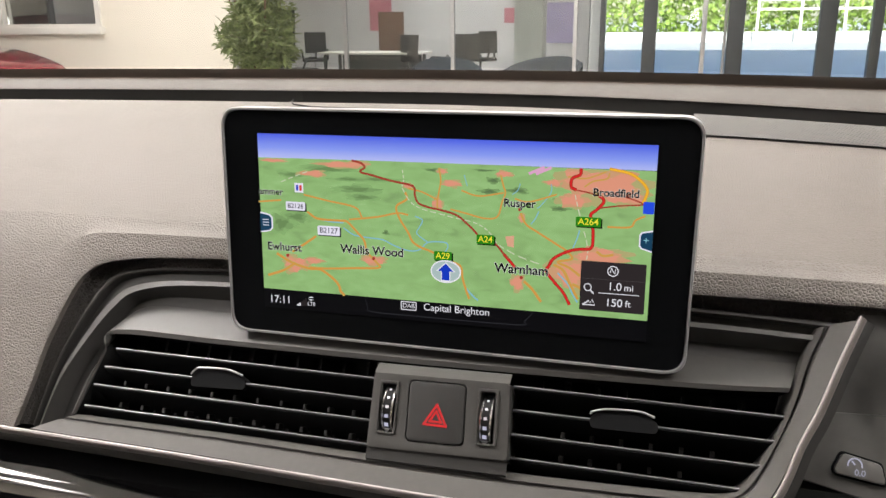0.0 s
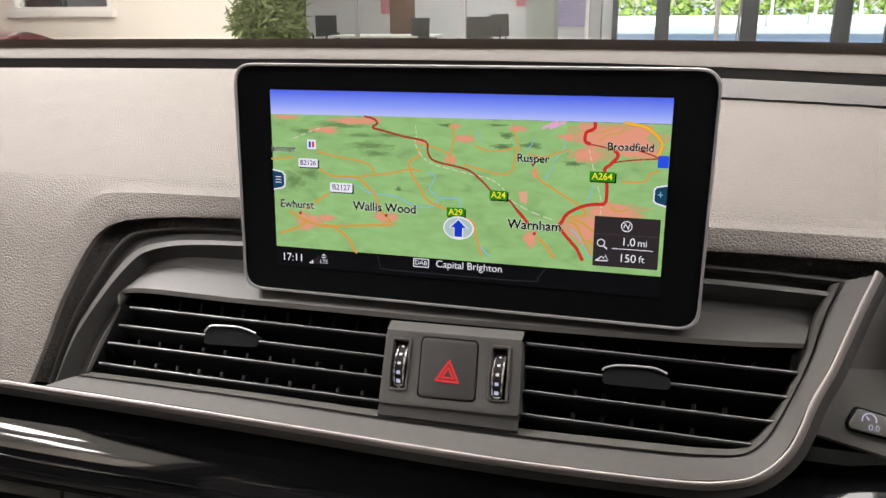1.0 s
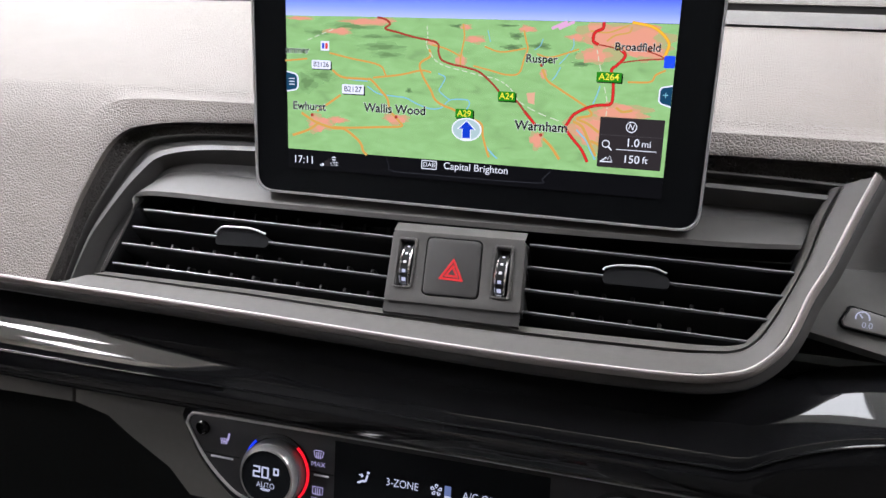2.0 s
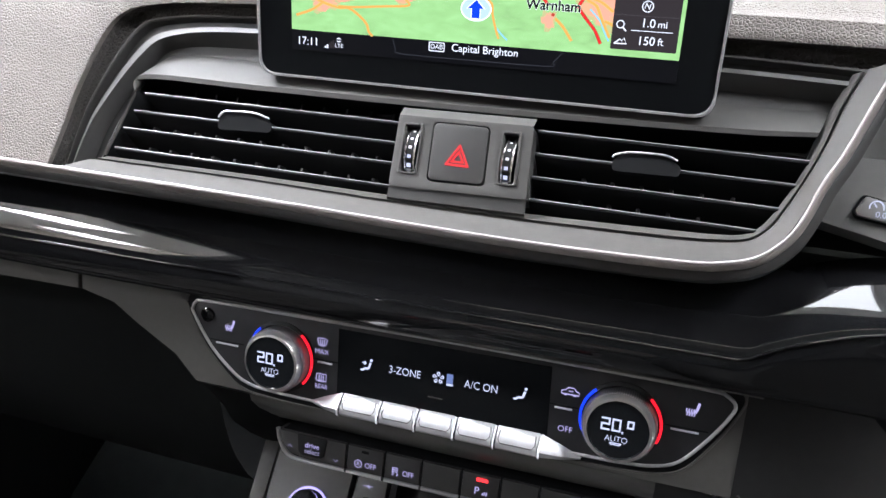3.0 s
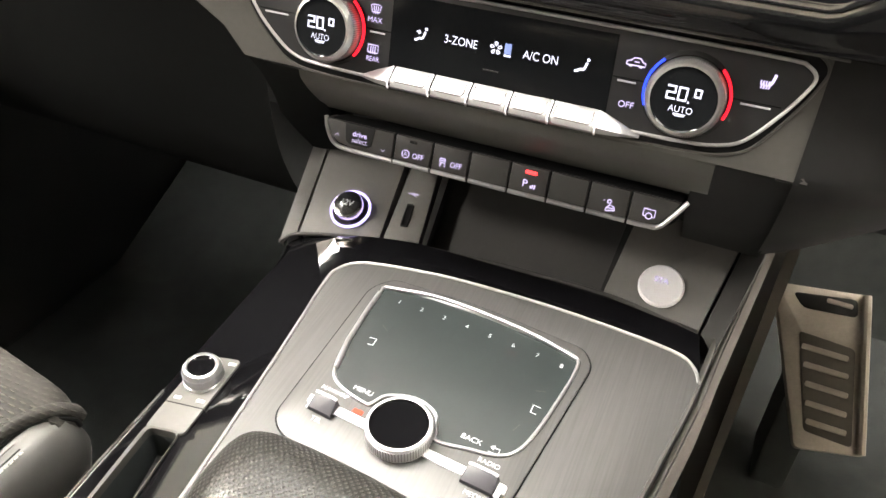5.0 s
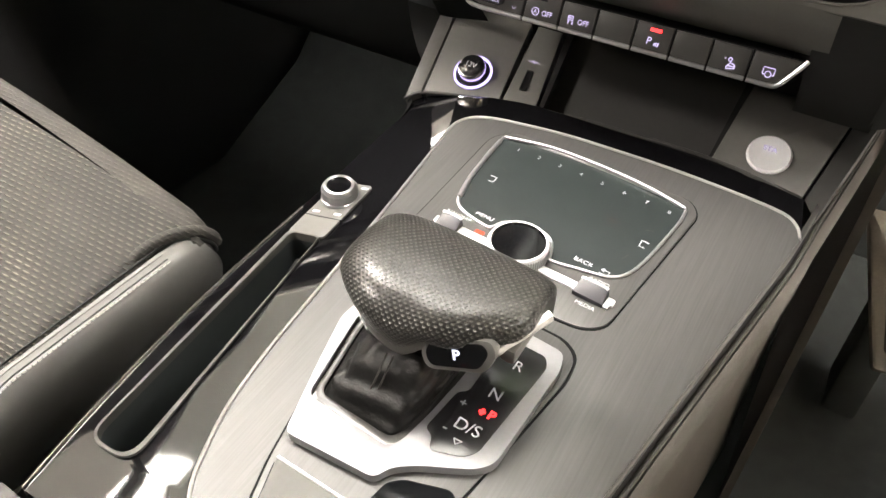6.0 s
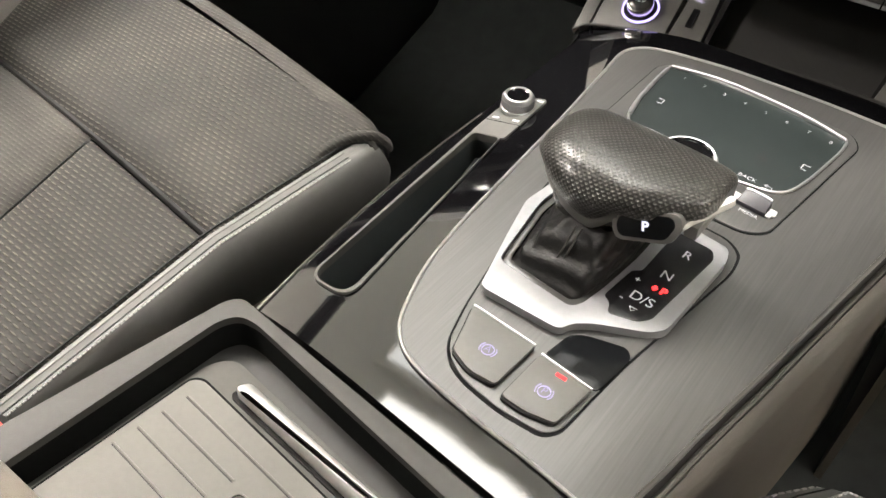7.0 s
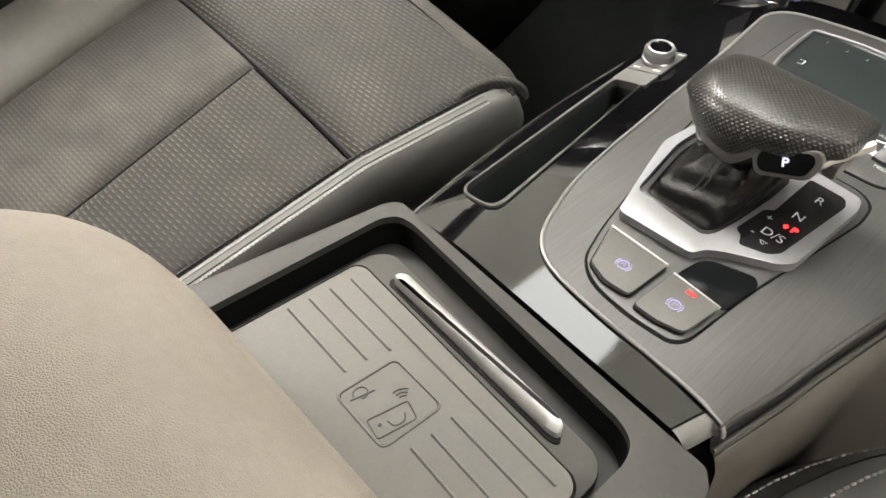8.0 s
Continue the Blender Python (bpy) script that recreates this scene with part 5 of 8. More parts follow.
part("marker_glass", slab(ell(0.0069, 0.0050), 0.0008, 0.00110, SCREEN), glow("map_marker_inside", rgb(176, 196, 190)), mk, smooth=0)
arrow = [(0.0016 + a / 1000, -0.0628 + b / 1000) for a, b in ((0, 4.0), (3.9, 0.2), (1.9, 0.2), (1.9, -4.2), (-1.9, -4.2), (-1.9, 0.2), (-3.9, 0.2))]
part("marker_arrow", slab([(0.0016 + (p[0] - 0.0016) * 1.22, -0.0630 + (p[1] + 0.0628) * 1.2) for p in arrow], 0.0008, 0.00118, SCREEN), WHITE_TXT, mk, smooth=0)
part("marker_arrow", slab(arrow, 0.0008, 0.00124, SCREEN), BLUE, mk, smooth=0)
fl = part("map_symbol", slab(rect(-0.0758, -0.0283, -0.0713, -0.0237), 0.0008, 0.00112, SCREEN), PLATE, picture, smooth=0)
part("map_symbol", slab(rect(-0.0750, -0.0274, -0.0738, -0.0246), 0.0008, 0.00118, SCREEN), BLUE, fl, smooth=0)
part("map_symbol", slab(rect(-0.0732, -0.0274, -0.0720, -0.0246), 0.0008, 0.00118, SCREEN), ROAD_RED, fl, smooth=0)
part("map_symbol", slab(fillet(rect(0.0909, -0.0300, 0.0956, -0.0247), 0.0005, 3), 0.0008, 0.00112, SCREEN), glow("map_blue_sign", rgb(40, 80, 225)), picture, smooth=0)
k1 = part("map_key", slab(fillet([(-0.0952, -0.0496), (-0.0900, -0.0486), (-0.0885, -0.0470), (-0.0885, -0.0416), (-0.0900, -0.0400), (-0.0952, -0.0390)], 0.0006, 3), 0.0008, 0.00112, SCREEN), PLATE, picture, smooth=0)
part("map_key", slab([(-0.0952, -0.0489), (-0.0903, -0.0480), (-0.0891, -0.0467), (-0.0891, -0.0419), (-0.0903, -0.0406), (-0.0952, -0.0397)], 0.0008, 0.00118, SCREEN), TEAL, k1, smooth=0)
for i in range(3):
    part("map_key", slab(rect(-0.0938, -0.0458 + 0.0014 * i, -0.0906, -0.0454 + 0.0014 * i), 0.0008, 0.00124, SCREEN), PLATE, k1, smooth=0)
k2 = part("map_key", slab([(0.0957, -0.0472), (0.0910, -0.0458), (0.0900, -0.0445), (0.0900, -0.0395), (0.0910, -0.0382), (0.0957, -0.0372)], 0.0008, 0.00112, SCREEN), PLATE, picture, smooth=0)
part("map_key", slab([(0.0957, -0.0465), (0.0914, -0.0453), (0.0906, -0.0442), (0.0906, -0.0398), (0.0914, -0.0387), (0.0957, -0.0379)], 0.0008, 0.00118, SCREEN), TEAL, k2, smooth=0)
lettering("+", 0.0050, 0.0930, -0.0420, 0.00126, SCREEN, RIVER, k2, name="plus_sign")
bx = part("map_scale_box", slab(fillet(rect(0.0652, -0.0758, 0.0940, -0.0528), 0.0006, 3), 0.0008, 0.00112, SCREEN), BOXC, picture, "dark translucent scale box", smooth=0)
part("map_scale_line", slab(rect(0.0652, -0.0610, 0.0940, -0.0608), 0.0008, 0.00118, SCREEN), glow("map_box_line", rgb(84, 78, 78), 0.8), bx, smooth=0)
part("compass_ring", slab(circle(0.0795, -0.0568, 0.0025, 24), 0.0008, 0.0012, SCREEN, [circle(0.0795, -0.0568, 0.0021, 24)]), WHITE_TXT, bx, smooth=0)
lettering("N", 0.0036, 0.0795, -0.0568, 0.00124, SCREEN, WHITE_TXT, bx, turn=-12)
lettering("1.0", 0.0052, 0.0806, -0.0640, 0.00124, SCREEN, WHITE_TXT, bx)
lettering("mi", 0.0044, 0.0868, -0.0642, 0.00124, SCREEN, WHITE_TXT, bx)
part("map_scale_line", slab(rect(0.0735, -0.0674, 0.0915, -0.0671), 0.0008, 0.0012, SCREEN), WHITE_TXT, bx, smooth=0)
lettering("150", 0.0052, 0.0806, -0.0716, 0.00124, SCREEN, WHITE_TXT, bx)
lettering("ft", 0.0044, 0.0868, -0.0716, 0.00124, SCREEN, WHITE_TXT, bx)
part("magnifier", slab(circle(0.0686, -0.0650, 0.0018, 20), 0.0008, 0.0012, SCREEN, [circle(0.0686, -0.0650, 0.0014, 20)]), WHITE_TXT, bx, smooth=0)
part("magnifier", ribbon([(0.0699, -0.0663), (0.0714, -0.0678)], 0.0006, 0.0012, SCREEN), WHITE_TXT, bx, smooth=0)
part("peaks", ribbon([(0.0666, -0.0732), (0.0682, -0.0722), (0.0691, -0.0712), (0.0700, -0.0722), (0.0708, -0.0706), (0.0722, -0.0732), (0.0666, -0.0733)], 0.0005, 0.0012, SCREEN), WHITE_TXT, bx, smooth=0)
bar = part("status_bar", slab(rect(-0.0952, -0.0888, 0.0957, -0.0790), 0.0001, 0.00045, SCREEN), glow("map_bar", rgb(7, 7, 10), 1.0), disp, "black status bar", smooth=0)
lettering("17:11", 0.0056, -0.0862, -0.0842, 0.0006, SCREEN, WHITE_TXT, bar)
lettering("Capital Brighton", 0.0050, 0.0068, -0.0815, 0.0006, SCREEN, WHITE_TXT, bar)
lettering("DAB", 0.0032, -0.0172, -0.0816, 0.0006, SCREEN, WHITE_TXT, bar)
part("outline", slab(fillet(rect(-0.0212, -0.0838, -0.0132, -0.0794), 0.0006, 3), 0.0003, 0.00058, SCREEN, [fillet(rect(-0.0208, -0.0834, -0.0136, -0.0798), 0.0004, 3)]), WHITE_TXT, bar, smooth=0)
lettering("LTE", 0.0028, -0.0689, -0.0852, 0.0006, SCREEN, WHITE_TXT, bar)
for i in range(5):
    part("signal_bar", slab(rect(-0.0768 + 0.0011 * i, -0.0866, -0.0760 + 0.0011 * i, -0.0858 + 0.0008 * i), 0.0003, 0.0006, SCREEN), WHITE_TXT if i < 2 else BOXC, bar, smooth=0)
for s in (0, 1):
    part("arrow_mark", slab([(-0.0705, -0.0828 + 0.0009 * s), (-0.0675, -0.0828 + 0.0009 * s), (-0.0690, -0.0835 + 0.0023 * s)], 0.0003, 0.0006, SCREEN), WHITE_TXT, bar, smooth=0)
part("outline", ribbon(curve([(-0.0400, -0.0795), (-0.0385, -0.0840), (-0.0370, -0.0862), (-0.02, -0.0865), (0.0360, -0.0862), (0.0400, -0.0840), (0.0440, -0.0795)], 4), 0.0003, 0.0006, SCREEN), glow("map_bar_line", rgb(60, 60, 64), 0.8), bar, smooth=0)

# ---------------------------------------------------------------- gloss fascia under the vents
ROLL = 0.016


def rolled(m):
    """The frame m, turned a touch about its outward axis."""
    return m @ Matrix.Rotation(ROLL, 4, "Z")


CLIM, BANK, POD = rolled(CLIM), rolled(BANK), rolled(POD)
fascia = thing("gloss_fascia", (0, 0.25, 0.95), "gloss black dashboard fascia strip below the vents", "trim")
fx = [-0.76 + 0.02 * i for i in range(27)] + [-0.234, -0.2335] + [-0.22 + 0.02 * i for i in range(18)] + [0.13 + 0.005 * i for i in range(20)] + [0.24 + 0.02 * i for i in range(9)]
dz = lambda x: ROLL * max(-0.3, min(0.3, x))
bow = lambda x: 0.010 * max(0.0, -x - 0.2) ** 1.5 * 4 - 0.03 * max(0.0, x - 0.14)
def lift(x):
    """The crease of the fascia climbs towards the driver."""
    t = min(1.0, max(0.0, (x - 0.143) / 0.075))
    return 0.026 * t * (2 - t)


def upper(x):
    b, z, up = bow(x), dz(x), lift(x)
    return [(x, 0.262 + b, 1.004 + z + 0.80 * up), (x, 0.248 + b, 0.9995 + z + 0.70 * up), (x, 0.2385 + b, 0.9925 + z + 0.76 * up), (x, 0.2325 + b, 0.9835 + z + 0.94 * up), (x, 0.2305 + b, 0.9775 + z + up)]


def lower(x):
    b, z, up = bow(x), dz(x), lift(x)
    return [(x, 0.2303 + b, 0.9768 + z + up), (x, 0.2292 + b, 0.972 + z + 0.9 * up), (x, 0.2296 + b, 0.966 + z + 0.55 * up), (x, 0.2310 + b, 0.9615 + z + 0.2 * up), (x, 0.2330 + b, 0.9590 + z), (x, 0.252 + b, 0.958 + z)]


part("upper_band", loft([curve(upper(x), 5) for x in fx]), GLOSS_FASCIA, fascia)
part("crease", tube([(x, 0.2302 + bow(x), 0.9772 + dz(x) + lift(x)) for x in fx], 0.0007, seg=8), GLOSS_FASCIA, fascia)
part("lower_band", loft([curve(lower(x), 5) for x in fx]), GLOSS_FASCIA, fascia)
part("edge_line", tube([(x, 0.2335 + bow(x), 0.9582 + dz(x)) for x in fx if -0.16 < x < 0.16], 0.0006, seg=6), GREY_PLASTIC, fascia)
part("shadow_gap", loft([[(x, 0.262, 1.022), (x, 0.272, 0.99)] for x in fx]), VENT_BLACK, fascia)

swoop = thing("driver_trim", (0.3, 0.26, 0.95), "dark driver-side dashboard trim with a button", "trim")
part("upper_panel", slab(fillet([(0.1715, 0.020), (0.40, 0.03), (0.40, -0.050), (0.190, -0.0147), (0.1600, -0.0085)], 0.001), -0.02, -0.002, VENT, bevel=0.003), GREY_PLASTIC, swoop)
part("upper_panel", slab([(0.187, 0.064), (0.40, 0.075), (0.40, 0.0302), (0.1715, 0.0202)], -0.02, -0.003, VENT), GREY_PLASTIC, swoop)
part("lower_panel", loft([[(x, 0.268, 1.046), (x, 0.272, 1.030), (x, 0.288, 1.015)] for x in (0.160, 0.19, 0.22, 0.3, 0.4)]), DARK_PLASTIC, swoop)
eb = part("speed_button", slab(fillet([(0.1795, 0.0036), (0.1945, 0.0004), (0.1962, -0.0078), (0.1772, -0.0052), (0.1762, -0.0030)], 0.002), -0.004, 0.0008, VENT, bevel=0.0008), GREY_PLASTIC, swoop, "button with a white gauge symbol")
part("button_gap", slab(fillet([(0.1788, 0.0046), (0.1953, 0.0012), (0.1972, -0.0088), (0.1766, -0.0062), (0.1752, -0.0032)], 0.002), -0.004, -0.0014, VENT), VENT_BLACK, swoop)
part("gauge_arc", slab([*[(0.1842 + 0.0030 * math.cos(a), -0.0010 + 0.0030 * math.sin(a)) for a in [-0.3 + 0.37 * i for i in range(11)]], *[(0.1842 + 0.0025 * math.cos(a), -0.0010 + 0.0025 * math.sin(a)) for a in [3.4 - 0.37 * i for i in range(11)]]], 0.0006, 0.0011, VENT), ICON_WHITE, eb, smooth=0)
part("gauge_needle", ribbon([(0.1829, 0.0006), (0.1842, -0.0010)], 0.0006, 0.0011, VENT), ICON_WHITE, eb, smooth=0)
lettering("0.0", 0.0036, 0.1861, -0.0041, 0.0011, VENT, ICON_WHITE, eb, turn=-3)
col = part("column_shroud", lathe([(0.0, 0.0), (0.062, 0.0), (0.064, -0.02), (0.060, -0.05)], pose(0.262, 0.262, 1.082, 75), 40), DARK_PLASTIC, swoop)
part("chrome_ring", lathe([(0.0625, 0.001), (0.0645, 0.002), (0.0665, 0.0), (0.0645, -0.003)], pose(0.262, 0.262, 1.082, 75), 60), CHROME, col, "bright chrome ring")

# ---------------------------------------------------------------- grey centre stack
stack = thing("centre_stack", (0, 0.25, 0.85), "grey matt centre stack panel below the fascia", "trim")
OUTL = [(-0.2340, 0.0195), (-0.2340, 0.006), (-0.2100, 0.0010), (-0.1940, -0.009), (-0.1665, -0.0237), (-0.1520, -0.0380), (0.1560, -0.0400), (0.1560, 0.0195)]
pan = slab(OUTL, -0.02, 0.0, Matrix(), bevel=0.003)
pan.transform(CLIM)
part("panel", pan, STACK_PLASTIC, stack)
tuck = []
for i in range(25):
    x = -0.115 + 0.23 * i / 24
    z = ROLL * x
    tuck.append([(x, 0.2335, 0.899 + z), (x, 0.2345, 0.894 + z), (x, 0.2420, 0.884 + z), (x, 0.2515, 0.8745 + z), (x, 0.2600, 0.8655 + z), (x, 0.268, 0.862 + z)])
part("tuck", loft(tuck), STACK_PLASTIC, stack)
WING_L = [[(-0.1520, 0.2345, 0.899), (-0.140, 0.2335, 0.897), (-0.113, 0.2335, 0.897)], [(-0.1450, 0.2400, 0.886), (-0.135, 0.2390, 0.886), (-0.113, 0.2400, 0.887)], [(-0.1450, 0.2500, 0.870), (-0.132, 0.2500, 0.870), (-0.112, 0.2550, 0.870)],
          [(-0.1480, 0.2620, 0.850), (-0.134, 0.2630, 0.850), (-0.112, 0.2680, 0.850)], [(-0.1470, 0.2780, 0.830), (-0.136, 0.2790, 0.831), (-0.112, 0.2850, 0.832)], [(-0.1500, 0.3000, 0.808), (-0.139, 0.3000, 0.809), (-0.112, 0.3050, 0.812)]]
# Left wing blackened: footwell shade put into its colour.
part("wing", loft([curve(r, 4) for r in WING_L]), SHADE_BLACK, stack)
SIDE = [(0.2462, 0.962), (0.2395, 0.930), (0.2343, 0.905), (0.2338, 0.898), (0.2370, 0.888), (0.2450, 0.876), (0.2560, 0.862), (0.2700, 0.846), (0.2850, 0.830), (0.3050, 0.812)]
rows = []
for x in span(0.150, 0.46, 24):                  # the driver side turns away under the fascia
    d = max(0.0, x - 0.152)
    rows.append([(x, y + 3.4 * d * d + 0.35 * d * k / 9, z + ROLL * min(x, 0.2) + 0.30 * d * (k / 9) ** 2 - 0.05 * d * (1 - k / 9)) for k, (y, z) in enumerate(SIDE)])
# Darker plastic than the stack panel puts the driver-side shade into the colour.
part("driver_side", loft([curve(r, 3) for r in rows]), DARK_PLASTIC, stack)
# Right wing darkened the same way, for the shade it lies in.
part("wing", loft([[(x, 0.2335, 0.900), (x, 0.2400, 0.890), (x, 0.2550, 0.873), (x, 0.2680, 0.853), (x, 0.2850, 0.835), (x, 0.3050, 0.813)] for x in span(0.106, 0.152, 4)]), DARK_PLASTIC, stack)
part("shoulder", slab([(-0.76, 0.0195), (-0.76, 0.000), (-0.2355, 0.006), (-0.2355, 0.0195)], -0.03, 0.0, CLIM, bevel=0.002), STACK_PLASTIC, stack)
glove = thing("glovebox", (-0.5, 0.27, 0.8), "glovebox panel blackened for the shade under the dashboard", "glovebox")
# Lid colour carries the shade under the dashboard.
part("lid", loft([curve([(x, 0.262, 0.942), (x, 0.268, 0.90), (x, 0.285, 0.80), (x, 0.34, 0.74), (x, 0.5, 0.72)], 6) for x in (-0.74, -0.6, -0.4, -0.25, -0.165)]), SHADE_BLACK, glove)
part("lid_gap", tube([(-0.74, 0.2635, 0.930), (-0.4, 0.2635, 0.930), (-0.21, 0.2635, 0.930)], 0.0012, seg=6), VENT_BLACK, glove)
knee = thing("knee_panel", (0.45, 0.27, 0.8), "dark panel under the driver-side dashboard", "trim")
part("panel", loft([[(x, 0.250 + 0.1 * max(0, x - 0.2), 0.962), (x, 0.262 + 0.1 * max(0, x - 0.2), 0.90), (x, 0.32, 0.84), (x, 0.42, 0.80), (x, 0.6, 0.78)] for x in (0.17, 0.22, 0.3, 0.5, 0.74)]), DARK_PLASTIC, knee)

# ---------------------------------------------------------------- climate control
FACE = [(-0.1519, 0.0050), (-0.1526, 0.0085), (-0.1504, 0.0121), (-0.1430, 0.0137), (-0.09, 0.0142), (0.0, 0.0150), (0.09, 0.0147), (0.1335, 0.0142), (0.1405, 0.0130), (0.1449, 0.0092), (0.1438, 0.0035), (0.1357, -0.0100), (0.1235, -0.0248), (0.1116, -0.0297), (0.0978, -0.0312), (0.0772, -0.0318), (0.0, -0.0330), (-0.0721, -0.0335), (-0.1032, -0.0327), (-0.1145, -0.0312), (-0.1245, -0.0265), (-0.1400, -0.0128)]
clim = thing("climate_control_panel", (0, 0.24, 0.90), "black climate control panel with chrome edge and two dials", "control panel")
face_o = curve(FACE, 4, True)
part("backplate", slab(face_o, -0.004, 0.0015, CLIM, bevel=0.0008), PANEL_BLACK, clim)
part("chrome_edge", tube([(p[0], p[1], 0.0018) for p in face_o], 0.0009, CLIM, 8, True), EDGE_SATIN, clim, "thin bright chrome edge")
rim_o = [(p[0] * 1.030, (p[1] + 0.010) * 1.20 - 0.010) for p in face_o]
part("recess", slab(rim_o, -0.003, 0.0006, CLIM, bevel=0.0005), VENT_BLACK, clim)
part("recess_edge", tube([(p[0], p[1], 0.0004) for p in rim_o], 0.0008, CLIM, 6, True), STACK_PLASTIC, clim)
part("display_glass", slab([(-0.0602, 0.0114), (0.0574, 0.0116), (0.0585, -0.0262), (-0.0596, -0.0265)], 0.0, 0.0019, CLIM, bevel=0.0003), SCREEN_BLACK, clim, "black display strip")
Z = 0.0022
lettering("3-ZONE", 0.0060, -0.0205, -0.0061, Z, CLIM, ICON_WHITE, clim, squeeze=0.86, bold=-0.00002)
lettering("A/C ON", 0.0060, 0.0219, -0.0061, Z, CLIM, ICON_WHITE, clim, squeeze=0.86, bold=-0.00002)
lettering("OFF", 0.0044, 0.0672, -0.0198, Z, CLIM, ICON, clim)
lettering("MAX", 0.0040, -0.0695, -0.0036, Z, CLIM, ICON, clim)
lettering("REAR", 0.0039, -0.0690, -0.0239, Z, CLIM, ICON, clim, squeeze=0.85)


def strokes(name, lines, width, x, y, s, z, m, mt, parent):
    """A small symbol of strokes, in units of s."""
    part(name, join(*[ribbon([(x + a * s, y + b * s) for a, b in ln], width, z, m) for ln in lines]), mt, parent, smooth=0)


wavy = lambda x: [(x + 0.13 * math.sin(k * 1.2), -1.15 + 0.27 * k) for k in range(6)]
SEAT_ICON = ([(0.35, -0.45), (0.62, 0.15), (0.80, 0.85), (0.88, 1.45)], [(0.35, -0.45), (0.62, 0.15), (0.80, 0.85), (0.88, 1.45)], [(-1.15, -0.35), (-0.4, -0.62), (0.35, -0.45)], wavy(-1.05), wavy(-0.62), wavy(-0.19), wavy(0.22))
strokes("seat_symbol", SEAT_ICON[:2], 0.0013, -0.1275, 0.0012, 0.0026, Z, CLIM, ICON, clim)
strokes("heat_symbol", SEAT_ICON[2:], 0.0006, -0.1275, 0.0012, 0.0026, Z, CLIM, ICON, clim)
strokes("seat_symbol", SEAT_ICON[:2], 0.0013, 0.1267, 0.0030, 0.0027, Z, CLIM, ICON, clim)
strokes("heat_symbol", SEAT_ICON[2:], 0.0006, 0.1267, 0.0030, 0.0027, Z, CLIM, ICON, clim)
SCREEN_ICON = ([(-1.2, 0.8), (-0.6, 1.0), (0.6, 1.0), (1.2, 0.8), (0.8, -0.6), (0.0, -0.45), (-0.8, -0.6), (-1.2, 0.8)], [(-0.5, 0.7), (-0.4, -0.9)], [(0, 0.7), (0, -0.9)], [(0.5, 0.7), (0.4, -0.9)])
strokes("screen_symbol", SCREEN_ICON, 0.0005, -0.0694, 0.0018, 0.0025, Z, CLIM, ICON, clim)
strokes("screen_symbol", ([(-1.2, -0.7), (-1.2, 0.9), (1.2, 0.9), (1.2, -0.7), (-1.2, -0.7)], [(-0.5, 0.6), (-0.5, -1.0)], [(0, 0.6), (0, -1.0)], [(0.5, 0.6), (0.5, -1.0)]), 0.0006, -0.0692, -0.0187, 0.0025, Z, CLIM, ICON, clim)
strokes("car_symbol", ([(-1.6, -0.2), (-1.5, 0.3), (-0.9, 0.45), (-0.4, 0.95), (0.6, 0.95), (1.1, 0.4), (1.6, 0.25), (1.6, -0.3), (-1.6, -0.3)], [(-1.1, -0.5), (-0.6, -0.5)], [(0.6, -0.5), (1.1, -0.5)], [(-0.3, 0.3), (0.5, 0.3)]), 0.0006, 0.0678, 0.0000, 0.0028, Z, CLIM, ICON, clim)
SITTER = ([(0.70, 0.75), (0.45, -0.05), (0.28, -0.42)], [(0.28, -0.42), (-0.35, -0.42)], [(-0.35, -0.42), (-0.75, -0.75), (-1.15, -0.80)])
for x, y, more in ((-0.0424, -0.0068, ([(-0.9, 0.62), (-0.2, 0.50)], [(-0.45, 0.85), (-0.15, 0.50), (-0.5, 0.22)])), (0.0430, -0.0062, ())):
    strokes("air_symbol", SITTER, 0.0012, x, y, 0.0031, Z, CLIM, ICON_WHITE, clim)
    part("head_symbol", slab(circle(x + 0.0024, y + 0.0036, 0.0008, 12), 0.0018, Z, CLIM), ICON_WHITE, clim, smooth=0)
    if more:
        strokes("air_symbol", more, 0.0007, x, y, 0.0031, Z, CLIM, ICON_WHITE, clim)
blade = lambda a: [(-0.0016 + r * math.cos(a + b), -0.0056 + r * math.sin(a + b)) for r, b in ((0.0007, 0.0), (0.0019, -0.42), (0.0031, -0.28), (0.0034, 0.12), (0.0029, 0.42), (0.0018, 0.36))]
hole = lambda a: [(-0.0016 + 0.0021 * math.cos(a + 0.03) + (x - (-0.0016 + 0.0021 * math.cos(a + 0.03))) * 0.50, -0.0056 + 0.0021 * math.sin(a + 0.03) + (y - (-0.0056 + 0.0021 * math.sin(a + 0.03))) * 0.50) for x, y in blade(a)]
fan = join(*[slab(fillet(blade(a), 0.0005, 3), 0.0018, Z, CLIM, [fillet(hole(a), 0.0003, 3)]) for a in [0.3 + 1.2566 * k for k in range(5)]])
part("fan_symbol", fan, ICON_WHITE, clim, smooth=0)
part("fan_level", slab(rect(0.0030, -0.0076, 0.0064, -0.0024), 0.0018, Z, CLIM), glow("dim_blue_level", (0.25, 0.32, 0.6), 0.5), clim, smooth=0)
part("fan_level", slab(rect(0.0030, -0.0088, 0.0066, -0.0079), 0.0018, Z, CLIM), ICON_WHITE, clim, smooth=0)
for x0, x1, v in ((-0.1368, -0.1225, -0.0100), (-0.0719, -0.0632, -0.0098), (0.0607, 0.0695, -0.0090), (0.1175, 0.1307, -0.0084)):
    part("indicator_bar", box((x0, v - 0.0004, 0.001), (x1, v + 0.0004, 0.0023), CLIM, 0.0001), BAR_WHITE, clim, "thin white indicator bar")
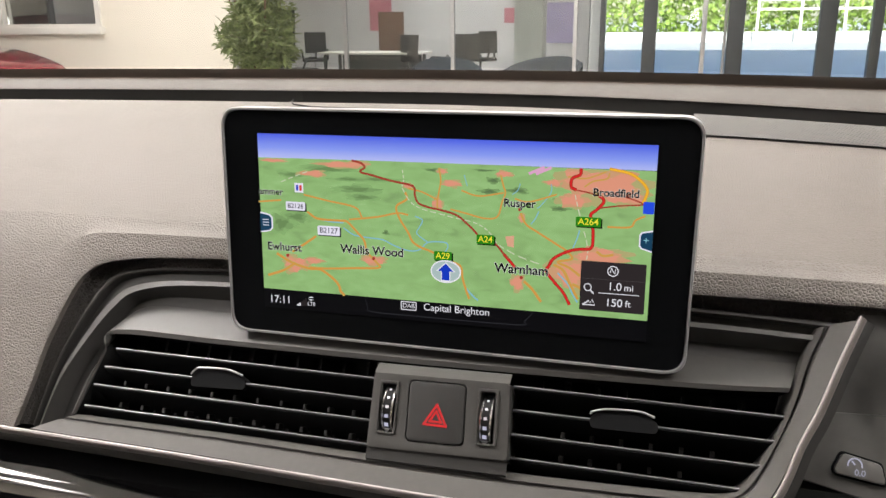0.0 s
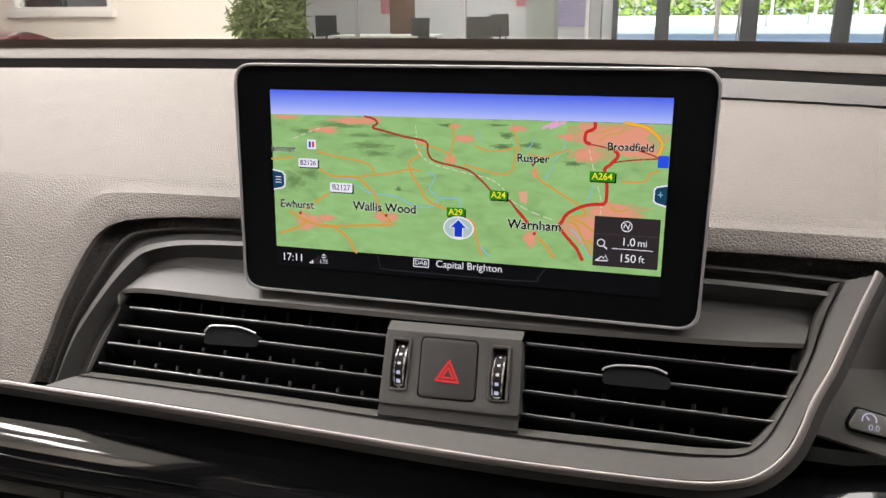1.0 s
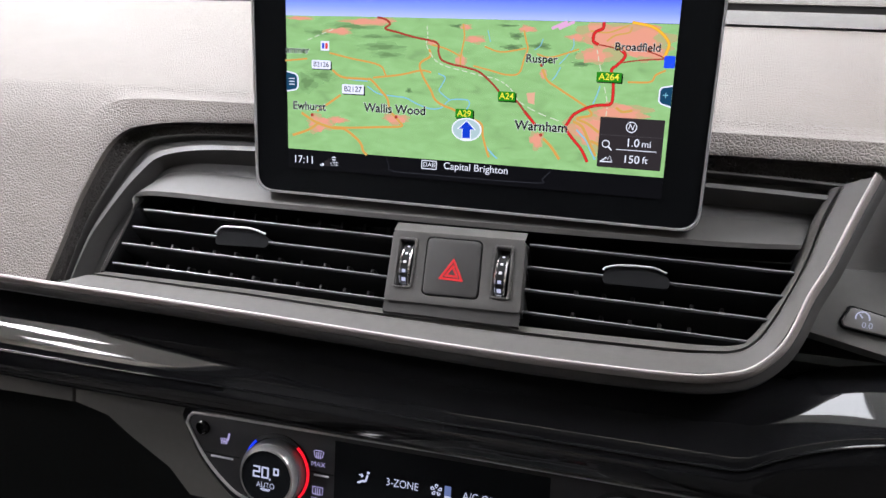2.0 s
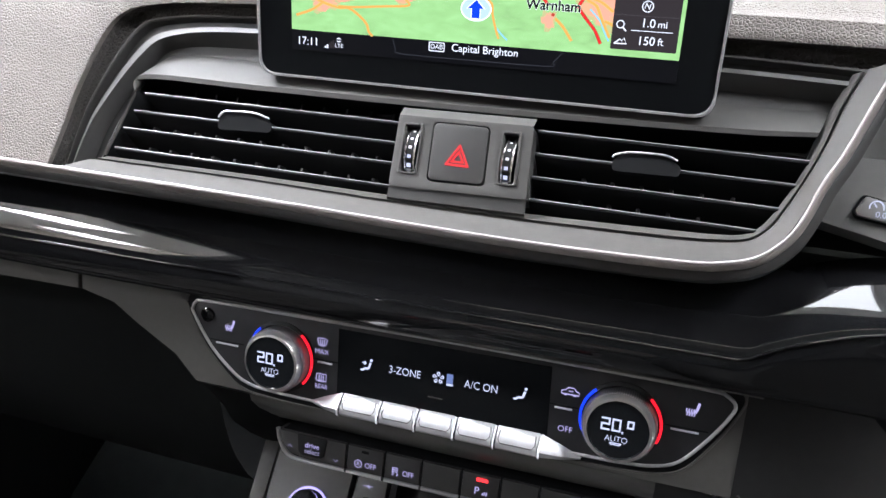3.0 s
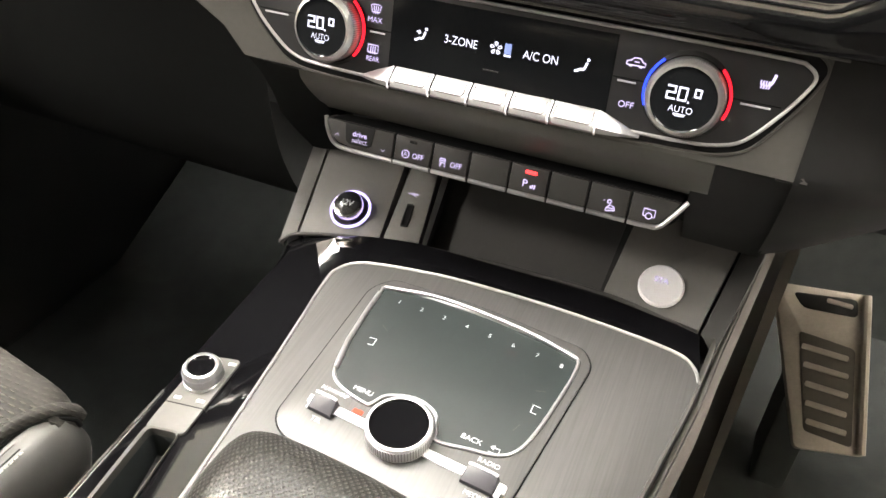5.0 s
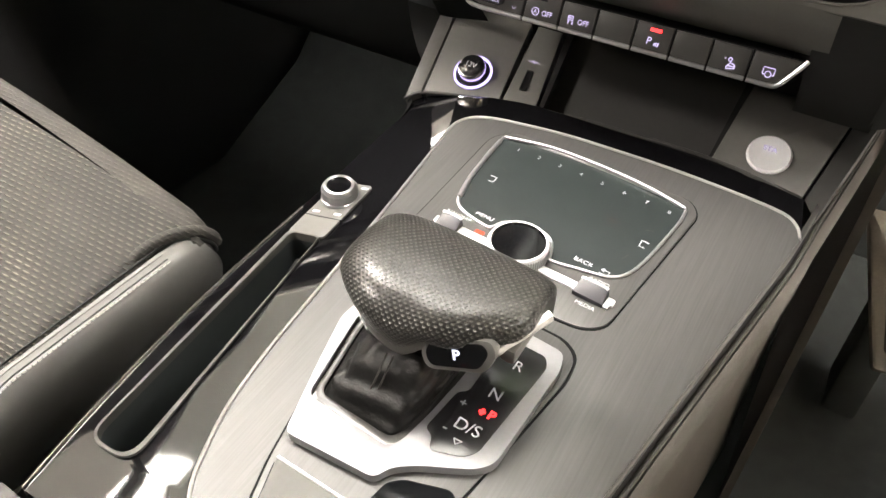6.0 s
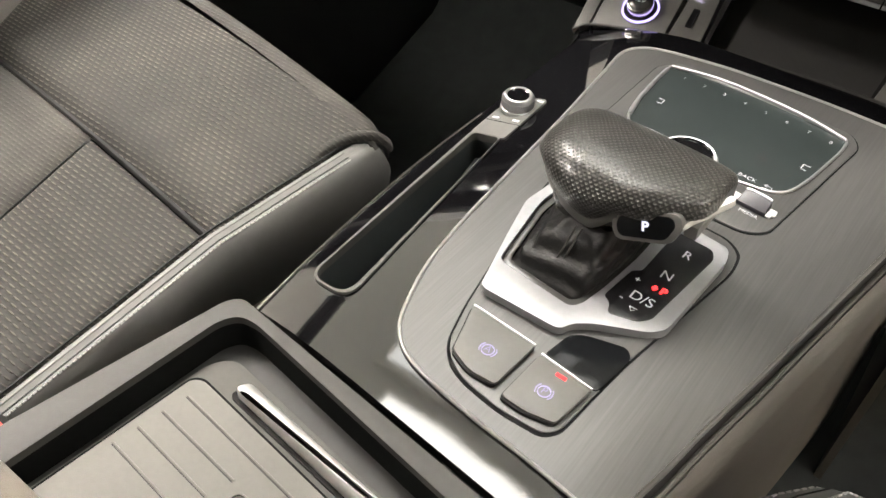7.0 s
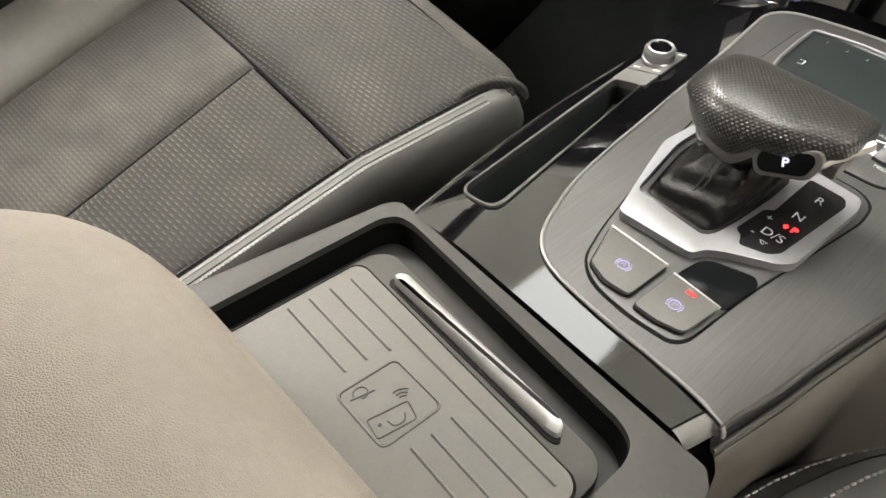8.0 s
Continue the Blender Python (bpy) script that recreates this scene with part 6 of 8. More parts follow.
    part("key_gap", box((x0 - 0.004, v + 0.0012, 0.001), (x1 + 0.004, v + 0.0017, 0.0018), CLIM), VENT_BLACK, clim)
part("sensor", lathe([(0.0042, 0.0012), (0.0042, 0.0026), (0.0034, 0.0030), (0.0030, 0.0018), (0.0, 0.0026)], CLIM @ pose(-0.1426, 0.0056, 0), 24), GLOSS_BLACK, clim)
part("slot", box((-0.0066, -0.0174, 0.001), (0.0014, -0.0168, 0.0022), CLIM), MID_PLASTIC, clim)
SEPS = [-0.0557, -0.0325, -0.0112, 0.0105, 0.0322, 0.0560]
KEYP = [(-0.0246, 0.0008), (-0.0250, 0.0024), (-0.0285, 0.0058), (-0.0314, 0.0084), (-0.0324, 0.0088), (-0.0346, 0.0086), (-0.0358, 0.0070), (-0.0362, 0.0010)]
for i, (x0, x1) in enumerate(zip(SEPS, SEPS[1:])):
    rows = [[(x, a, b - dip) for a, b in KEYP] for x, dip in ((x0 + 0.0007, 0.0010), (x0 + 0.0012, 0.0), (x1 - 0.0012, 0.0), (x1 - 0.0007, 0.0010))]
    key = part("rocker_key", loft(rows, CLIM), KEY_SILVER, clim, "silver rocker key")
    inset = [(x0 + 0.0026, -0.0262, 0.0038), (x0 + 0.0022, -0.0300, 0.0073), (x0 + 0.0036, -0.0316, 0.0087), (x1 - 0.0036, -0.0316, 0.0087), (x1 - 0.0022, -0.0300, 0.0073), (x1 - 0.0026, -0.0262, 0.0038)]
    part("key_crease", tube(inset, 0.0003, CLIM, 5), STACK_PLASTIC, key)
for x in SEPS:
    part("key_ridge", tube([(x, a, b + 0.0007) for a, b in KEYP[1:7]], 0.0006, CLIM, 6), BRIGHT_SATIN, clim)
for xa, xb in ((-0.0557, -0.0745), (0.0560, 0.0768)):
    xm = (xa + xb) / 2
    part("key_end", loft([[(xa, -0.0248, 0.002), (xa, -0.0285, 0.0062), (xa, -0.0322, 0.0090), (xa, -0.0352, 0.0080), (xa, -0.0362, 0.002)], [(xm, -0.0285, 0.002), (xm, -0.0305, 0.0050), (xm, -0.0330, 0.0066), (xm, -0.0350, 0.0058), (xm, -0.0356, 0.002)], [(xb, -0.0330, 0.0018), (xb, -0.0333, 0.0024), (xb, -0.0336, 0.0026), (xb, -0.0340, 0.0024), (xb, -0.0344, 0.0018)]], CLIM), KEY_SILVER, clim, "tapered silver end piece")


def figure(segments, x, y, w, h, t):
    """A squared figure of bars in a field w by h; segments: top, upper right, middle, lower left, bottom, upper left, lower right."""
    y1, y2, y3 = y + h, y + h / 2, y
    bars = {"a": (x, y1 - t, x + w, y1), "g": (x, y2 - t / 2, x + w, y2 + t / 2), "d": (x, y3, x + w, y3 + t), "b": (x + w - t, y2 + t / 2, x + w, y1 - t), "c": (x + w - t, y3 + t, x + w, y2 - t / 2),
            "e": (x, y3 + t, x + t, y2 - t / 2), "f": (x, y2 + t / 2, x + t, y1 - t), "B": (x + w - t, y3 + t, x + w, y1 - t), "E": (x, y3 + t, x + t, y1 - t)}
    return [bars[k] for k in segments]


def dial(x, y, blue, red):
    dm, H = CLIM @ pose(x, y, 0), 0.0140
    d = part("dial", lathe([(0.0178, 0.0012), (0.0178, 0.0040), (0.0174, 0.0100), (0.0169, 0.0124), (0.0160, H), (0.0149, H + 0.0002)], dm, 90), SILVER, clim, "knurled silver temperature dial with black face")
    knurl = join(*[box((0.0172, -0.00025, 0.0022), (0.01815, 0.00025, 0.0104), dm @ pose(0, 0, 0, 0, 0, 3.6 * k)) for k in range(100)])
    part("knurling", knurl, SATIN, d)
    part("dial_face", lathe([(0.0150, H + 0.0002), (0.0143, H - 0.0005), (0.0, H - 0.0005)], dm, 48), SCREEN_BLACK, d)
    part("skirt", lathe([(0.0206, 0.0012), (0.0206, 0.0022), (0.0186, 0.0030), (0.0178, 0.0012)], dm, 60), DARK_PLASTIC, d)
    bars = figure("abged", -0.0082, -0.0008, 0.0043, 0.0064, 0.0008) + figure("aBdE", -0.0030, -0.0008, 0.0043, 0.0064, 0.0008) + figure("aBdE", 0.0041, 0.0018, 0.0033, 0.0040, 0.0008) + [(0.0018, -0.0014, 0.0026, -0.0004)]
    for b in bars:
        part("figure_bar", slab(fillet(rect(*b), 0.0002, 2), H - 0.0006, H - 0.0002, dm), ICON_WHITE, d, smooth=0)
    lettering("AUTO", 0.0043, -0.0003, -0.0047, H - 0.0002, dm, ICON_WHITE, d, squeeze=0.92, bold=-0.00004)
    part("auto_bar", slab(fillet([(-0.0034, -0.0066), (0.0026, -0.0066), (0.0019, -0.0078), (-0.0027, -0.0078)], 0.0003, 3), H - 0.0006, H - 0.0002, dm, [fillet([(-0.0029, -0.0070), (0.0021, -0.0070), (0.0017, -0.0074), (-0.0025, -0.0074)], 0.0001, 2)]), ICON_WHITE, d, smooth=0)
    for a0, a1, mt in ((blue[0], blue[1], ARC_BLUE), (red[0], red[1], ARC_RED)):
        part("light_arc", lathe([(0.0203, 0.0027), (0.0200, 0.0032), (0.0190, 0.0035)], dm, 24, (radians(a0), radians(a1))), mt, d)


dial(-0.0946, -0.0110, (130, 160), (-42, 50))
dial(0.0936, -0.0098, (132, 204), (-22, 48))

# ---------------------------------------------------------------- row of switches
bank = thing("switch_bank", (0, 0.25, 0.85), "row of dark switches with silver lower edges", "switch panel")
part("housing", slab(fillet([(-0.1100, 0.0085), (0.1075, 0.0088), (0.1050, -0.002), (0.0950, -0.0098), (-0.0950, -0.0098), (-0.1060, -0.002)], 0.006), -0.02, -0.0012, BANK), VENT_BLACK, bank)
CUT = [-0.1096, -0.0622, -0.0378, -0.0145, 0.0098, 0.0330, 0.0555, 0.0782, 0.1068]
SWITCHES = []
for i, (a, b) in enumerate(zip(CUT, CUT[1:])):
    a, b = a + 0.0007, b - 0.0007
    lo = -0.0072
    if i == 0:
        o = [(a, 0.0082), (b, 0.0082), (b, lo), (a + 0.021, lo), (a + 0.009, -0.0050), (a + 0.003, 0.0)]
    elif i == len(CUT) - 2:
        o = [(a, 0.0082), (b - 0.002, 0.0082), (b - 0.006, 0.0005), (b - 0.0115, -0.0062), (b - 0.016, lo), (a, lo)]
    else:
        o = [(a, 0.0082), (b, 0.0082), (b, lo), (a, lo)]
    k = part("switch", slab(o, -0.012, 0.0012, BANK, bevel=0.0006), MID_PLASTIC, bank)
    SWITCHES.append(k)
    if i == 0:
        edge = curve([(a - 0.0002, 0.0090, 0.0006), (a + 0.0015, 0.002, 0.0006), (a + 0.0065, -0.0058, 0.0006), (a + 0.016, -0.0083, 0.0006), (b, -0.0084, 0.0006)], 5)
    elif i == len(CUT) - 2:
        edge = curve([(a, -0.0084, 0.0006), (b - 0.017, -0.0083, 0.0006), (b - 0.0105, -0.0072, 0.0006), (b - 0.0045, 0.0005, 0.0006), (b + 0.001, 0.0092, 0.0006)], 5)
    else:
        edge = [(a, -0.0084, 0.0006), (b, -0.0084, 0.0006)]
    part("silver_edge", tube(edge, 0.0014, BANK, 8), SATIN, k, "satin silver lower edge")
    if i:
        part("divider", box((a - 0.0012, -0.0060, -0.004), (a - 0.0002, 0.0084, 0.0004), BANK), VENT_BLACK, bank)
T = 0.0015
part("mode_key", slab(fillet([(-0.0952, 0.0080), (-0.0752, 0.0080), (-0.0765, -0.0030), (-0.0790, -0.0046), (-0.0915, -0.0046), (-0.0938, -0.0030)], 0.001, 3), 0.0, 0.0017, BANK, bevel=0.0003), DARK_PLASTIC, SWITCHES[0])
lettering("drive", 0.0048, -0.0848, 0.0022, 0.0019, BANK, ICON, SWITCHES[0])
lettering("select", 0.0044, -0.0846, -0.0016, 0.0019, BANK, ICON_DIM, SWITCHES[0])
strokes("up_mark", ([(-1, -0.5), (0, 0.6), (1, -0.5)],), 0.0005, -0.1000, -0.0006, 0.0014, T, BANK, ICON_DIM, SWITCHES[0])
strokes("down_mark", ([(-1, 0.5), (0, -0.6), (1, 0.5)],), 0.0005, -0.0688, -0.0034, 0.0014, T, BANK, ICON_DIM, SWITCHES[0])
lettering("OFF", 0.0046, -0.0462, -0.0024, T, BANK, ICON, SWITCHES[1], squeeze=0.9)
part("ring_symbol", slab(circle(-0.0542, -0.0022, 0.0025, 20), 0.001, T, BANK, [circle(-0.0542, -0.0022, 0.0021, 20)]), ICON, SWITCHES[1], smooth=0)
lettering("A", 0.0036, -0.0542, -0.0022, T, BANK, ICON, SWITCHES[1])
part("dark_lens", slab(fillet(rect(-0.0525, 0.0048, -0.0478, 0.0064), 0.0005, 3), 0.001, 0.0014, BANK), VENT_BLACK, SWITCHES[1], smooth=0)
lettering("OFF", 0.0046, -0.0222, -0.0020, T, BANK, ICON, SWITCHES[2], squeeze=0.9)
strokes("skid_symbol", ([(-0.8, 1.2), (0.8, 1.2), (0.8, 0.0), (-0.8, 0.0), (-0.8, 1.2)], [(-0.6, 0.6), (0.6, 0.6)], [(-0.8, -0.3), (-0.3, -0.6), (-0.8, -0.9), (-0.4, -1.2)], [(0.6, -0.3), (1.1, -0.6), (0.6, -0.9), (1.0, -1.2)]), 0.0006, -0.0306, -0.0018, 0.0020, T, BANK, ICON, SWITCHES[2])
lettering("P", 0.0062, 0.0196, -0.0018, T, BANK, ICON, SWITCHES[4])
strokes("sensor_waves", ([(-0.6, -0.8), (-0.5, 0.0)], [(-0.1, -0.8), (0.0, 0.3)], [(0.5, -0.9), (0.6, 0.4)]), 0.0007, 0.0243, -0.0022, 0.0020, T, BANK, ICON, SWITCHES[4])
part("led", box((0.0188, 0.0040, 0.0008), (0.0256, 0.0060, 0.0018), BANK, 0.0003), LED_RED, SWITCHES[4], "glowing red indicator")
strokes("hill_symbol", ([(-0.4, 0.9), (0.0, 1.2), (0.4, 0.9), (0.2, 0.4), (-0.3, 0.4), (-0.4, 0.9)], [(-1.3, 0.7), (-1.0, 0.9)], [(-0.5, -0.9), (0.2, 0.1), (1.2, -0.2), (1.4, -0.9), (-0.5, -1.3), (-0.5, -0.9)], [(-0.2, -0.6), (1.2, -0.6)]), 0.0006, 0.0676, -0.0020, 0.0026, T, BANK, ICON, SWITCHES[6])
strokes("screen_symbol", ([(-1.1, -0.6), (-1.1, 0.8), (1.1, 0.8), (1.1, -0.6), (0.6, -0.6)], [(-1.1, -0.6), (-0.6, -0.6)]), 0.0006, 0.0893, -0.0012, 0.0028, T, BANK, ICON, SWITCHES[7])
part("ring_symbol", slab(circle(0.0893, -0.0026, 0.0019, 20), 0.001, T, BANK, [circle(0.0893, -0.0026, 0.0014, 20)]), ICON, SWITCHES[7], smooth=0)

# ---------------------------------------------------------------- storage nook, sockets, start button
nook = thing("storage_nook", (0, 0.3, 0.76), "dark storage nook under the switches", "storage tray")
part("floor", slab([(-0.046, 0.0205), (0.0725, 0.0240), (0.085, 0.13), (-0.055, 0.13)], -0.016, -0.012, POD), MID_PLASTIC, nook)
part("back_wall", slab(rect(-0.15, 0.115, 0.15, 0.125), -0.06, 0.09, POD), DARK_PLASTIC, nook)
part("side_wall", slab([(-0.0455, 0.0200), (-0.0425, 0.0210), (-0.0500, 0.12), (-0.0560, 0.12)], -0.014, -0.0006, POD), DARK_PLASTIC, nook)
part("side_wall", slab([(0.0715, 0.0245), (0.0735, 0.0240), (0.0830, 0.12), (0.0770, 0.12)], -0.014, 0.0, POD), DARK_PLASTIC, nook)
part("roof", slab(rect(-0.105, 0.06, 0.098, 0.12), 0.045, 0.05, POD), DARK_PLASTIC, nook)
pod = thing("socket_panel", POD @ Vector((-0.1, 0.03, 0)), "grey panel with a lit 12 volt socket", "socket panel")
part("panel", slab(fillet([(-0.1285, 0.0058), (-0.0740, 0.0175), (-0.0800, 0.085), (-0.1380, 0.085)], 0.001), -0.02, 0.0008, POD, bevel=0.0012), GREY_PLASTIC, pod)
part("flank", slab([(-0.1395, -0.004), (-0.1302, 0.0055), (-0.1398, 0.085), (-0.1500, 0.075)], -0.02, 0.0006, POD, bevel=0.0012), GREY_PLASTIC, pod)
part("gap", slab([(-0.1306, 0.004), (-0.1280, 0.004), (-0.1378, 0.085), (-0.1402, 0.085)], -0.02, -0.002, POD), VENT_BLACK, pod)
sm = POD @ pose(-0.1012, 0.0312, 0.0008)
sk = part("socket_well", lathe([(0.0140, 0.0), (0.0142, 0.0012), (0.0128, 0.0012), (0.0118, 0.0002), (0.0, 0.0002)], sm, 40), DARK_PLASTIC, pod)
part("light_ring", lathe([(0.0142, 0.0008), (0.0140, 0.0022), (0.0127, 0.0022), (0.0125, 0.0008)], sm, 48), RING_LIGHT, sk, "glowing violet ring")
cap = part("socket_cap", lathe([(0.0098, 0.0), (0.0100, 0.0070), (0.0096, 0.0086), (0.0086, 0.0090)], sm, 40), CHROME, sk, "silver rimmed black cap")
part("cap_face", lathe([(0.0087, 0.0090), (0.0068, 0.0097), (0.0034, 0.0101), (0.0, 0.0102)], sm, 32), PLATE_GLOSS, cap)
lettering("12V", 0.0056, 0, 0, 0.0104, sm, BAR_WHITE, cap)
usb = thing("usb_panel", POD @ Vector((-0.062, 0.035, 0)), "grey post with a charging port", "socket panel")
part("panel", slab(fillet([(-0.0722, 0.0180), (-0.0476, 0.0212), (-0.0560, 0.085), (-0.0750, 0.085)], 0.0015), -0.02, -0.0004, POD, bevel=0.0012), GREY_PLASTIC, usb)
part("gap", slab([(-0.0740, 0.0175), (-0.0722, 0.0180), (-0.0750, 0.085), (-0.0800, 0.085)], -0.025, -0.010, POD), VENT_BLACK, usb)
part("port", slab(fillet([(-0.0648, 0.0300), (-0.0596, 0.0305), (-0.0612, 0.0475), (-0.0660, 0.0470)], 0.001), -0.003, 0.0006, POD, [fillet([(-0.0640, 0.0312), (-0.0604, 0.0316), (-0.0620, 0.0464), (-0.0652, 0.0460)], 0.0008)], 0.0002), DARK_PLASTIC, usb, "black framed charging port")
part("port_inside", slab([(-0.0640, 0.0312), (-0.0604, 0.0316), (-0.0620, 0.0464), (-0.0652, 0.0460)], -0.003, -0.0002, POD), VENT_BLACK, usb)
strokes("cable_symbol", ([(-1.8, 0), (1.6, 0.3)], [(-0.6, 0), (0.2, 0.8)], [(0.0, 0.1), (0.8, -0.6)]), 0.0006, -0.0648, 0.0545, 0.0022, 0.0001, POD, ICON_DIM, usb)
stp = thing("start_button_panel", POD @ Vector((0.104, 0.04, 0)), "grey panel with round silver start button", "switch panel")
part("panel", slab(fillet([(0.0735, 0.0245), (0.1318, 0.0175), (0.1440, 0.085), (0.0800, 0.085)], 0.0015), -0.02, 0.0008, POD, bevel=0.0012), GREY_PLASTIC, stp)
part("gap", slab([(0.1318, 0.0160), (0.1335, 0.0160), (0.1460, 0.085), (0.1440, 0.085)], -0.02, -0.002, POD), VENT_BLACK, stp)
part("flank", slab([(0.1335, 0.0160), (0.1430, 0.004), (0.1580, 0.08), (0.1460, 0.085)], -0.02, 0.0004, POD, bevel=0.001), MID_PLASTIC, stp)
bm_ = POD @ pose(0.1048, 0.0378, 0.0008)
sb = part("start_button", lathe([(0.0136, 0.0), (0.0136, 0.0016), (0.0124, 0.0028), (0.0108, 0.0026), (0.0, 0.0022)], bm_, 48), BRIGHT_SATIN, stp, "round satin silver button")
lettering("STA", 0.0050, -0.0006, 0.0030, 0.0029, bm_, ICON_DIM, sb, bold=0.0001)

# ---------------------------------------------------------------- console deck
EDGE = [(-0.130, 0.0800), (-0.098, 0.0853), (-0.085, 0.0880), (-0.061, 0.0925), (-0.038, 0.0956), (-0.013, 0.0999), (0.015, 0.1050), (0.056, 0.1114), (0.106, 0.1198), (0.156, 0.1284), (0.213, 0.1377), (0.235, 0.1400), (0.262, 0.1425), (0.33, 0.151), (0.42, 0.162)]


def edge_u(v):
    """The driver-side border of the brushed deck."""
    for (a, ua), (b, ub) in zip(EDGE, EDGE[1:]):
        if v <= b:
            return ua + (ub - ua) * (v - a) / (b - a)
    return EDGE[-1][1]


def drop(u, v):
    """How far the deck falls away towards its sides."""
    s = max(0.0, -0.052 - u)
    r = max(0.0, u - (edge_u(v) - 0.016))
    return 2.4 * s * s + 14.0 * r * r * min(1.0, max(0.0, (v + 0.108) / 0.006))


def on_deck(bm, cut=False):
    """Lays a shape drawn on the flat onto the crowned deck."""
    if cut:
        for k in range(-6, 8):
            for co, no in (((k * 0.02, 0, 0), (1, 0, 0)), ((0, k * 0.04, 0), (0, 1, 0))):
                bmesh.ops.bisect_plane(bm, geom=[*bm.verts, *bm.edges, *bm.faces], plane_co=co, plane_no=no)
    for v in bm.verts:
        v.co.z -= drop(v.co.x, v.co.y)
    bm.transform(DECK)
    return bm


I4 = Matrix()
console = thing("centre_console", (0, 0.05, 0.3), "centre console with gloss black and dark brushed deck", "console")
TRAY = fillet([(-0.1028, -0.0785), (-0.0742, -0.0805), (-0.0938, 0.0780), (-0.1150, 0.0775)], [0.010, 0.012, 0.004, 0.004], 6)
NEAR = [(-0.1080, -0.110), (-0.1145, -0.0737), (-0.1195, -0.0379), (-0.1240, 0.0055), (-0.1262, 0.0501), (-0.1266, 0.1022), (-0.1290, 0.216)]   # passenger-side border of the deck
side = lambda a, b, n: [(edge_u(v), v) for v in span(a, b, n)]
BASE = [NEAR[0], (0.0715, -0.1222), (0.0768, -0.1022), *side(-0.0985, 0.2249, 12), (0.1326, 0.2565), (0.0729, 0.2645), (-0.0452, 0.2605), (-0.1292, 0.2475), (-0.1350, 0.242), *NEAR[:0:-1]]
part("gloss_deck", on_deck(slab(BASE, -0.006, 0, I4, [TRAY]), True), GLOSS_BLACK, console, "gloss black deck surround")
SILV = [(0.0852, -0.1035), (0.0670, -0.1010), (0.0427, -0.0985), (0.0162, -0.0968), (-0.0100, -0.0935), (-0.0260, -0.0895), (-0.0368, -0.0830), (-0.0445, -0.0735), (-0.0511, -0.0580), (-0.0582, -0.0344), (-0.0635, 0.0000), (-0.0672, 0.0398), (-0.0735, 0.1100), (-0.0800, 0.1700), (-0.0842, 0.2040), (-0.0832, 0.2170), (-0.0745, 0.2262), (-0.0550, 0.2315), (-0.0161, 0.2378), (0.0250, 0.2398), (0.0595, 0.2400), (0.1000, 0.2378), (0.1250, 0.2345), (0.1350, 0.2290), (0.1388, 0.2215)]
sil = curve(SILV, 4)
lid = [*sil, *side(0.205, -0.095, 12)]
part("decor_lid", on_deck(slab(lid, -0.002, 0.0012, I4), True), DECOR, console, "dark brushed metal-look decor")
part("silver_line", on_deck(tube([(p[0], p[1], 0.0012) for p in sil], 0.0011, I4, 8)), LINE_SILVER, console, "thin silver edge line")
part("tray_rim", on_deck(slab([(p[0] + (p[0] + 0.094) * 0.06, p[1] * 1.01) for p in TRAY], -0.004, 0.0016, I4, [[(p[0] + (p[0] + 0.094) * -0.08, p[1] * 0.99) for p in TRAY]], 0.0008)), STACK_PLASTIC, console)
tray = part("tray_well", on_deck(loft([[(p[0], p[1], 0) for p in TRAY], [(p[0] * 0.99, p[1] * 0.985, -0.03) for p in TRAY], [(-0.094 + (p[0] + 0.094) * 0.75, p[1] * 0.96, -0.034) for p in TRAY]], closed=True)), TRAY_TEAL, console, "deep narrow black tray")
part("tray_floor", on_deck(slab(TRAY, -0.037, -0.033, I4)), TRAY_TEAL, tray)
part("tray_step", on_deck(slab([(-0.0990, 0.035), (-0.0860, 0.036), (-0.0905, 0.0735), (-0.1080, 0.0722)], -0.036, -0.014, I4, bevel=0.002)), DARK_PLASTIC, tray)
part("tray_ridge", on_deck(tube([(-0.0775, -0.070, -0.005), (-0.0925, 0.060, -0.005)], 0.0011, I4, 6)), GREY_PLASTIC, tray)
re = [(edge_u(v), v) for v in span(-0.107, 0.42, 60)]


def along_edge(steps):
    bm = loft([[(p[0] + dx, p[1], dw) for p in re] for dx, dw in steps])
    bm.transform(DECK)
    return bm


def edge_bead(dx, dw, r):
    bm = tube([(p[0] + dx, p[1], dw) for p in re], r, I4, 8)
    bm.transform(DECK)
    return bm


part("decor_edge", along_edge(((-0.0016, -0.0020), (0.0, -0.0030), (0.0010, -0.0044), (0.0013, -0.0066), (0.0013, -0.0085))), DECOR, console)
part("edge_side", along_edge(((0.0010, -0.0084), (0.0004, -0.0092), (0.0010, -0.0130), (0.0022, -0.0165))), DARK_PLASTIC, console, "dark side under the decor edge")
part("pad_ridge", edge_bead(0.0034, -0.0168, 0.0014), STACK_PLASTIC, console, "raised grey seam ridge")
part("pad_line", edge_bead(0.0052, -0.0200, 0.0006), STACK_PLASTIC, console)
part("knee_pad", along_edge(((0.0022, -0.0160), (0.0042, -0.0190), (0.0060, -0.0225), (0.0085, -0.030), (0.0095, -0.045), (0.0070, -0.07), (0.0, -0.14), (-0.004, -0.30), (0.0, -0.46))), KNEE_PLASTIC, console, "dark padded console flank")
ledge_ = [*NEAR, (-0.1400, 0.25), (-0.15, 0.30)]
lf = [[(p[0] + dx, p[1], dzz) for p in curve(ledge_, 5)] for dx, dzz in ((0.001, -0.0135), (-0.002, -0.0165), (-0.003, -0.022), (-0.004, -0.06), (-0.008, -0.2), (-0.012, -0.46))]
bmf = loft(lf)
bmf.transform(DECK)
# Flank colour is near black for the footwell's shade.
part("carpet_flank", bmf, SHADE_BLACK, console)
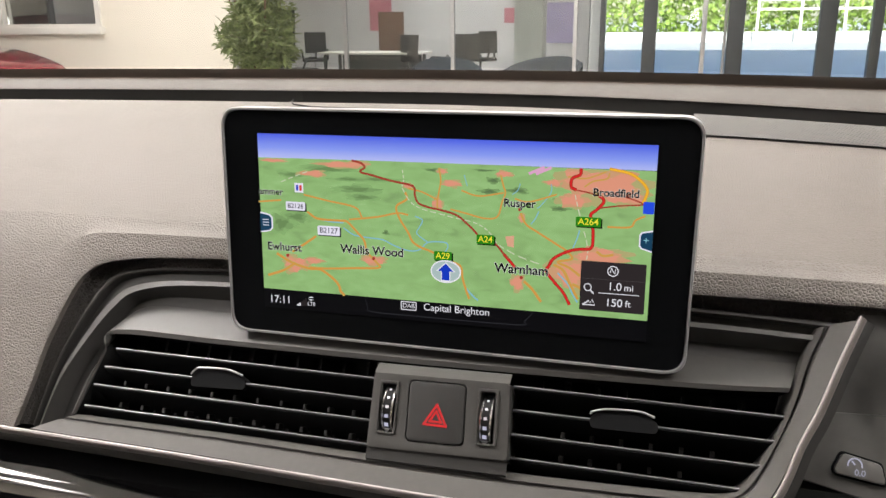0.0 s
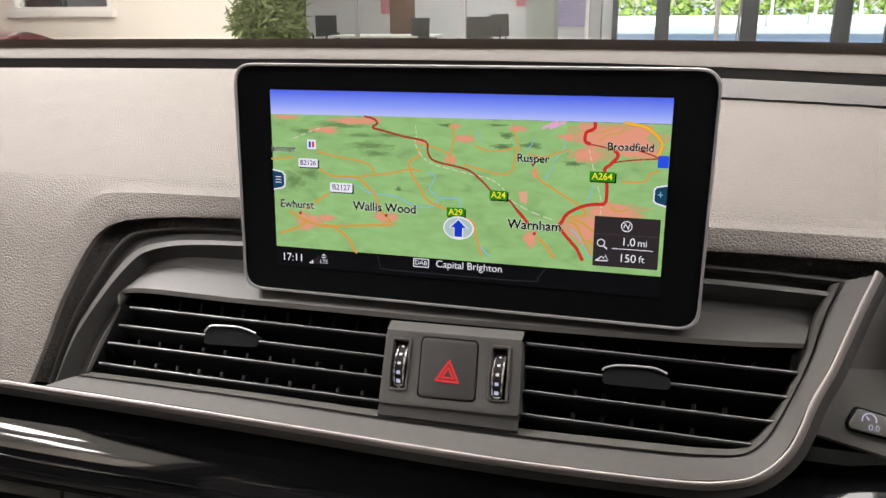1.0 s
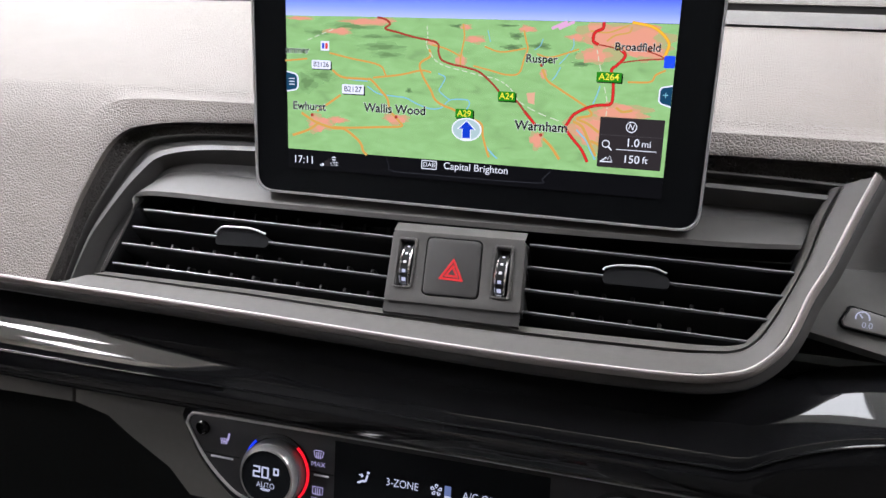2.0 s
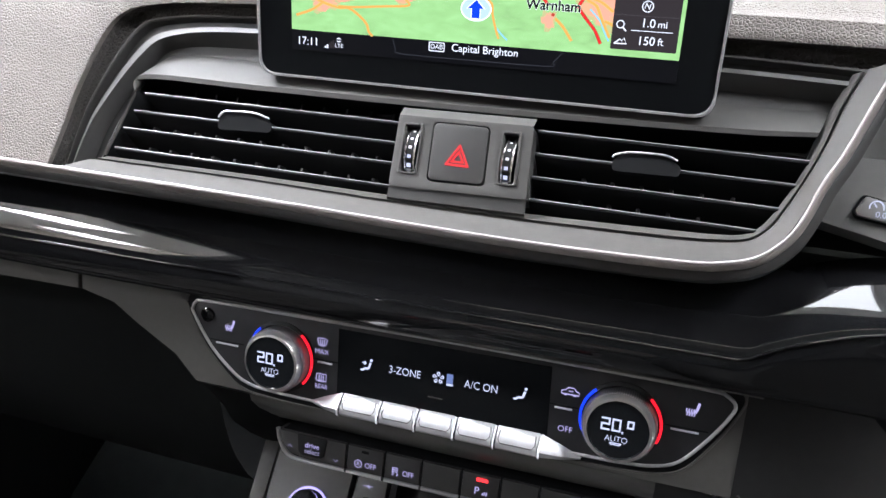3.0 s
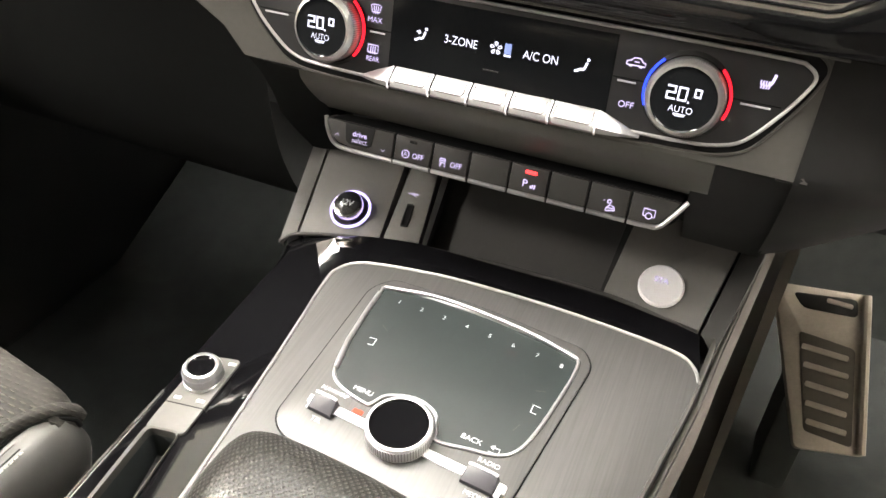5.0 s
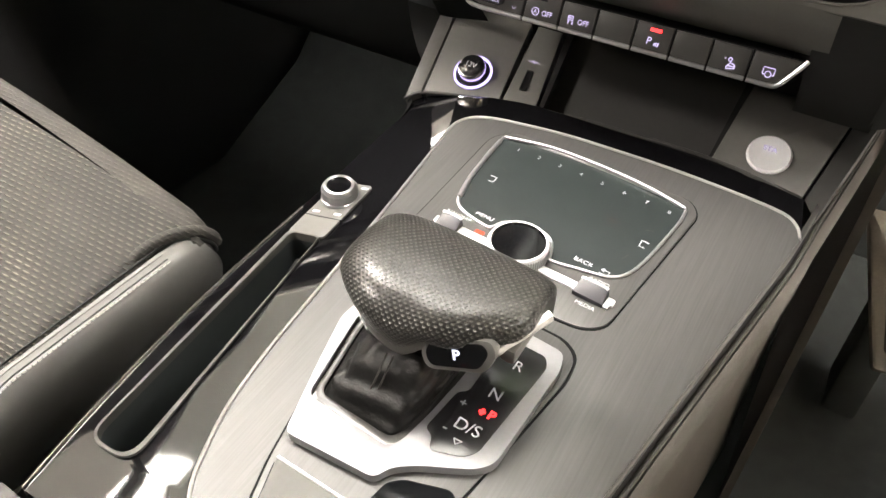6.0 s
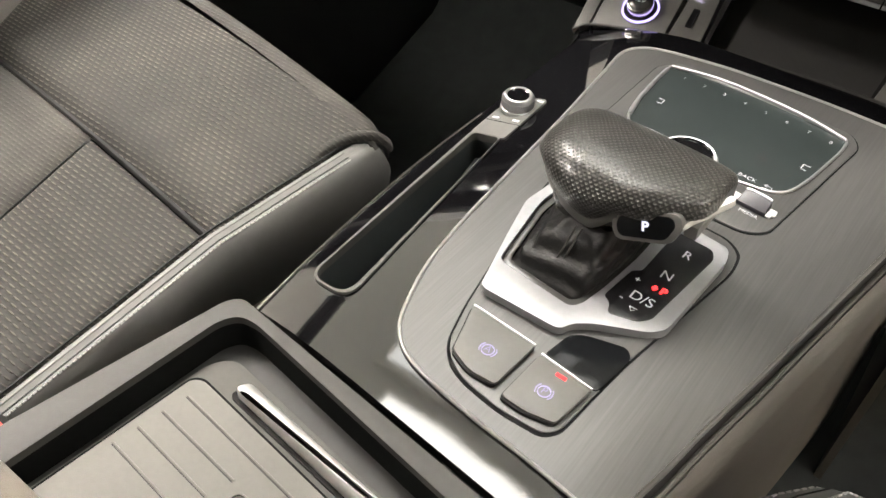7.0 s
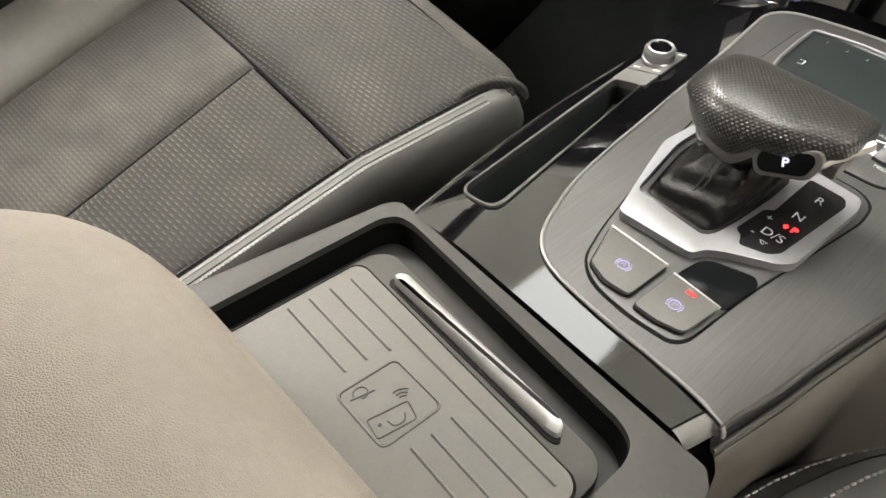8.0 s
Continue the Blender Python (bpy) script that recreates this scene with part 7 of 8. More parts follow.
part("tunnel_side", box((-0.160, 0.330, 0.30), (-0.152, 1.0, 0.86)), DARK_PLASTIC, console)
part("tunnel_side", box((0.176, 0.40, 0.30), (0.184, 1.0, 0.80)), KNEE_PLASTIC, console)
part("front_lip", tube([POD @ Vector(p) for p in curve([(-0.1395, -0.0045, 0), (-0.1285, 0.0045, 0.0004), (-0.0900, 0.0138, 0.0004), (-0.0452, 0.0200, 0.0004), (0.0150, 0.0232, 0.0004), (0.0729, 0.0235, 0.0004), (0.1050, 0.0200, 0.0004), (0.1330, 0.0140, 0)], 5)], 0.0013, seg=8), MID_PLASTIC, console)
part("clip", on_deck(box((-0.1000, 0.2440, -0.001), (-0.0868, 0.2475, 0.0030), I4, 0.0008)), CHROME, console)
part("edge_line", on_deck(tube([(q[0] + 0.0006, q[1], 0.0004) for q in curve(NEAR[:6], 5)], 0.0009, I4, 6)), CHROME, console)
quarter = [(math.sin(a), 1 - math.cos(a)) for a in span(0, math.pi / 2, 8)]
part("end_cap", loft([[(0.0768 + 0.0085 * s, -0.1024 - 0.0008 * s, -0.0012 - 0.0075 * c), (0.0744 + 0.0085 * s, -0.1115 - 0.0008 * s, -0.0004 - 0.0075 * c), (0.0715 + 0.0085 * s, -0.1220 - 0.0008 * s, -0.0008 - 0.0075 * c)] for s, c in quarter], DECK), COLLAR_GREY, console, "satin silver end cap")
part("cap_joint", tube([DECK @ Vector(p) for p in ((0.0770, -0.1022, -0.0008), (0.0744, -0.1115, 0.0001), (0.0716, -0.1220, -0.0004))], 0.0005, seg=6), VENT_BLACK, console)
part("line_end", tube([DECK @ Vector(p) for p in ((0.0852, -0.1035, -0.0028), (0.0868, -0.1040, -0.0042), (0.0876, -0.1044, -0.0075))], 0.0014, seg=8), LINE_SILVER, console)

# volume knob
vol = thing("volume_knob", DECK @ Vector((-0.106, 0.113, -0.01)), "small knurled silver knob on a grey plate", "knob")
part("plate", on_deck(slab(fillet([(-0.1165, 0.0770), (-0.0912, 0.0775), (-0.0935, 0.1310), (-0.1195, 0.1305)], 0.003), -0.004, 0.0016, I4, bevel=0.0006)), GREY_PLASTIC, vol)
part("plate_gap", on_deck(box((-0.1170, 0.0945, 0.0), (-0.0905, 0.0951, 0.0018), I4)), VENT_BLACK, vol)
vm = DECK @ pose(-0.1060, 0.1140, 0.0016 - drop(-0.106, 0.114))
kn = part("knob", lathe([(0.0112, 0.0), (0.0112, 0.0020), (0.0104, 0.0026), (0.0104, 0.0085), (0.0092, 0.0105), (0.0080, 0.0108), (0.0072, 0.0102)], vm, 48), SATIN, vol, "knurled satin silver knob")
part("knurling", join(*[box((0.0103, -0.00022, 0.0030), (0.01078, 0.00022, 0.0082), vm @ pose(0, 0, 0, 0, 0, 6 * k)) for k in range(60)]), SATIN, kn)
part("knob_face", lathe([(0.0073, 0.0103), (0.0066, 0.0096), (0.0, 0.0094)], vm, 32), GLOSS_BLACK, kn)
for x, y in ((-0.1120, 0.0985), (-0.0968, 0.0990), (-0.0968, 0.1270)):
    part("print_mark", on_deck(box((x - 0.0024, y - 0.0009, 0.001), (x + 0.0024, y + 0.0009, 0.0019), I4)), BAR_WHITE, vol)

# touchpad and controller
mmi = thing("touch_controller", DECK @ Vector((0.015, 0.16, 0)), "dark touchpad with silver edge, rotary dial and toggle keys", "controller")
MM = fillet([(-0.0545, 0.1050), (-0.0450, 0.0960), (0.0300, 0.0880), (0.0600, 0.0885), (0.0700, 0.0960), (0.0835, 0.2040), (0.0760, 0.2150), (0.0100, 0.2215), (-0.0450, 0.2210), (-0.0545, 0.2080)], 0.006, 4)
part("groove", on_deck(slab([(0.0145 + (p[0] - 0.0145) * 1.012, 0.155 + (p[1] - 0.155) * 1.012) for p in MM], 0.0, 0.0016, I4)), VENT_BLACK, mmi)
part("plate", on_deck(slab(MM, 0.0, 0.0024, I4, bevel=0.0005), True), DECOR, mmi)
PADO = curve([(-0.0440, 0.2125), (-0.0150, 0.2150), (0.0200, 0.2142), (0.0500, 0.2108), (0.0725, 0.2068), (0.0762, 0.1980), (0.0745, 0.1790), (0.0700, 0.1500), (0.0650, 0.1350), (0.0570, 0.1285), (0.0430, 0.1262), (0.0270, 0.1240), (0.0240, 0.1300), (0.0190, 0.1395), (0.0060, 0.1435), (-0.0080, 0.1390), (-0.0130, 0.1310), (-0.0170, 0.1300), (-0.0320, 0.1340), (-0.0410, 0.1420), (-0.0455, 0.1620), (-0.0470, 0.1900), (-0.0470, 0.2070)], 4, True)
pad = part("touchpad", on_deck(slab(PADO, 0.001, 0.0030, I4), True), material("dark_green_touch_glass", (0.012, 0.016, 0.016), 0.34, 0, (8, 0.15, 60, 0.1), (), 0.3), mmi, "dark glassy touchpad")
part("silver_edge", on_deck(tube([(p[0], p[1], 0.0030) for p in PADO], 0.00095, I4, 8, True)), SATIN, pad, "satin silver edge")
part("far_lip", on_deck(tube(curve([(-0.0455, 0.2110, 0.0040), (-0.0150, 0.2158, 0.0046), (0.0200, 0.2146, 0.0046), (0.0500, 0.2108, 0.0044), (0.0745, 0.2050, 0.0036)], 6), 0.0012, I4, 8)), SATIN, pad, "raised satin far edge")
part("near_lip", on_deck(tube([(-0.0470, 0.2060, 0.0034), (-0.0468, 0.1900, 0.0034), (-0.0452, 0.1640, 0.0034), (-0.0412, 0.1440, 0.0032)], 0.0015, I4, 8)), SATIN, pad, "broad satin near edge")
for i, y in enumerate((0.2036, 0.2034, 0.2029, 0.2020, 0.2008, 0.1996, 0.1982, 0.1964)):
    x = -0.0326 + 0.01443 * i
    lettering(str(i + 1), 0.0042, x, y, 0.0036 - drop(x, y), DECK, BAR_WHITE, pad, name="figure")
lettering("MENU", 0.0042, -0.0204, 0.1362, 0.0036, DECK, BAR_WHITE, pad, turn=-2)
lettering("BACK", 0.0044, 0.0424, 0.1318, 0.0036 - drop(0.047, 0.1325), DECK, BAR_WHITE, pad, turn=-3)
strokes("back_arrow", ([(-1, -0.8), (1.1, -0.8), (1.1, 0.5), (-0.8, 0.5)], [(-0.8, 0.5), (-0.1, 1.0)], [(-0.8, 0.5), (-0.1, 0.0)]), 0.0006, 0.0548, 0.1306, 0.0024, 0.0036, DECK, BAR_WHITE, pad)
strokes("corner_mark", ([(-1, 0.9), (0.6, 1.0), (0.6, -0.9), (-0.6, -1)],), 0.0007, -0.0326, 0.1690, 0.0026, 0.0036, DECK, BAR_WHITE, pad)
strokes("corner_mark", ([(1, 0.9), (-0.6, 1.0), (-0.6, -0.9), (0.6, -1)],), 0.0007, 0.0649, 0.1623, 0.0026, 0.0036, DECK, BAR_WHITE, pad)
for x, y, turn in ((-0.0310, 0.1815, -0.6), (0.0639, 0.1754, 0.3), (-0.0405, 0.1560, -1.2), (0.0600, 0.1480, 1.2)):
    strokes("faint_mark", ([(-math.cos(turn), -math.sin(turn)), (math.cos(turn), math.sin(turn))],), 0.0005, x, y, 0.0026, 0.0033, DECK, STITCH_DARK, pad)
rm = DECK @ pose(0.0084, 0.1202, 0.0024)
rot = part("rotary_dial", lathe([(0.0168, 0.0), (0.0168, 0.0078), (0.0164, 0.0090), (0.0155, 0.0094), (0.0149, 0.0090)], rm, 60), BRIGHT_SATIN, mmi, "round rotary dial with silver edge")
part("knurling", join(*[box((0.0166, -0.0003, 0.0012), (0.0172, 0.0003, 0.0074), rm @ pose(0, 0, 0, 0, 0, 5 * k)) for k in range(72)]), SATIN, rot)
part("dial_face", lathe([(0.0150, 0.0091), (0.0142, 0.0080), (0.0, 0.0074)], rm, 48), GLOSS_BLACK, rot)
base_y_at = lambda x: 0.1175 - 0.0800 * x
for a, b, words, sign in ((-0.0440, -0.0075, ("NAV/MAP", "TEL"), -1), (0.0240, 0.0680, ("RADIO", "MEDIA"), 1)):
    tk = part("toggle_strip", on_deck(slab(fillet([(a, base_y_at(a) - 0.0026), (b, base_y_at(b) - 0.0026), (b, base_y_at(b) + 0.0026), (a, base_y_at(a) + 0.0026)], 0.0012, 3), 0.002, 0.0034, I4, bevel=0.0005)), BRIGHT_SATIN, mmi, "satin silver toggle strip")
    pa, pb = (-0.0405, -0.0265) if sign < 0 else (0.0465, 0.0640)
    pm = DECK @ pose((pa + pb) / 2, base_y_at((pa + pb) / 2) - 0.0012, 0.0030 - drop((pa + pb) / 2, 0.11), 0, 0, -4.6)
    h = (pb - pa) / 2
    part("toggle_key", loft([[(s * h * f, -0.0052, 0.0), (s * h * f, -0.0048, 0.0020), (s * h * f * 0.96, 0.0012, 0.0064 * g), (s * h * f * 0.96, 0.0030, 0.0066 * g), (s * h * f, 0.0042, 0.0)] for s, f, g in ((-1, 1.0, 0.2), (-1, 0.93, 0.85), (-1, 0.75, 1.0), (1, 0.75, 1.0), (1, 0.93, 0.85), (1, 1.0, 0.2))], pm), SLATE_KEY, tk, "slate toggle key")
    part("silver_lip", tube([(-h * 0.86, 0.0026, 0.0062), (-h * 0.5, 0.0027, 0.0067), (h * 0.5, 0.0027, 0.0067), (h * 0.86, 0.0026, 0.0062)], 0.0008, pm, 8), BRIGHT_SATIN, tk)
    part("end_tab", box((sign * h - 0.0012, -0.0050, 0.0), (sign * h + 0.0026, 0.0010, 0.0014), pm, 0.0005), BRIGHT_SATIN, tk)
    for word, wy in zip(words, (0.0096, -0.0098)):
        x = (pa + pb) / 2
        lettering(word, 0.0038, x, base_y_at(x) + wy, 0.0030 - drop(x, 0.11), DECK, BAR_WHITE, mmi, turn=-4)
part("key_light", slab(fillet(rect(-0.0195, 0.1225, -0.0140, 0.1248), 0.0006, 3), 0.0026, 0.0032, DECK), glow("amber_key_light", (1.0, 0.12, 0.06), 0.8), mmi, "red lit mark", smooth=0)

# ---------------------------------------------------------------- gear selector
gear = thing("gear_selector", DECK @ Vector((0.01, 0.02, 0)), "automatic gear selector with perforated black leather head", "gear lever")
GROOVE = fillet([(-0.0183, -0.0720), (-0.0096, -0.0812), (0.0012, -0.0858), (0.0228, -0.0884), (0.0450, -0.0868), (0.0505, -0.0800), (0.0542, -0.0337), (0.0680, 0.0560), (0.0660, 0.0720), (0.0560, 0.0790), (-0.0300, 0.0830), (-0.0470, 0.0700), (-0.0420, 0.0260), (-0.0335, -0.0110), (-0.0253, -0.0493)], 0.007, 5)
part("groove", on_deck(slab(GROOVE, 0.0, 0.0014, I4)), VENT_BLACK, gear)
part("base_plate", on_deck(slab([(0.012 + (p[0] - 0.012) * 0.975, (p[1]) * 0.978) for p in GROOVE], 0.0, 0.0020, I4, bevel=0.0004), True), DECOR, gear)
GATE = [(-0.0245, -0.0372), (0.0205, -0.0358), (0.0235, -0.0285), (0.0310, -0.0225), (0.0545, -0.0105), (0.0600, -0.0040), (0.0630, 0.0560), (0.0600, 0.0660), (0.0400, 0.0680), (-0.0380, 0.0720), (-0.0430, 0.0300), (-0.0360, 0.0030)]
gate_o = fillet(GATE, 0.004, 4)
BOOTH = fillet([(-0.0280, -0.0165), (0.0165, -0.0205), (0.0205, -0.0150), (0.0235, 0.0020), (0.0262, 0.0300), (0.0262, 0.0520), (0.0200, 0.0600), (-0.0340, 0.0600), (-0.0360, 0.0330)], 0.005, 4)
SLEEVE = [(-0.003 + (p[0] + 0.003) * 0.86, 0.021 + (p[1] - 0.021) * 0.86) for p in BOOTH]
part("gaiter_frame", on_deck(slab(BOOTH, 0.0015, 0.0050, I4, [SLEEVE], 0.0012)), GLOSS_COLLAR, gear, "glossy dark frame round the gaiter")
part("silver_surround", on_deck(slab(gate_o, 0.0, 0.0070, I4, [BOOTH], 0.0034)), GATE_SILVER, gear, "satin silver surround")
gp = part("gear_plate", on_deck(slab(fillet([(0.0258, -0.0040), (0.0302, -0.0058), (0.0330, -0.0128), (0.0470, -0.0085), (0.0515, -0.0030), (0.0572, 0.0530), (0.0540, 0.0590), (0.0330, 0.0600), (0.0325, 0.0225), (0.0284, 0.0200)], 0.0025, 3), 0.003, 0.0074, I4, bevel=0.0003)), PLATE_GLOSS, gear, "dark plate with lit gear letters")
zz = 0.0078
lettering("R", 0.0080, 0.0455, 0.0464, zz, DECK, BAR_WHITE, gp)
lettering("N", 0.0084, 0.0440, 0.0268, zz, DECK, BAR_WHITE, gp)
lettering("P", 0.0062, 0.0478, 0.0158, zz, DECK, LED_RED, gp, bold=0.0003)
strokes("red_mark", ([(-0.8, 0), (0.8, 0)], [(-0.4, 0.6), (0.4, 0.6)], [(-0.4, -0.6), (0.4, -0.6)]), 0.0012, 0.0432, 0.0156, 0.0020, zz, DECK, LED_RED, gp)
lettering("D/S", 0.0086, 0.0418, 0.0050, zz, DECK, BAR_WHITE, gp)
lettering("+", 0.0066, 0.0338, 0.0152, zz, DECK, BAR_WHITE, gp)
lettering("-", 0.0078, 0.0333, 0.0005, zz, DECK, BAR_WHITE, gp)
strokes("down_mark", ([(-1, 0.5), (1, 0.5), (0, -0.7), (-1, 0.5)],), 0.0006, 0.0412, -0.0035, 0.0020, zz, DECK, BAR_WHITE, gp)

# gaiter: folded leather rising to the neck
rows = []
booth = [tuple(Vector(a).lerp(Vector(b), f)) for a, b in zip(SLEEVE, SLEEVE[1:] + SLEEVE[:1]) for f in ((0, 0.2, 0.4, 0.6, 0.8) if (Vector(a) - Vector(b)).length > 0.012 else (0,))]
for k in range(21):
    t = k / 20
    w = 0.0 + 0.030 * t ** 1.2
    rowk = []
    for p in booth:
        c = (-0.004 + 0.010 * t, 0.020 + 0.008 * t)
        s = 1.0 - 0.06 * t - 0.42 * t ** 1.8
        ang = math.atan2(p[1] - 0.02, p[0] + 0.004)
        fold = (0.0013 * abs(math.sin(ang * 4 + t * 5 + 0.6 * math.sin(t * 9))) + 0.0012 * math.sin(ang * 3 - t * 17) + 0.0008 * math.sin(ang * 11 + t * 23)) * math.sin(math.pi * t)
        rowk.append((c[0] + (p[0] + 0.004) * s * (1 + fold * 20), c[1] + (p[1] - 0.020) * s * (1 + fold * 20), 0.003 + w + fold))
    rows.append(rowk)
bt = part("gaiter", loft(rows, DECK, closed=True), BOOT, gear, "folded black leather gaiter")
for dx in (-0.0016, 0.0016):
    part("seam", tube([DECK @ Vector((dx - 0.003 + 0.006 * t, -0.0105 + 0.0145 * t, 0.0045 + 0.0285 * t ** 1.2 + 0.0005)) for t in [i / 8 for i in range(9)]], 0.0005, seg=5), STITCH_DARK, bt)

def blend(pts, x):
    for (a, va), (b, vb) in zip(pts, pts[1:]):
        if x <= b:
            return va + (vb - va) * max(0.0, (x - a)) / (b - a)
    return pts[-1][1]


BACK = curve([(-0.0378, 0.0330), (-0.0360, 0.0240), (-0.0325, 0.0180), (-0.0235, 0.0090), (-0.0100, 0.0015), (0.0050, -0.0012), (0.0180, 0.0010), (0.0300, 0.0055), (0.0400, 0.0116), (0.0486, 0.0180), (0.0535, 0.0225), (0.0560, 0.0300)], 5)
FORE = curve([(-0.0378, 0.0420), (-0.0365, 0.0510), (-0.0335, 0.0580), (-0.0265, 0.0632), (-0.0100, 0.0650), (0.0200, 0.0632), (0.0400, 0.0606), (0.0500, 0.0585), (0.0545, 0.0560), (0.0560, 0.0510)], 5)
LOW = curve([(-0.0378, 0.0460), (-0.0300, 0.0465), (-0.0200, 0.0448), (-0.0100, 0.0425), (0.0050, 0.0408), (0.0120, 0.0450), (0.0180, 0.0515), (0.0300, 0.0535), (0.0486, 0.0550), (0.0556, 0.0565)], 5)
CREST = curve([(-0.0378, 0.0440), (-0.0368, 0.0530), (-0.0340, 0.0590), (-0.0290, 0.0632), (-0.0200, 0.0662), (0.0000, 0.0675), (0.0300, 0.0672), (0.0440, 0.0666), (0.0510, 0.0658), (0.0546, 0.0645), (0.0560, 0.0622)], 5)
xs_h = [-0.0378, -0.0374, -0.0366, -0.0354, -0.0338, -0.0315, -0.0285, *span(-0.025, 0.046, 22), 0.049, 0.0515, 0.0535, 0.0548, 0.0556, 0.0560]
rings, flat_uv, along, last = [], [], 0.0, None
for x in xs_h:
    yb, yf, lo, top = (blend(c, x) for c in (BACK, FORE, LOW, CREST))
    yk = yb + (yf - yb) * 0.46
    pts = []
    for k in range(13):
        a = math.pi / 2 * k / 12
        rise = math.sin(a) ** (2 / 3.1)
        tuck_in = 0.0055 * max(0.0, 1 - rise / 0.55) ** 1.3 * min(1.0, max(0.0, (0.030 - x) / 0.02))
        pts.append((x, yk - (yk - yb) * math.cos(a) ** (2 / 3.1) + tuck_in, lo + (top - lo) * rise))
    for k in range(1, 11):
        a = math.pi / 2 * (1 - k / 10)
        y = yk + (yf - yk) * math.cos(a) ** (2 / 3.6)
        pts.append((x, y, 0.046 + (top - 0.07 * (y - yk) - 0.046) * math.sin(a) ** (2 / 3.6)) if top > 0.05 else (x, y, lo + (top - lo) * math.sin(a)))
    crest_p = Vector(pts[12])
    along += (crest_p - last).length if last else 0.0
    last = crest_p
    run = [0.0]
    for p, q in zip(pts, pts[1:]):
        run.append(run[-1] + (Vector(q) - Vector(p)).length)
    flat_uv += [(along, r - run[12]) for r in run]
    rings.append(pts)
shape = loft(rings, DECK)
uv = shape.loops.layers.uv.new("flat")
shape.verts.index_update()
for fc in shape.faces:
    for lp in fc.loops:
        lp[uv].uv = flat_uv[lp.vert.index]
for end in (rings[0], rings[-1]):
    shape.faces.new([shape.verts.new(DECK @ Vector(p)) for p in end])
hd = part("head", shape, KNOB_LEATHER, gear, "perforated black leather grip", 60)
hc = (0.010, 0.0370)
head_o = [(r[0][0], r[0][1], r[0][2] * 100) for r in rings] + [(r[-1][0], r[-1][1], 4.6) for r in reversed(rings)]
under_rows = [[(hc[0] + (p[0] - hc[0]) * s, hc[1] + (p[1] - hc[1]) * s, p[2] / 100 - d) for p in head_o] for s, d in ((1.0, 0.0), (0.985, 0.0014), (0.95, 0.0020), (0.80, 0.004))]
part("grip_underside", loft(under_rows, DECK, closed=True), KNOB_SMOOTH, hd, "smooth black leather underside")
cuff = [p for p in head_o if p[0] < 0.022]
part("cuff", loft([[(hc[0] + (p[0] - hc[0]) * s, hc[1] + (p[1] - hc[1]) * s, p[2] / 100 - d) for p in cuff] for s, d in ((0.992, 0.0003), (0.985, 0.0030), (0.968, 0.0062), (0.93, 0.0080), (0.75, 0.0085))], DECK), COLLAR_GREY, hd, "satin grey cuff under the grip")
NECK = fillet([(-0.0245, 0.0330), (-0.0185, 0.0105), (0.0070, 0.0065), (0.0230, 0.0180), (0.0260, 0.0420), (-0.0200, 0.0480)], 0.006, 4)
part("collar", loft([[(0.002 + (p[0] - 0.002) * s, 0.028 + (p[1] - 0.028) * s, h + 0.25 * max(0, 0.003 - p[0]) * (h < 0.03)) for p in NECK] for h, s in ((0.0205, 0.72), (0.0225, 0.80), (0.0300, 0.93), (0.0385, 1.02), (0.0440, 1.02))], DECK, closed=True), GLOSS_COLLAR, hd, "glossy dark grey collar")
# rear display window with the letter, and the silver release key on the driver side
fm = DECK @ pose(0.0320, 0.0112, 0.0487, 0, 0, 9) @ pose(0, 0, 0, 74) @ pose(0, 0, 0, 0, 0, 16)
part("window_frame", slab(fillet([(-0.0140, -0.0086), (0.0115, -0.0090), (0.0176, -0.0005), (0.0160, 0.0066), (-0.0118, 0.0068), (-0.0160, 0.0000)], 0.004, 5), -0.016, 0.0040, fm, bevel=0.0014), COLLAR_GREY, hd, "satin grey window frame")
wn_ = part("display_window", slab(fillet([(-0.0118, -0.0062), (0.0095, -0.0066), (0.0142, 0.0006), (0.0125, 0.0050), (-0.0098, 0.0054), (-0.0134, 0.0004)], 0.003, 5), 0.003, 0.0046, fm, bevel=0.0003), SCREEN_BLACK, hd, "black window with a lit letter")
lettering("P", 0.0066, 0.0004, -0.0004, 0.0050, fm, ICON_WHITE, wn_, bold=0.0002)
part("release_key", loft([[(0.0450 + 0.0125 * t + dx, 0.0165 + 0.0235 * t + dy, 0.0508 + 0.0062 * t + dw) for dx, dy, dw in ((0.0, 0.0, -0.0024), (0.0024, -0.0012, -0.0022), (0.0032, -0.0016, 0.0), (0.0024, -0.0012, 0.0022), (0.0, 0.0, 0.0026))] for t in (0.0, 0.04, 0.5, 0.94, 1.0)], DECK, True), SATIN, hd, "satin silver release key")
part("key_block", box((0.0470, 0.0180, 0.0440), (0.0540, 0.0400, 0.0520), DECK, 0.002), COLLAR_GREY, hd)

# parking brake keys
brake = thing("parking_brake_keys", DECK @ Vector((0.015, -0.06, 0)), "two grey parking brake keys beside a black panel", "switch panel")
kb = lambda o: slab(o, 0.0036, 0.0052, I4, bevel=0.0007)
HOLD = fillet([(-0.0205, -0.0474), (0.0168, -0.0492), (0.0150, -0.0790), (0.0010, -0.0800), (-0.0118, -0.0752)], 0.003, 4)
BRAKE = fillet([(0.0212, -0.0515), (0.0500, -0.0540), (0.0466, -0.0790), (0.0330, -0.0822), (0.0200, -0.0820)], 0.003, 4)
k1 = part("hold_key", on_deck(kb(HOLD)), GREY_PLASTIC, brake)
k2 = part("brake_key", on_deck(kb(BRAKE)), GREY_PLASTIC, brake)
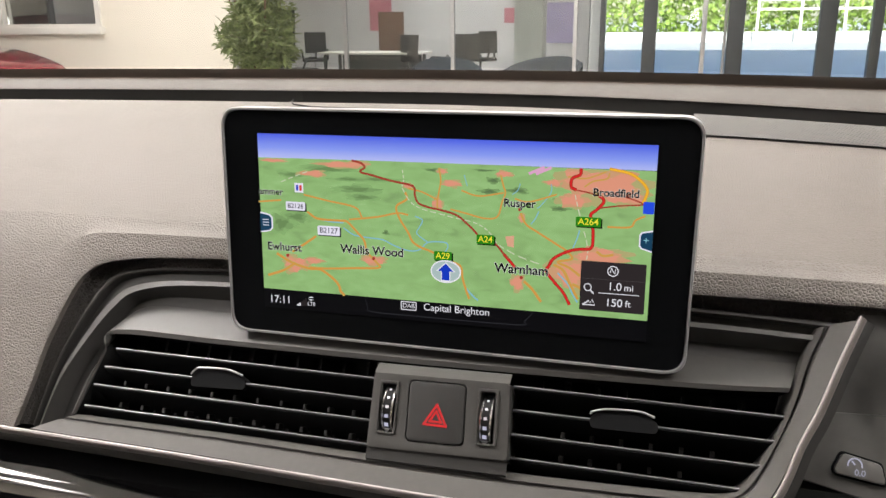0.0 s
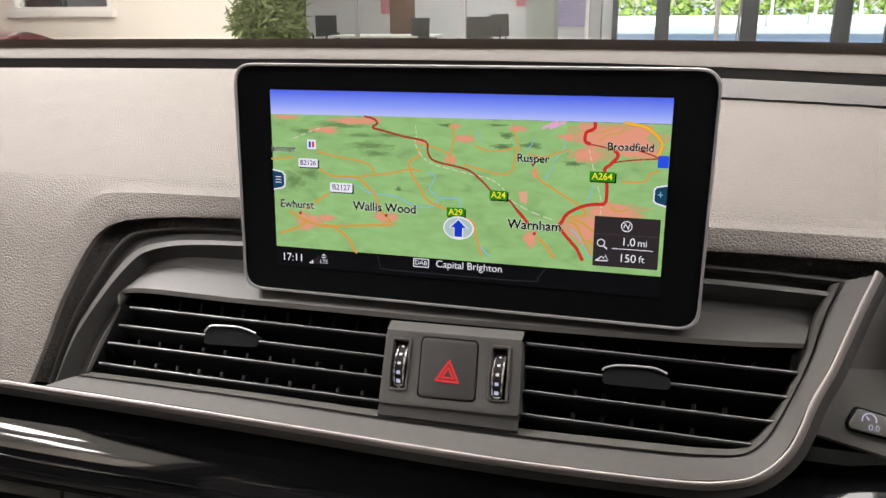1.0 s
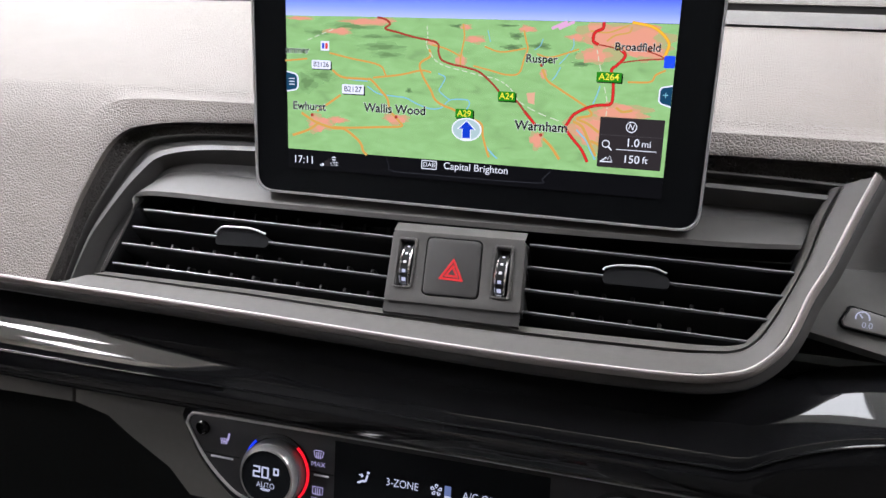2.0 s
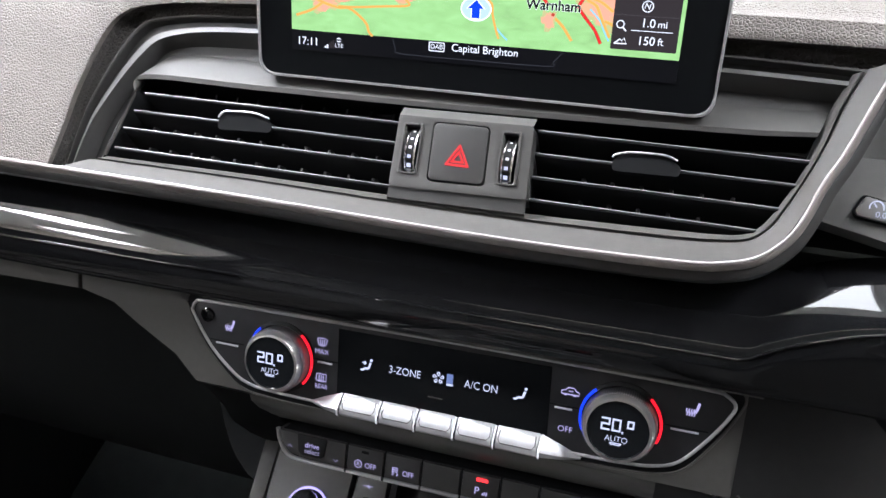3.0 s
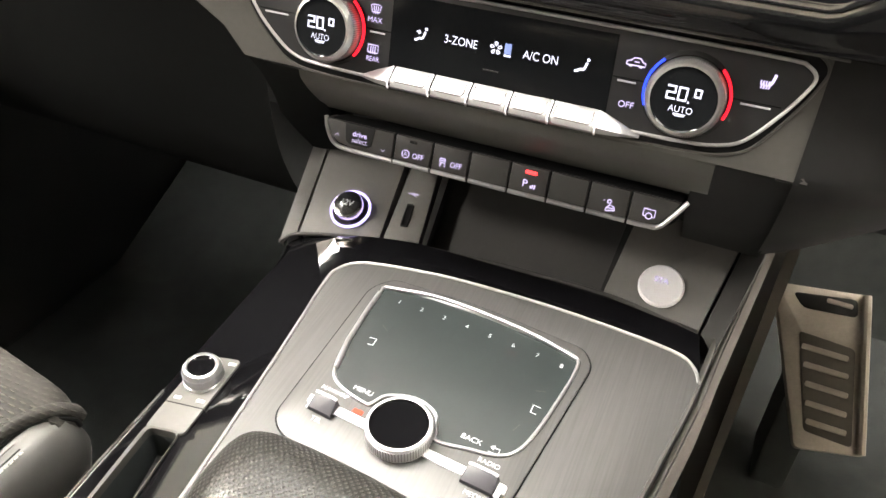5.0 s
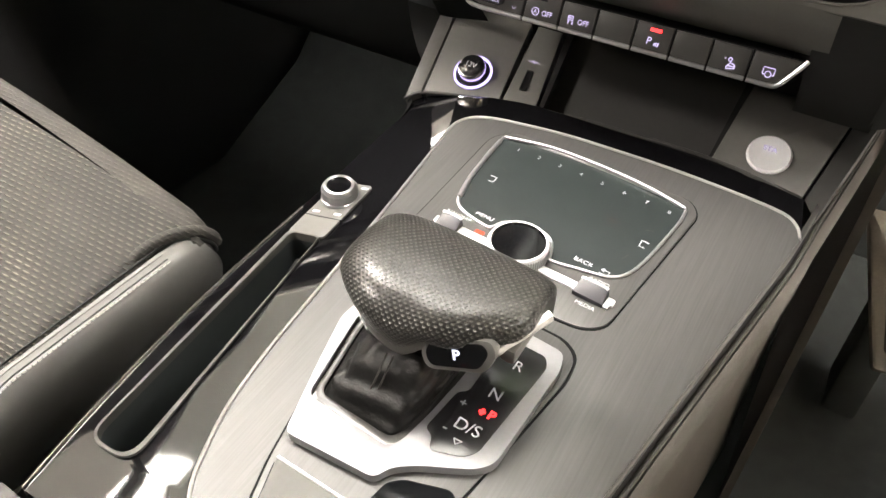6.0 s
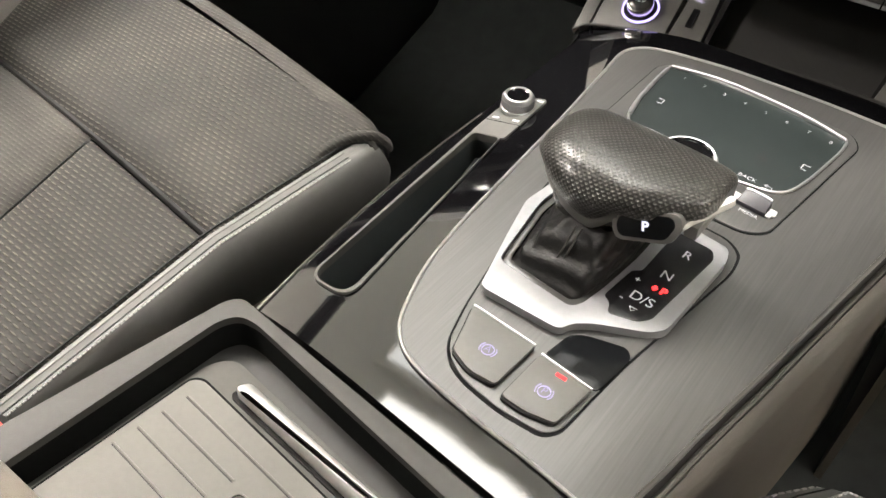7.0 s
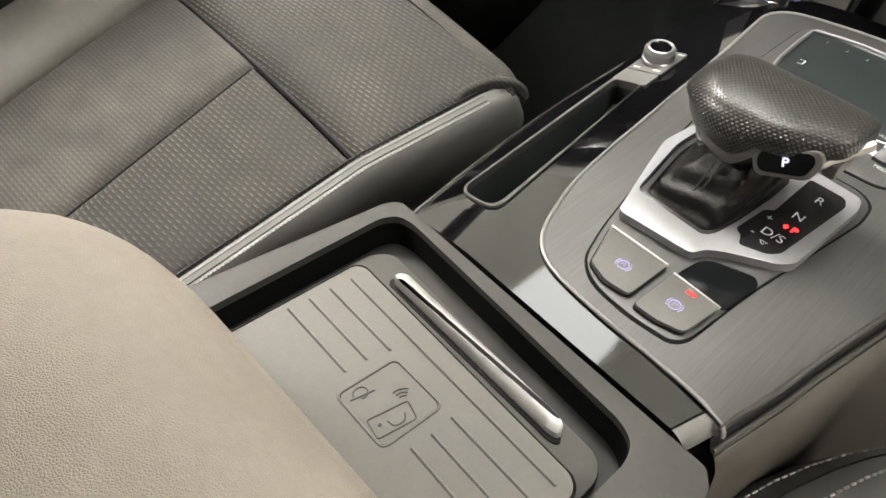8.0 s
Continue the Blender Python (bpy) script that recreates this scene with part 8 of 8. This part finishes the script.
for o, kk in ((HOLD, k1), (BRAKE, k2)):
    part("key_side", on_deck(slab([(p[0] * 1.0 - 0.0006, p[1] - 0.0008) for p in o], 0.0, 0.0037, I4)), DARK_PLASTIC, kk)
part("silver_lip", on_deck(tube([(-0.0200, -0.0476, 0.0050), (0.0166, -0.0494, 0.0050)], 0.0008, I4, 6)), SATIN, k1)
part("silver_lip", on_deck(tube([(0.0216, -0.0517, 0.0050), (0.0498, -0.0542, 0.0050)], 0.0008, I4, 6)), SATIN, k2)
part("black_panel", on_deck(slab(fillet([(0.0216, -0.0495), (0.0244, -0.0325), (0.0300, -0.0275), (0.0500, -0.0215), (0.0545, -0.0260), (0.0515, -0.0525)], 0.003, 4), 0.0, 0.0026, I4, bevel=0.0004)), SCREEN_BLACK, brake, "black panel")
for key, x, y, ch_, lamp in ((k1, 0.0012, -0.0656, "A", False), (k2, 0.0340, -0.0685, "P", True)):
    part("ring_symbol", slab(circle(x, y, 0.0032, 24), 0.0050, 0.0056, DECK, [circle(x, y, 0.0027, 24)]), ICON, key, smooth=0)
    lettering(ch_, 0.0052, x, y, 0.0058, DECK, ICON, key)
    for s in (-1, 1):
        part("bracket_symbol", slab([*[(x + 0.0044 * math.cos(a), y + 0.0044 * math.sin(a)) for a in [(0 if s > 0 else 3.1416) - 0.7 + 0.2 * i for i in range(8)]], *[(x + 0.0039 * math.cos(a), y + 0.0039 * math.sin(a)) for a in [(0 if s > 0 else 3.1416) + 0.7 - 0.2 * i for i in range(8)]]], 0.0050, 0.0056, DECK), ICON, key, smooth=0)
part("led", box((0.0328, -0.0580, 0.0050), (0.0382, -0.0562, 0.0057), DECK, 0.0003), LED_RED, k2, "glowing red indicator")

# ---------------------------------------------------------------- phone tray and armrest
ph = thing("phone_tray", (0, -0.2, 0.72), "grey wireless charging tray with rubber mat and silver bar", "phone tray")
RO = fillet([(-0.1350, -0.110), (-0.1288, -0.0625), (-0.1162, 0.0300), (-0.1110, 0.0365), (0.0930, 0.0220), (0.1000, 0.0130), (0.1030, -0.110)], [0.002, 0.05, 0.006, 0.006, 0.003, 0.004, 0.002], 4)
RI = fillet([(-0.1140, -0.105), (-0.1085, 0.0190), (-0.1040, 0.0275), (-0.0940, 0.0295), (0.0560, 0.0135), (0.0655, 0.0085), (0.0690, -0.0010), (0.0700, -0.105)], 0.006, 4)
part("rim", slab(RO, -0.05, 0.0085, PHONE, [RI], 0.003), RIM_PLASTIC, ph)
# Wall darker than rim and shelf: shade of the recess in its colour.
part("well_wall", loft([[(p[0], p[1], 0.004) for p in RI], [(p[0] * 0.985, p[1] * 0.98 - 0.001, -0.014) for p in RI]], PHONE, closed=True), SHADE_BLACK, ph)
part("well_floor", slab([(p[0] * 1.02, p[1] * 1.02) for p in RI], -0.02, -0.010, PHONE), MID_PLASTIC, ph)
MS = fillet([(-0.1060, -0.100), (-0.1010, 0.0050), (-0.0930, 0.0150), (0.0560, 0.0010), (0.0640, -0.0080), (0.0650, -0.100)], 0.010, 5)
part("shelf", slab(MS, -0.012, -0.0030, PHONE, bevel=0.002), STACK_PLASTIC, ph)
MO = fillet([(-0.1040, -0.100), (-0.0995, -0.0060), (-0.0945, -0.0025), (0.0570, -0.0150), (0.0625, -0.0210), (0.0635, -0.100)], 0.006, 5)
part("mat_gap", slab(MO, -0.004, -0.0024, PHONE), VENT_BLACK, ph)
mat_ = part("mat", slab([(-0.02 + (p[0] + 0.02) * 0.985, -0.05 + (p[1] + 0.05) * 0.975) for p in MO], -0.004, -0.0016, PHONE, bevel=0.0008), RUBBER, ph, "ribbed grey rubber mat")
for a, b in (((-0.0916, -0.0142), (0.0542, -0.0244)), ((-0.0933, -0.0262), (-0.0435, -0.0292)), ((-0.0946, -0.0380), (-0.0467, -0.0408)), ((-0.0961, -0.0497), (-0.0477, -0.0525)), ((0.0019, -0.0333), (0.0500, -0.0365)), ((0.0024, -0.0455), (0.0510, -0.0490)), ((0.0016, -0.0566), (0.0510, -0.0605))):
    part("rib", tube([(a[0], a[1], -0.0014), (b[0], b[1], -0.0014)], 0.0006, PHONE, 6), RUBBER, mat_)
    part("rib_shadow", box((0, 0, 0), (math.dist(a, b), 0.0005, 0.0001), PHONE @ pose(a[0], a[1] - 0.0011, -0.0015, 0, 0, math.degrees(math.atan2(b[1] - a[1], b[0] - a[0])))), MID_PLASTIC, mat_)
PB = fillet([(-0.0405, -0.0640), (-0.0383, -0.0309), (-0.0048, -0.0325), (-0.0060, -0.0660)], 0.004, 5)
part("emblem_box", tube([(p[0], p[1], -0.0014) for p in PB], 0.0007, PHONE, 6, True), RUBBER, mat_)
part("emblem_line", tube([(p[0] * 0.97 - 0.0007, p[1] * 0.98 - 0.001, -0.0013) for p in PB], 0.0003, PHONE, 5, True), MID_PLASTIC, mat_)
EMB = -0.0013
mark = lambda name, pts, closed=False: part(name, tube([(p[0], p[1], EMB) for p in pts], 0.00036, PHONE, 5, closed), STACK_PLASTIC, mat_)
for k in range(3):
    r = 0.0030 + 0.0019 * k
    mark("wave_symbol", [(-0.0178 - r * math.cos(a), -0.0432 + r * math.sin(a)) for a in [-0.15 + 0.14 * i for i in range(9)]])
mark("phone_symbol", fillet([(-0.0213, -0.0622), (-0.0172, -0.0419), (-0.0076, -0.0452), (-0.0110, -0.0645)], 0.0016, 4), True)
mark("phone_symbol", curve([(-0.0150, -0.0555), (-0.0112, -0.0545), (-0.0105, -0.0500), (-0.0135, -0.0470)], 4))
mark("phone_symbol", circle(-0.0158, -0.0592, 0.0006, 8), True)
mark("charge_symbol", [(-0.0342 + 0.0030 * math.cos(a), -0.0550 + 0.0036 * math.sin(a)) for a in [-0.5 + 0.3 * i for i in range(18)]])
mark("charge_symbol", [(-0.0339, -0.0610), (-0.0313, -0.0495)])
BAR = [(-0.0760, 0.0055), (-0.0735, 0.0075), (0.0330, -0.0005), (0.0400, -0.0040), (0.0395, -0.0070), (0.0350, -0.0080), (-0.0745, 0.0000), (-0.0768, 0.0020)]
bar_o = fillet(BAR, 0.002, 4)
part("silver_bar", loft([[(p[0], p[1], -0.003) for p in bar_o], [(p[0], p[1], 0.0012) for p in bar_o], [(-0.018 + (p[0] + 0.018) * 0.985, p[1] * 0.72 + 0.0001, 0.0030) for p in bar_o], [(-0.018 + (p[0] + 0.018) * 0.96, p[1] * 0.45 - 0.0003, 0.0036) for p in bar_o], [(-0.018 + (p[0] + 0.018) * 0.93, p[1] * 0.30 - 0.0004, 0.0037) for p in bar_o]], PHONE, closed=True), BAR_SATIN, ph, "curved brushed silver bar")
part("bar_shadow", slab([(-0.018 + (p[0] + 0.018) * 1.03, p[1] * 1.0 - 0.0022) for p in bar_o], -0.004, -0.0022, PHONE), DARK_PLASTIC, ph)

arm = thing("armrest", (-0.03, -0.4, 0.60), "grey leather centre armrest", "armrest")
AO = fillet([(-0.172, -0.232), (0.095, -0.238), (0.095, -0.70), (-0.172, -0.70)], [0.10, 0.05, 0.03, 0.03], 10)
rows = []
for k in range(13):
    a = math.pi / 2 * k / 12
    s, h = math.cos(a) ** 0.75, math.sin(a) ** 1.05
    rows.append([(-0.036 - 0.050 * h + (p[0] + 0.036) * (0.14 + 0.86 * s), -0.45 + (p[1] + 0.45) * (0.46 + 0.54 * s), 0.738 + 0.076 * h + 0.03 * max(0, -0.30 - p[1]) + 0.012 * h * min(1, max(0, (-0.01 - p[0]) / 0.10))) for p in AO])
rows = [[(x * 0.97, -0.45 + (y + 0.45) * 0.95, 0.66) for x, y, z in rows[0]], *rows]
rows += [[(-0.086 + (x + 0.086) * f, -0.45 + (y + 0.45) * f, z + 0.002 * (1 - f)) for x, y, z in rows[-1]] for f in (0.85, 0.6, 0.3, 0.02)]
part("cushion", loft(rows, closed=True), ARM_LEATHER, arm)
part("hinge_box", box((-0.10, -0.70, 0.3), (0.07, -0.30, 0.67), bevel=0.01), DARK_PLASTIC, arm)

# ---------------------------------------------------------------- passenger seat
seat = thing("passenger_seat", (-0.4, -0.1, 0.30), "grey cloth car seat with leather bolsters", "seat")


def front_y(x):
    """Where the cushion rolls over; it runs a little aslant."""
    return 0.1090 + 0.137 * (-0.221 - x)


def seat_z(x, y):
    z = 0.673 + 0.185 * (y + 0.04) if y > -0.04 else 0.673 + 0.20 * (y + 0.04)
    return z + 0.008 * math.sin(math.pi * min(1, max(0, (-0.21 - x) / 0.42))) 


def edge_steps(length, count):
    """Steps from 0 to 1 that crowd towards both ends."""
    near = [0.0, 0.0006, 0.0014, 0.0025, 0.004, 0.006, 0.009, 0.013, 0.018]
    lo = [d / length for d in near]
    return lo + span(lo[-1], 1 - lo[-1], count)[1:-1] + [1 - d for d in reversed(lo)]


def pillow(x0, x1, y0, y1, count, seams):
    """A padded panel between four border lines; seams: (reach, depth) at its x0, x1, y0 and y1 borders."""
    rows = []
    for j in edge_steps(0.15 if count < 20 else 0.4, count):
        r = []
        for i in edge_steps(0.2, 24):
            x = x0(0) + (x1(0) - x0(0)) * i
            y = y0(x) + (y1(x) - y0(x)) * j
            x = x0(y) + (x1(y) - x0(y)) * i
            sink = 0.0
            for e, (reach, depth) in zip((x - x0(y), x1(y) - x, y - y0(x), y1(x) - y), seams):
                if depth:
                    sink = max(sink, depth * (1 - min(1.0, max(0.0, e / reach))) ** 3)
            r.append((x, y, seat_z(x, y) - sink))
        rows.append(r)
    return loft(rows)


seam_x = lambda y: -0.244 + 0.017 * min(1, max(0, (y + 0.04) / 0.14))
edge_r = lambda y: seam_x(y) + 0.0030
cross = lambda x: -0.0385 - 0.080 * (x + 0.248)          # the seam across the seat
crease = lambda y: -0.3880 - 0.216 * (y + 0.04)          # the crease between the two inserts
far_in = lambda y: -0.552 - 0.29 * (min(y, -0.02) + 0.04)
far_out = lambda y: -0.566 - 0.62 * max(0.0, y + 0.04)
part("front_cushion", pillow(far_out, edge_r, lambda x: cross(x) + 0.0004, lambda x: front_y(x) - 0.013, 16, ((0.015, 0.006), (0.014, 0.0065), (0.026, 0.015), (0.01, 0))), SEAT_CLOTH, seat, "ribbed grey cloth front cushion")
roll = []
for i in range(70):
    x = -0.660 + (0.660 - 0.2130) * i / 69
    fold = max(0.0, (x + 0.246) / 0.036)
    yf, y0 = front_y(x) - 0.012 * fold ** 3, front_y(x) - 0.013
    z = seat_z(x, y0) - 0.009 * fold ** 2 - 0.006 * fold ** 6
    roll.append([(x, y0 - 0.0002, z + 0.0002), (x, y0 + (yf - y0) * 0.35, z + 0.0016), (x, y0 + (yf - y0) * 0.75, z + 0.0018), (x, yf, z + 0.0006), (x, yf + 0.007, z - 0.004), (x, yf + 0.012, z - 0.013), (x, yf + 0.013, z - 0.03 + 0.012 * fold), (x, yf + 0.006, z - 0.08 + 0.05 * fold), (x, yf - 0.03, z - 0.16 + 0.12 * fold)])
part("front_roll", loft(roll), SUEDE, seat, "soft plain grey rolled front edge", 70)
zl = seat_z(-0.225, 0.095)
lip_path = curve([(-0.2390, 0.0560, zl - 0.0130), (-0.2350, 0.0700, zl - 0.0050), (-0.2290, 0.0870, zl - 0.0016), (-0.2220, 0.1020, zl - 0.0040), (-0.2170, 0.1120, zl - 0.0110), (-0.2160, 0.1150, zl - 0.0190)], 5)
part("corner_lip", tube(lip_path, 0.0046, seg=12), SUEDE, seat, "rolled cloth lip over the bolster end")
part("corner_gap", tube([(q[0] + 0.0026, q[1] - 0.0030, q[2] - 0.0036) for q in lip_path], 0.0018, seg=8), DARK_PLASTIC, seat)
part("insert", pillow(lambda y: crease(y) + 0.0002, edge_r, lambda x: -0.50, lambda x: cross(x) - 0.0004, 50, ((0.022, 0.0075), (0.014, 0.0060), (0.01, 0), (0.022, 0.014))), SEAT_CLOTH, seat, "ribbed grey cloth insert")
part("insert", pillow(far_in, lambda y: crease(y) - 0.0002, lambda x: -0.50, lambda x: cross(x) - 0.0004, 50, ((0.012, 0.008), (0.022, 0.0075), (0.01, 0), (0.016, 0.012))), SUEDE, seat, "smooth suede-like insert")
part("seam", tube([(x, cross(x), seat_z(x, cross(x)) - 0.0078) for x in span(far_in(-0.04), -0.243, 20)], 0.0024, seg=6), DARK_PLASTIC, seat)
part("seam", tube([(seam_x(y) + 0.0016, y, seat_z(seam_x(y), y) - 0.0012) for y in span(-0.49, 0.100, 40)], 0.0009, seg=6), DARK_PLASTIC, seat)
part("seam", tube([(crease(y), y, seat_z(crease(y), y) - 0.0060) for y in span(-0.49, -0.035, 20)], 0.0008, seg=6), DARK_PLASTIC, seat)
part("seam_bed", loft([[(x, y, seat_z(x, y) - 0.012) for x in (-0.66, -0.5, -0.4, -0.3, -0.236)] for y in (-0.5, -0.3, -0.1, -0.04, 0.02, 0.1)]), DARK_PLASTIC, seat)
bol = []
SECTION = [(0.0, -0.012), (0.0015, -0.003), (0.005, 0.0005), (0.0095, -0.0004), (0.0118, -0.0022), (0.0135, -0.0016), (0.0182, -0.0056), (0.0230, -0.0130), (0.0268, -0.025), (0.0282, -0.041), (0.0262, -0.058), (0.0215, -0.070)]
for j in range(61):
    y = -0.50 + 0.614 * j / 60
    xe = seam_x(y)
    k = math.sqrt(max(0.0, 1 - max(0.0, (y - 0.074) / 0.041) ** 2))
    z = seat_z(xe, min(y, 0.10)) - 0.002
    bol.append([(xe + dx * (0.45 + 0.55 * k), y, z - 0.035 + (dz_ + 0.035) * max(k, 0.02) ** 0.8) for dx, dz_ in SECTION])
bs = part("bolster", loft(bol), BOLSTER, seat, "dark grey leather side bolster", 60)
part("piping", tube([Vector(r[11]) + Vector((0.0005, 0, 0)) for r in bol], 0.0018, seg=6), PALE_LEATHER, bs)
for j in range(56):
    a, b = Vector(bol[j][5]).lerp(Vector(bol[j][6]), 0.25), Vector(bol[j + 1][5]).lerp(Vector(bol[j + 1][6]), 0.25)
    for f0, f1 in ((0.04, 0.27), (0.37, 0.60), (0.70, 0.93)):
        part("stitch", tube([a.lerp(b, f0) + Vector((0.0003, 0, 0.0005)), a.lerp(b, f1) + Vector((0.0003, 0, 0.0005))], 0.0006, seg=4), STITCH, bs, smooth=0)
part("seam_line", tube([Vector(r[4]) for r in bol[:57]], 0.0008, seg=5), DARK_PLASTIC, bs)
part("seam_line", tube([Vector(r[3]).lerp(Vector(r[2]), 0.4) for r in bol[:57]], 0.0005, seg=5), STITCH_DARK, bs)
part("side_skirt", loft([[(r[11][0] - 0.001, r[11][1], r[11][2]) for r in bol[:57]], [(r[11][0] - 0.003, r[11][1], r[11][2] - 0.03) for r in bol[:57]], [(r[11][0] - 0.012, r[11][1] - 0.01, 0.42) for r in bol[:57]]]), DARK_PLASTIC, seat)
lb = []
for y in [-0.5 + 0.012 * i for i in range(51)]:
    f = min(1.0, max(0.0, (y + 0.045) / 0.05))
    f = f * f * (3 - 2 * f)
    xe = far_in(y) * (1 - f) + far_out(y) * f + 0.002
    z = seat_z(xe, y)
    lb.append([(xe, y, z - 0.010), (xe - 0.002, y, z - 0.002), (xe - 0.010, y, z + 0.007), (xe - 0.030, y, z + 0.018), (xe - 0.065, y, z + 0.024), (xe - 0.10, y, z + 0.012), (xe - 0.13, y, z - 0.03), (xe - 0.135, y, z - 0.09)])
part("bolster", loft(lb), PALE_LEATHER, seat, "smooth grey leather outer bolster")
part("seat_base", box((-0.66, -0.50, 0.31), (-0.24, 0.06, 0.58), bevel=0.02), DARK_PLASTIC, seat)
buckle = thing("seat_belt_buckle", (-0.186, -0.205, 0.55), "black seat belt buckle with red press key", "buckle")
part("body", box((-0.012, -0.02, -0.10), (0.012, 0.02, 0.03), pose(-0.192, -0.233, 0.650, -14, 6, 0), 0.005), DARK_PLASTIC, buckle)
part("press_key", box((-0.008, -0.014, 0.026), (0.008, 0.014, 0.034), pose(-0.192, -0.233, 0.650, -14, 6, 0), 0.004), RED_PLASTIC, buckle, "red press key")

# ---------------------------------------------------------------- driver seat edge
dseat = thing("driver_seat", (0.35, -0.2, 0.30), "dark leather driver seat bolster with pale stitching", "seat")
rows = []
for j in range(26):
    y = -0.55 + 0.665 * j / 25
    t = min(1.0, max(0.0, (0.116 - y) / 0.16))
    cx = 0.150 + 0.043 * (1 - t)
    zc, R = 0.600 + 0.10 * min(0, y), 0.059 * math.sqrt(max(0.0, 1 - (1 - t) ** 2)) + 0.003
    rows.append([(cx + R * 1.08 * math.cos(a), y, zc + R * math.sin(a)) for a in [math.pi * (1.25 - 1.1 * i / 14) for i in range(15)]])
db = part("bolster", loft(rows), BOLSTER, dseat)
for k in (6, 8):
    for j in range(25):
        a, b = Vector(rows[j][k]), Vector(rows[j + 1][k])
        up = Vector((0, 0, 0.0006))
        for f in (0.02, 0.22, 0.42, 0.62, 0.82):
            part("stitch", tube([a.lerp(b, f) + up, a.lerp(b, f + 0.13) + up], 0.0009, seg=4), STITCH, db, smooth=0)
part("seam_line", tube([Vector(r[7]) for r in rows[:25]], 0.0008, seg=5), DARK_PLASTIC, db)
part("cushion", loft([[(x, y, 0.625 + 0.1 * min(0, y) - 0.03 * ((x - 0.42) / 0.2) ** 2 * 0) for x in (0.195, 0.3, 0.4, 0.5, 0.6)] for y in (-0.55, -0.3, -0.1, 0.0, 0.05)]), SEAT_CLOTH, dseat)
part("seat_base", box((0.18, -0.55, 0.31), (0.62, 0.0, 0.55), bevel=0.02), DARK_PLASTIC, dseat)

# seat backs behind the eye, unseen, added to block light from the rear
def seat_back(parent, x0, x1, mt):
    m = pose((x0 + x1) / 2, -0.56, 0.60, 18)
    w = (x1 - x0) / 2
    part("backrest", slab(fillet([(-w, 0.0), (w, 0.0), (w * 0.82, 0.60), (-w * 0.82, 0.60)], 0.07, 6), -0.06, 0.06, m @ pose(0, 0, 0, 90), bevel=0.03), mt, parent)
    part("headrest", box((-0.13, -0.05, 0.63), (0.13, 0.05, 0.80), m, 0.035), mt, parent)
    for dx in (-0.05, 0.05):
        part("headrest_post", tube([(dx, 0, 0.56), (dx, 0, 0.66)], 0.007, m), CHROME, parent)


seat_back(seat, -0.64, -0.20, LEATHER)
seat_back(dseat, 0.20, 0.64, LEATHER)

# ---------------------------------------------------------------- steering wheel
# Out of view; added to block light from the driver's window on the stack.
sw = thing("steering_wheel", (0.40, 0.02, 0.93), "black leather steering wheel, unseen, added for its shade", "steering wheel")
SWM = pose(0.405, 0.045, 0.985, 66)
part("rim", lathe([(0.183 + 0.016 * math.cos(a), 0.016 * math.sin(a)) for a in [2 * math.pi * i / 12 for i in range(13)]], SWM, 60), LEATHER, sw)
part("hub", lathe([(0.0, 0.03), (0.05, 0.028), (0.072, 0.015), (0.078, -0.01), (0.06, -0.05), (0.05, -0.22)], SWM, 36), DARK_PLASTIC, sw)
for a in (0, 180, 270):
    part("spoke", box((0.06, -0.022, -0.008), (0.175, 0.022, 0.006), SWM @ pose(0, 0, 0, 0, 0, a), 0.005), DARK_PLASTIC, sw)

# ---------------------------------------------------------------- pedal
STEEL = material("brushed_pedal_steel", (0.29, 0.26, 0.225), 0.45, 0.6, (30, 0.1, 300, 0.08))
PED = plane((0, 0.60, 0.53), (0, 1, 0.9))
ped = thing("foot_rest_pedal", (0.27, 0.58, 0.30), "brushed steel pedal plate with rubber slots", "pedal")
PO = fillet([(0.201, 0.070), (0.298, 0.083), (0.328, -0.080), (0.262, -0.094)], 0.006, 4)
part("plate", slab(PO, -0.012, 0.0, PED, bevel=0.004), STEEL, ped)
part("rubber_insert", slab(fillet([(0.238, 0.025), (0.294, 0.022), (0.313, -0.076), (0.266, -0.074)], 0.005, 4), -0.002, 0.0014, PED, bevel=0.001), KNEE_PLASTIC, ped)
part("rubber_insert", slab(fillet([(0.222, 0.064), (0.285, 0.074), (0.289, 0.055), (0.236, 0.050)], 0.006, 4), -0.002, 0.0014, PED, bevel=0.001), DARK_PLASTIC, ped)
part("steel_bar", slab(fillet(rect(0.256, 0.062, 0.282, 0.067), 0.002, 3), 0.0, 0.0030, PED, bevel=0.001), STEEL, ped)
for x0, x1, v in ((0.244, 0.290, 0.010), (0.250, 0.294, -0.008), (0.256, 0.298, -0.027), (0.261, 0.301, -0.046), (0.266, 0.305, -0.064)):
    part("steel_bar", slab(fillet(rect(x0, v - 0.003, x1, v + 0.003), 0.002, 3), 0.0, 0.0032, PED, bevel=0.001), STEEL, ped)
part("side_rail", tube([(0.292, 0.080, 0.003), (0.322, -0.080, 0.003)], 0.0045, PED, 8), STEEL, ped)
part("lever", box((0.25, 0.62, 0.31), (0.29, 0.70, 0.50), bevel=0.006), CARPET, ped)
mt_ = thing("floor_mat", (0.0, 0.5, 0.30), "dark carpet floor mat", "mat")
part("carpet", loft([[(-0.70, y, z), (-0.45, y, z - 0.005), (-0.18, y, z)] for y, z in ((0.0, 0.312), (0.3, 0.312), (0.6, 0.32), (0.8, 0.42), (0.95, 0.58))]), CARPET, mt_)
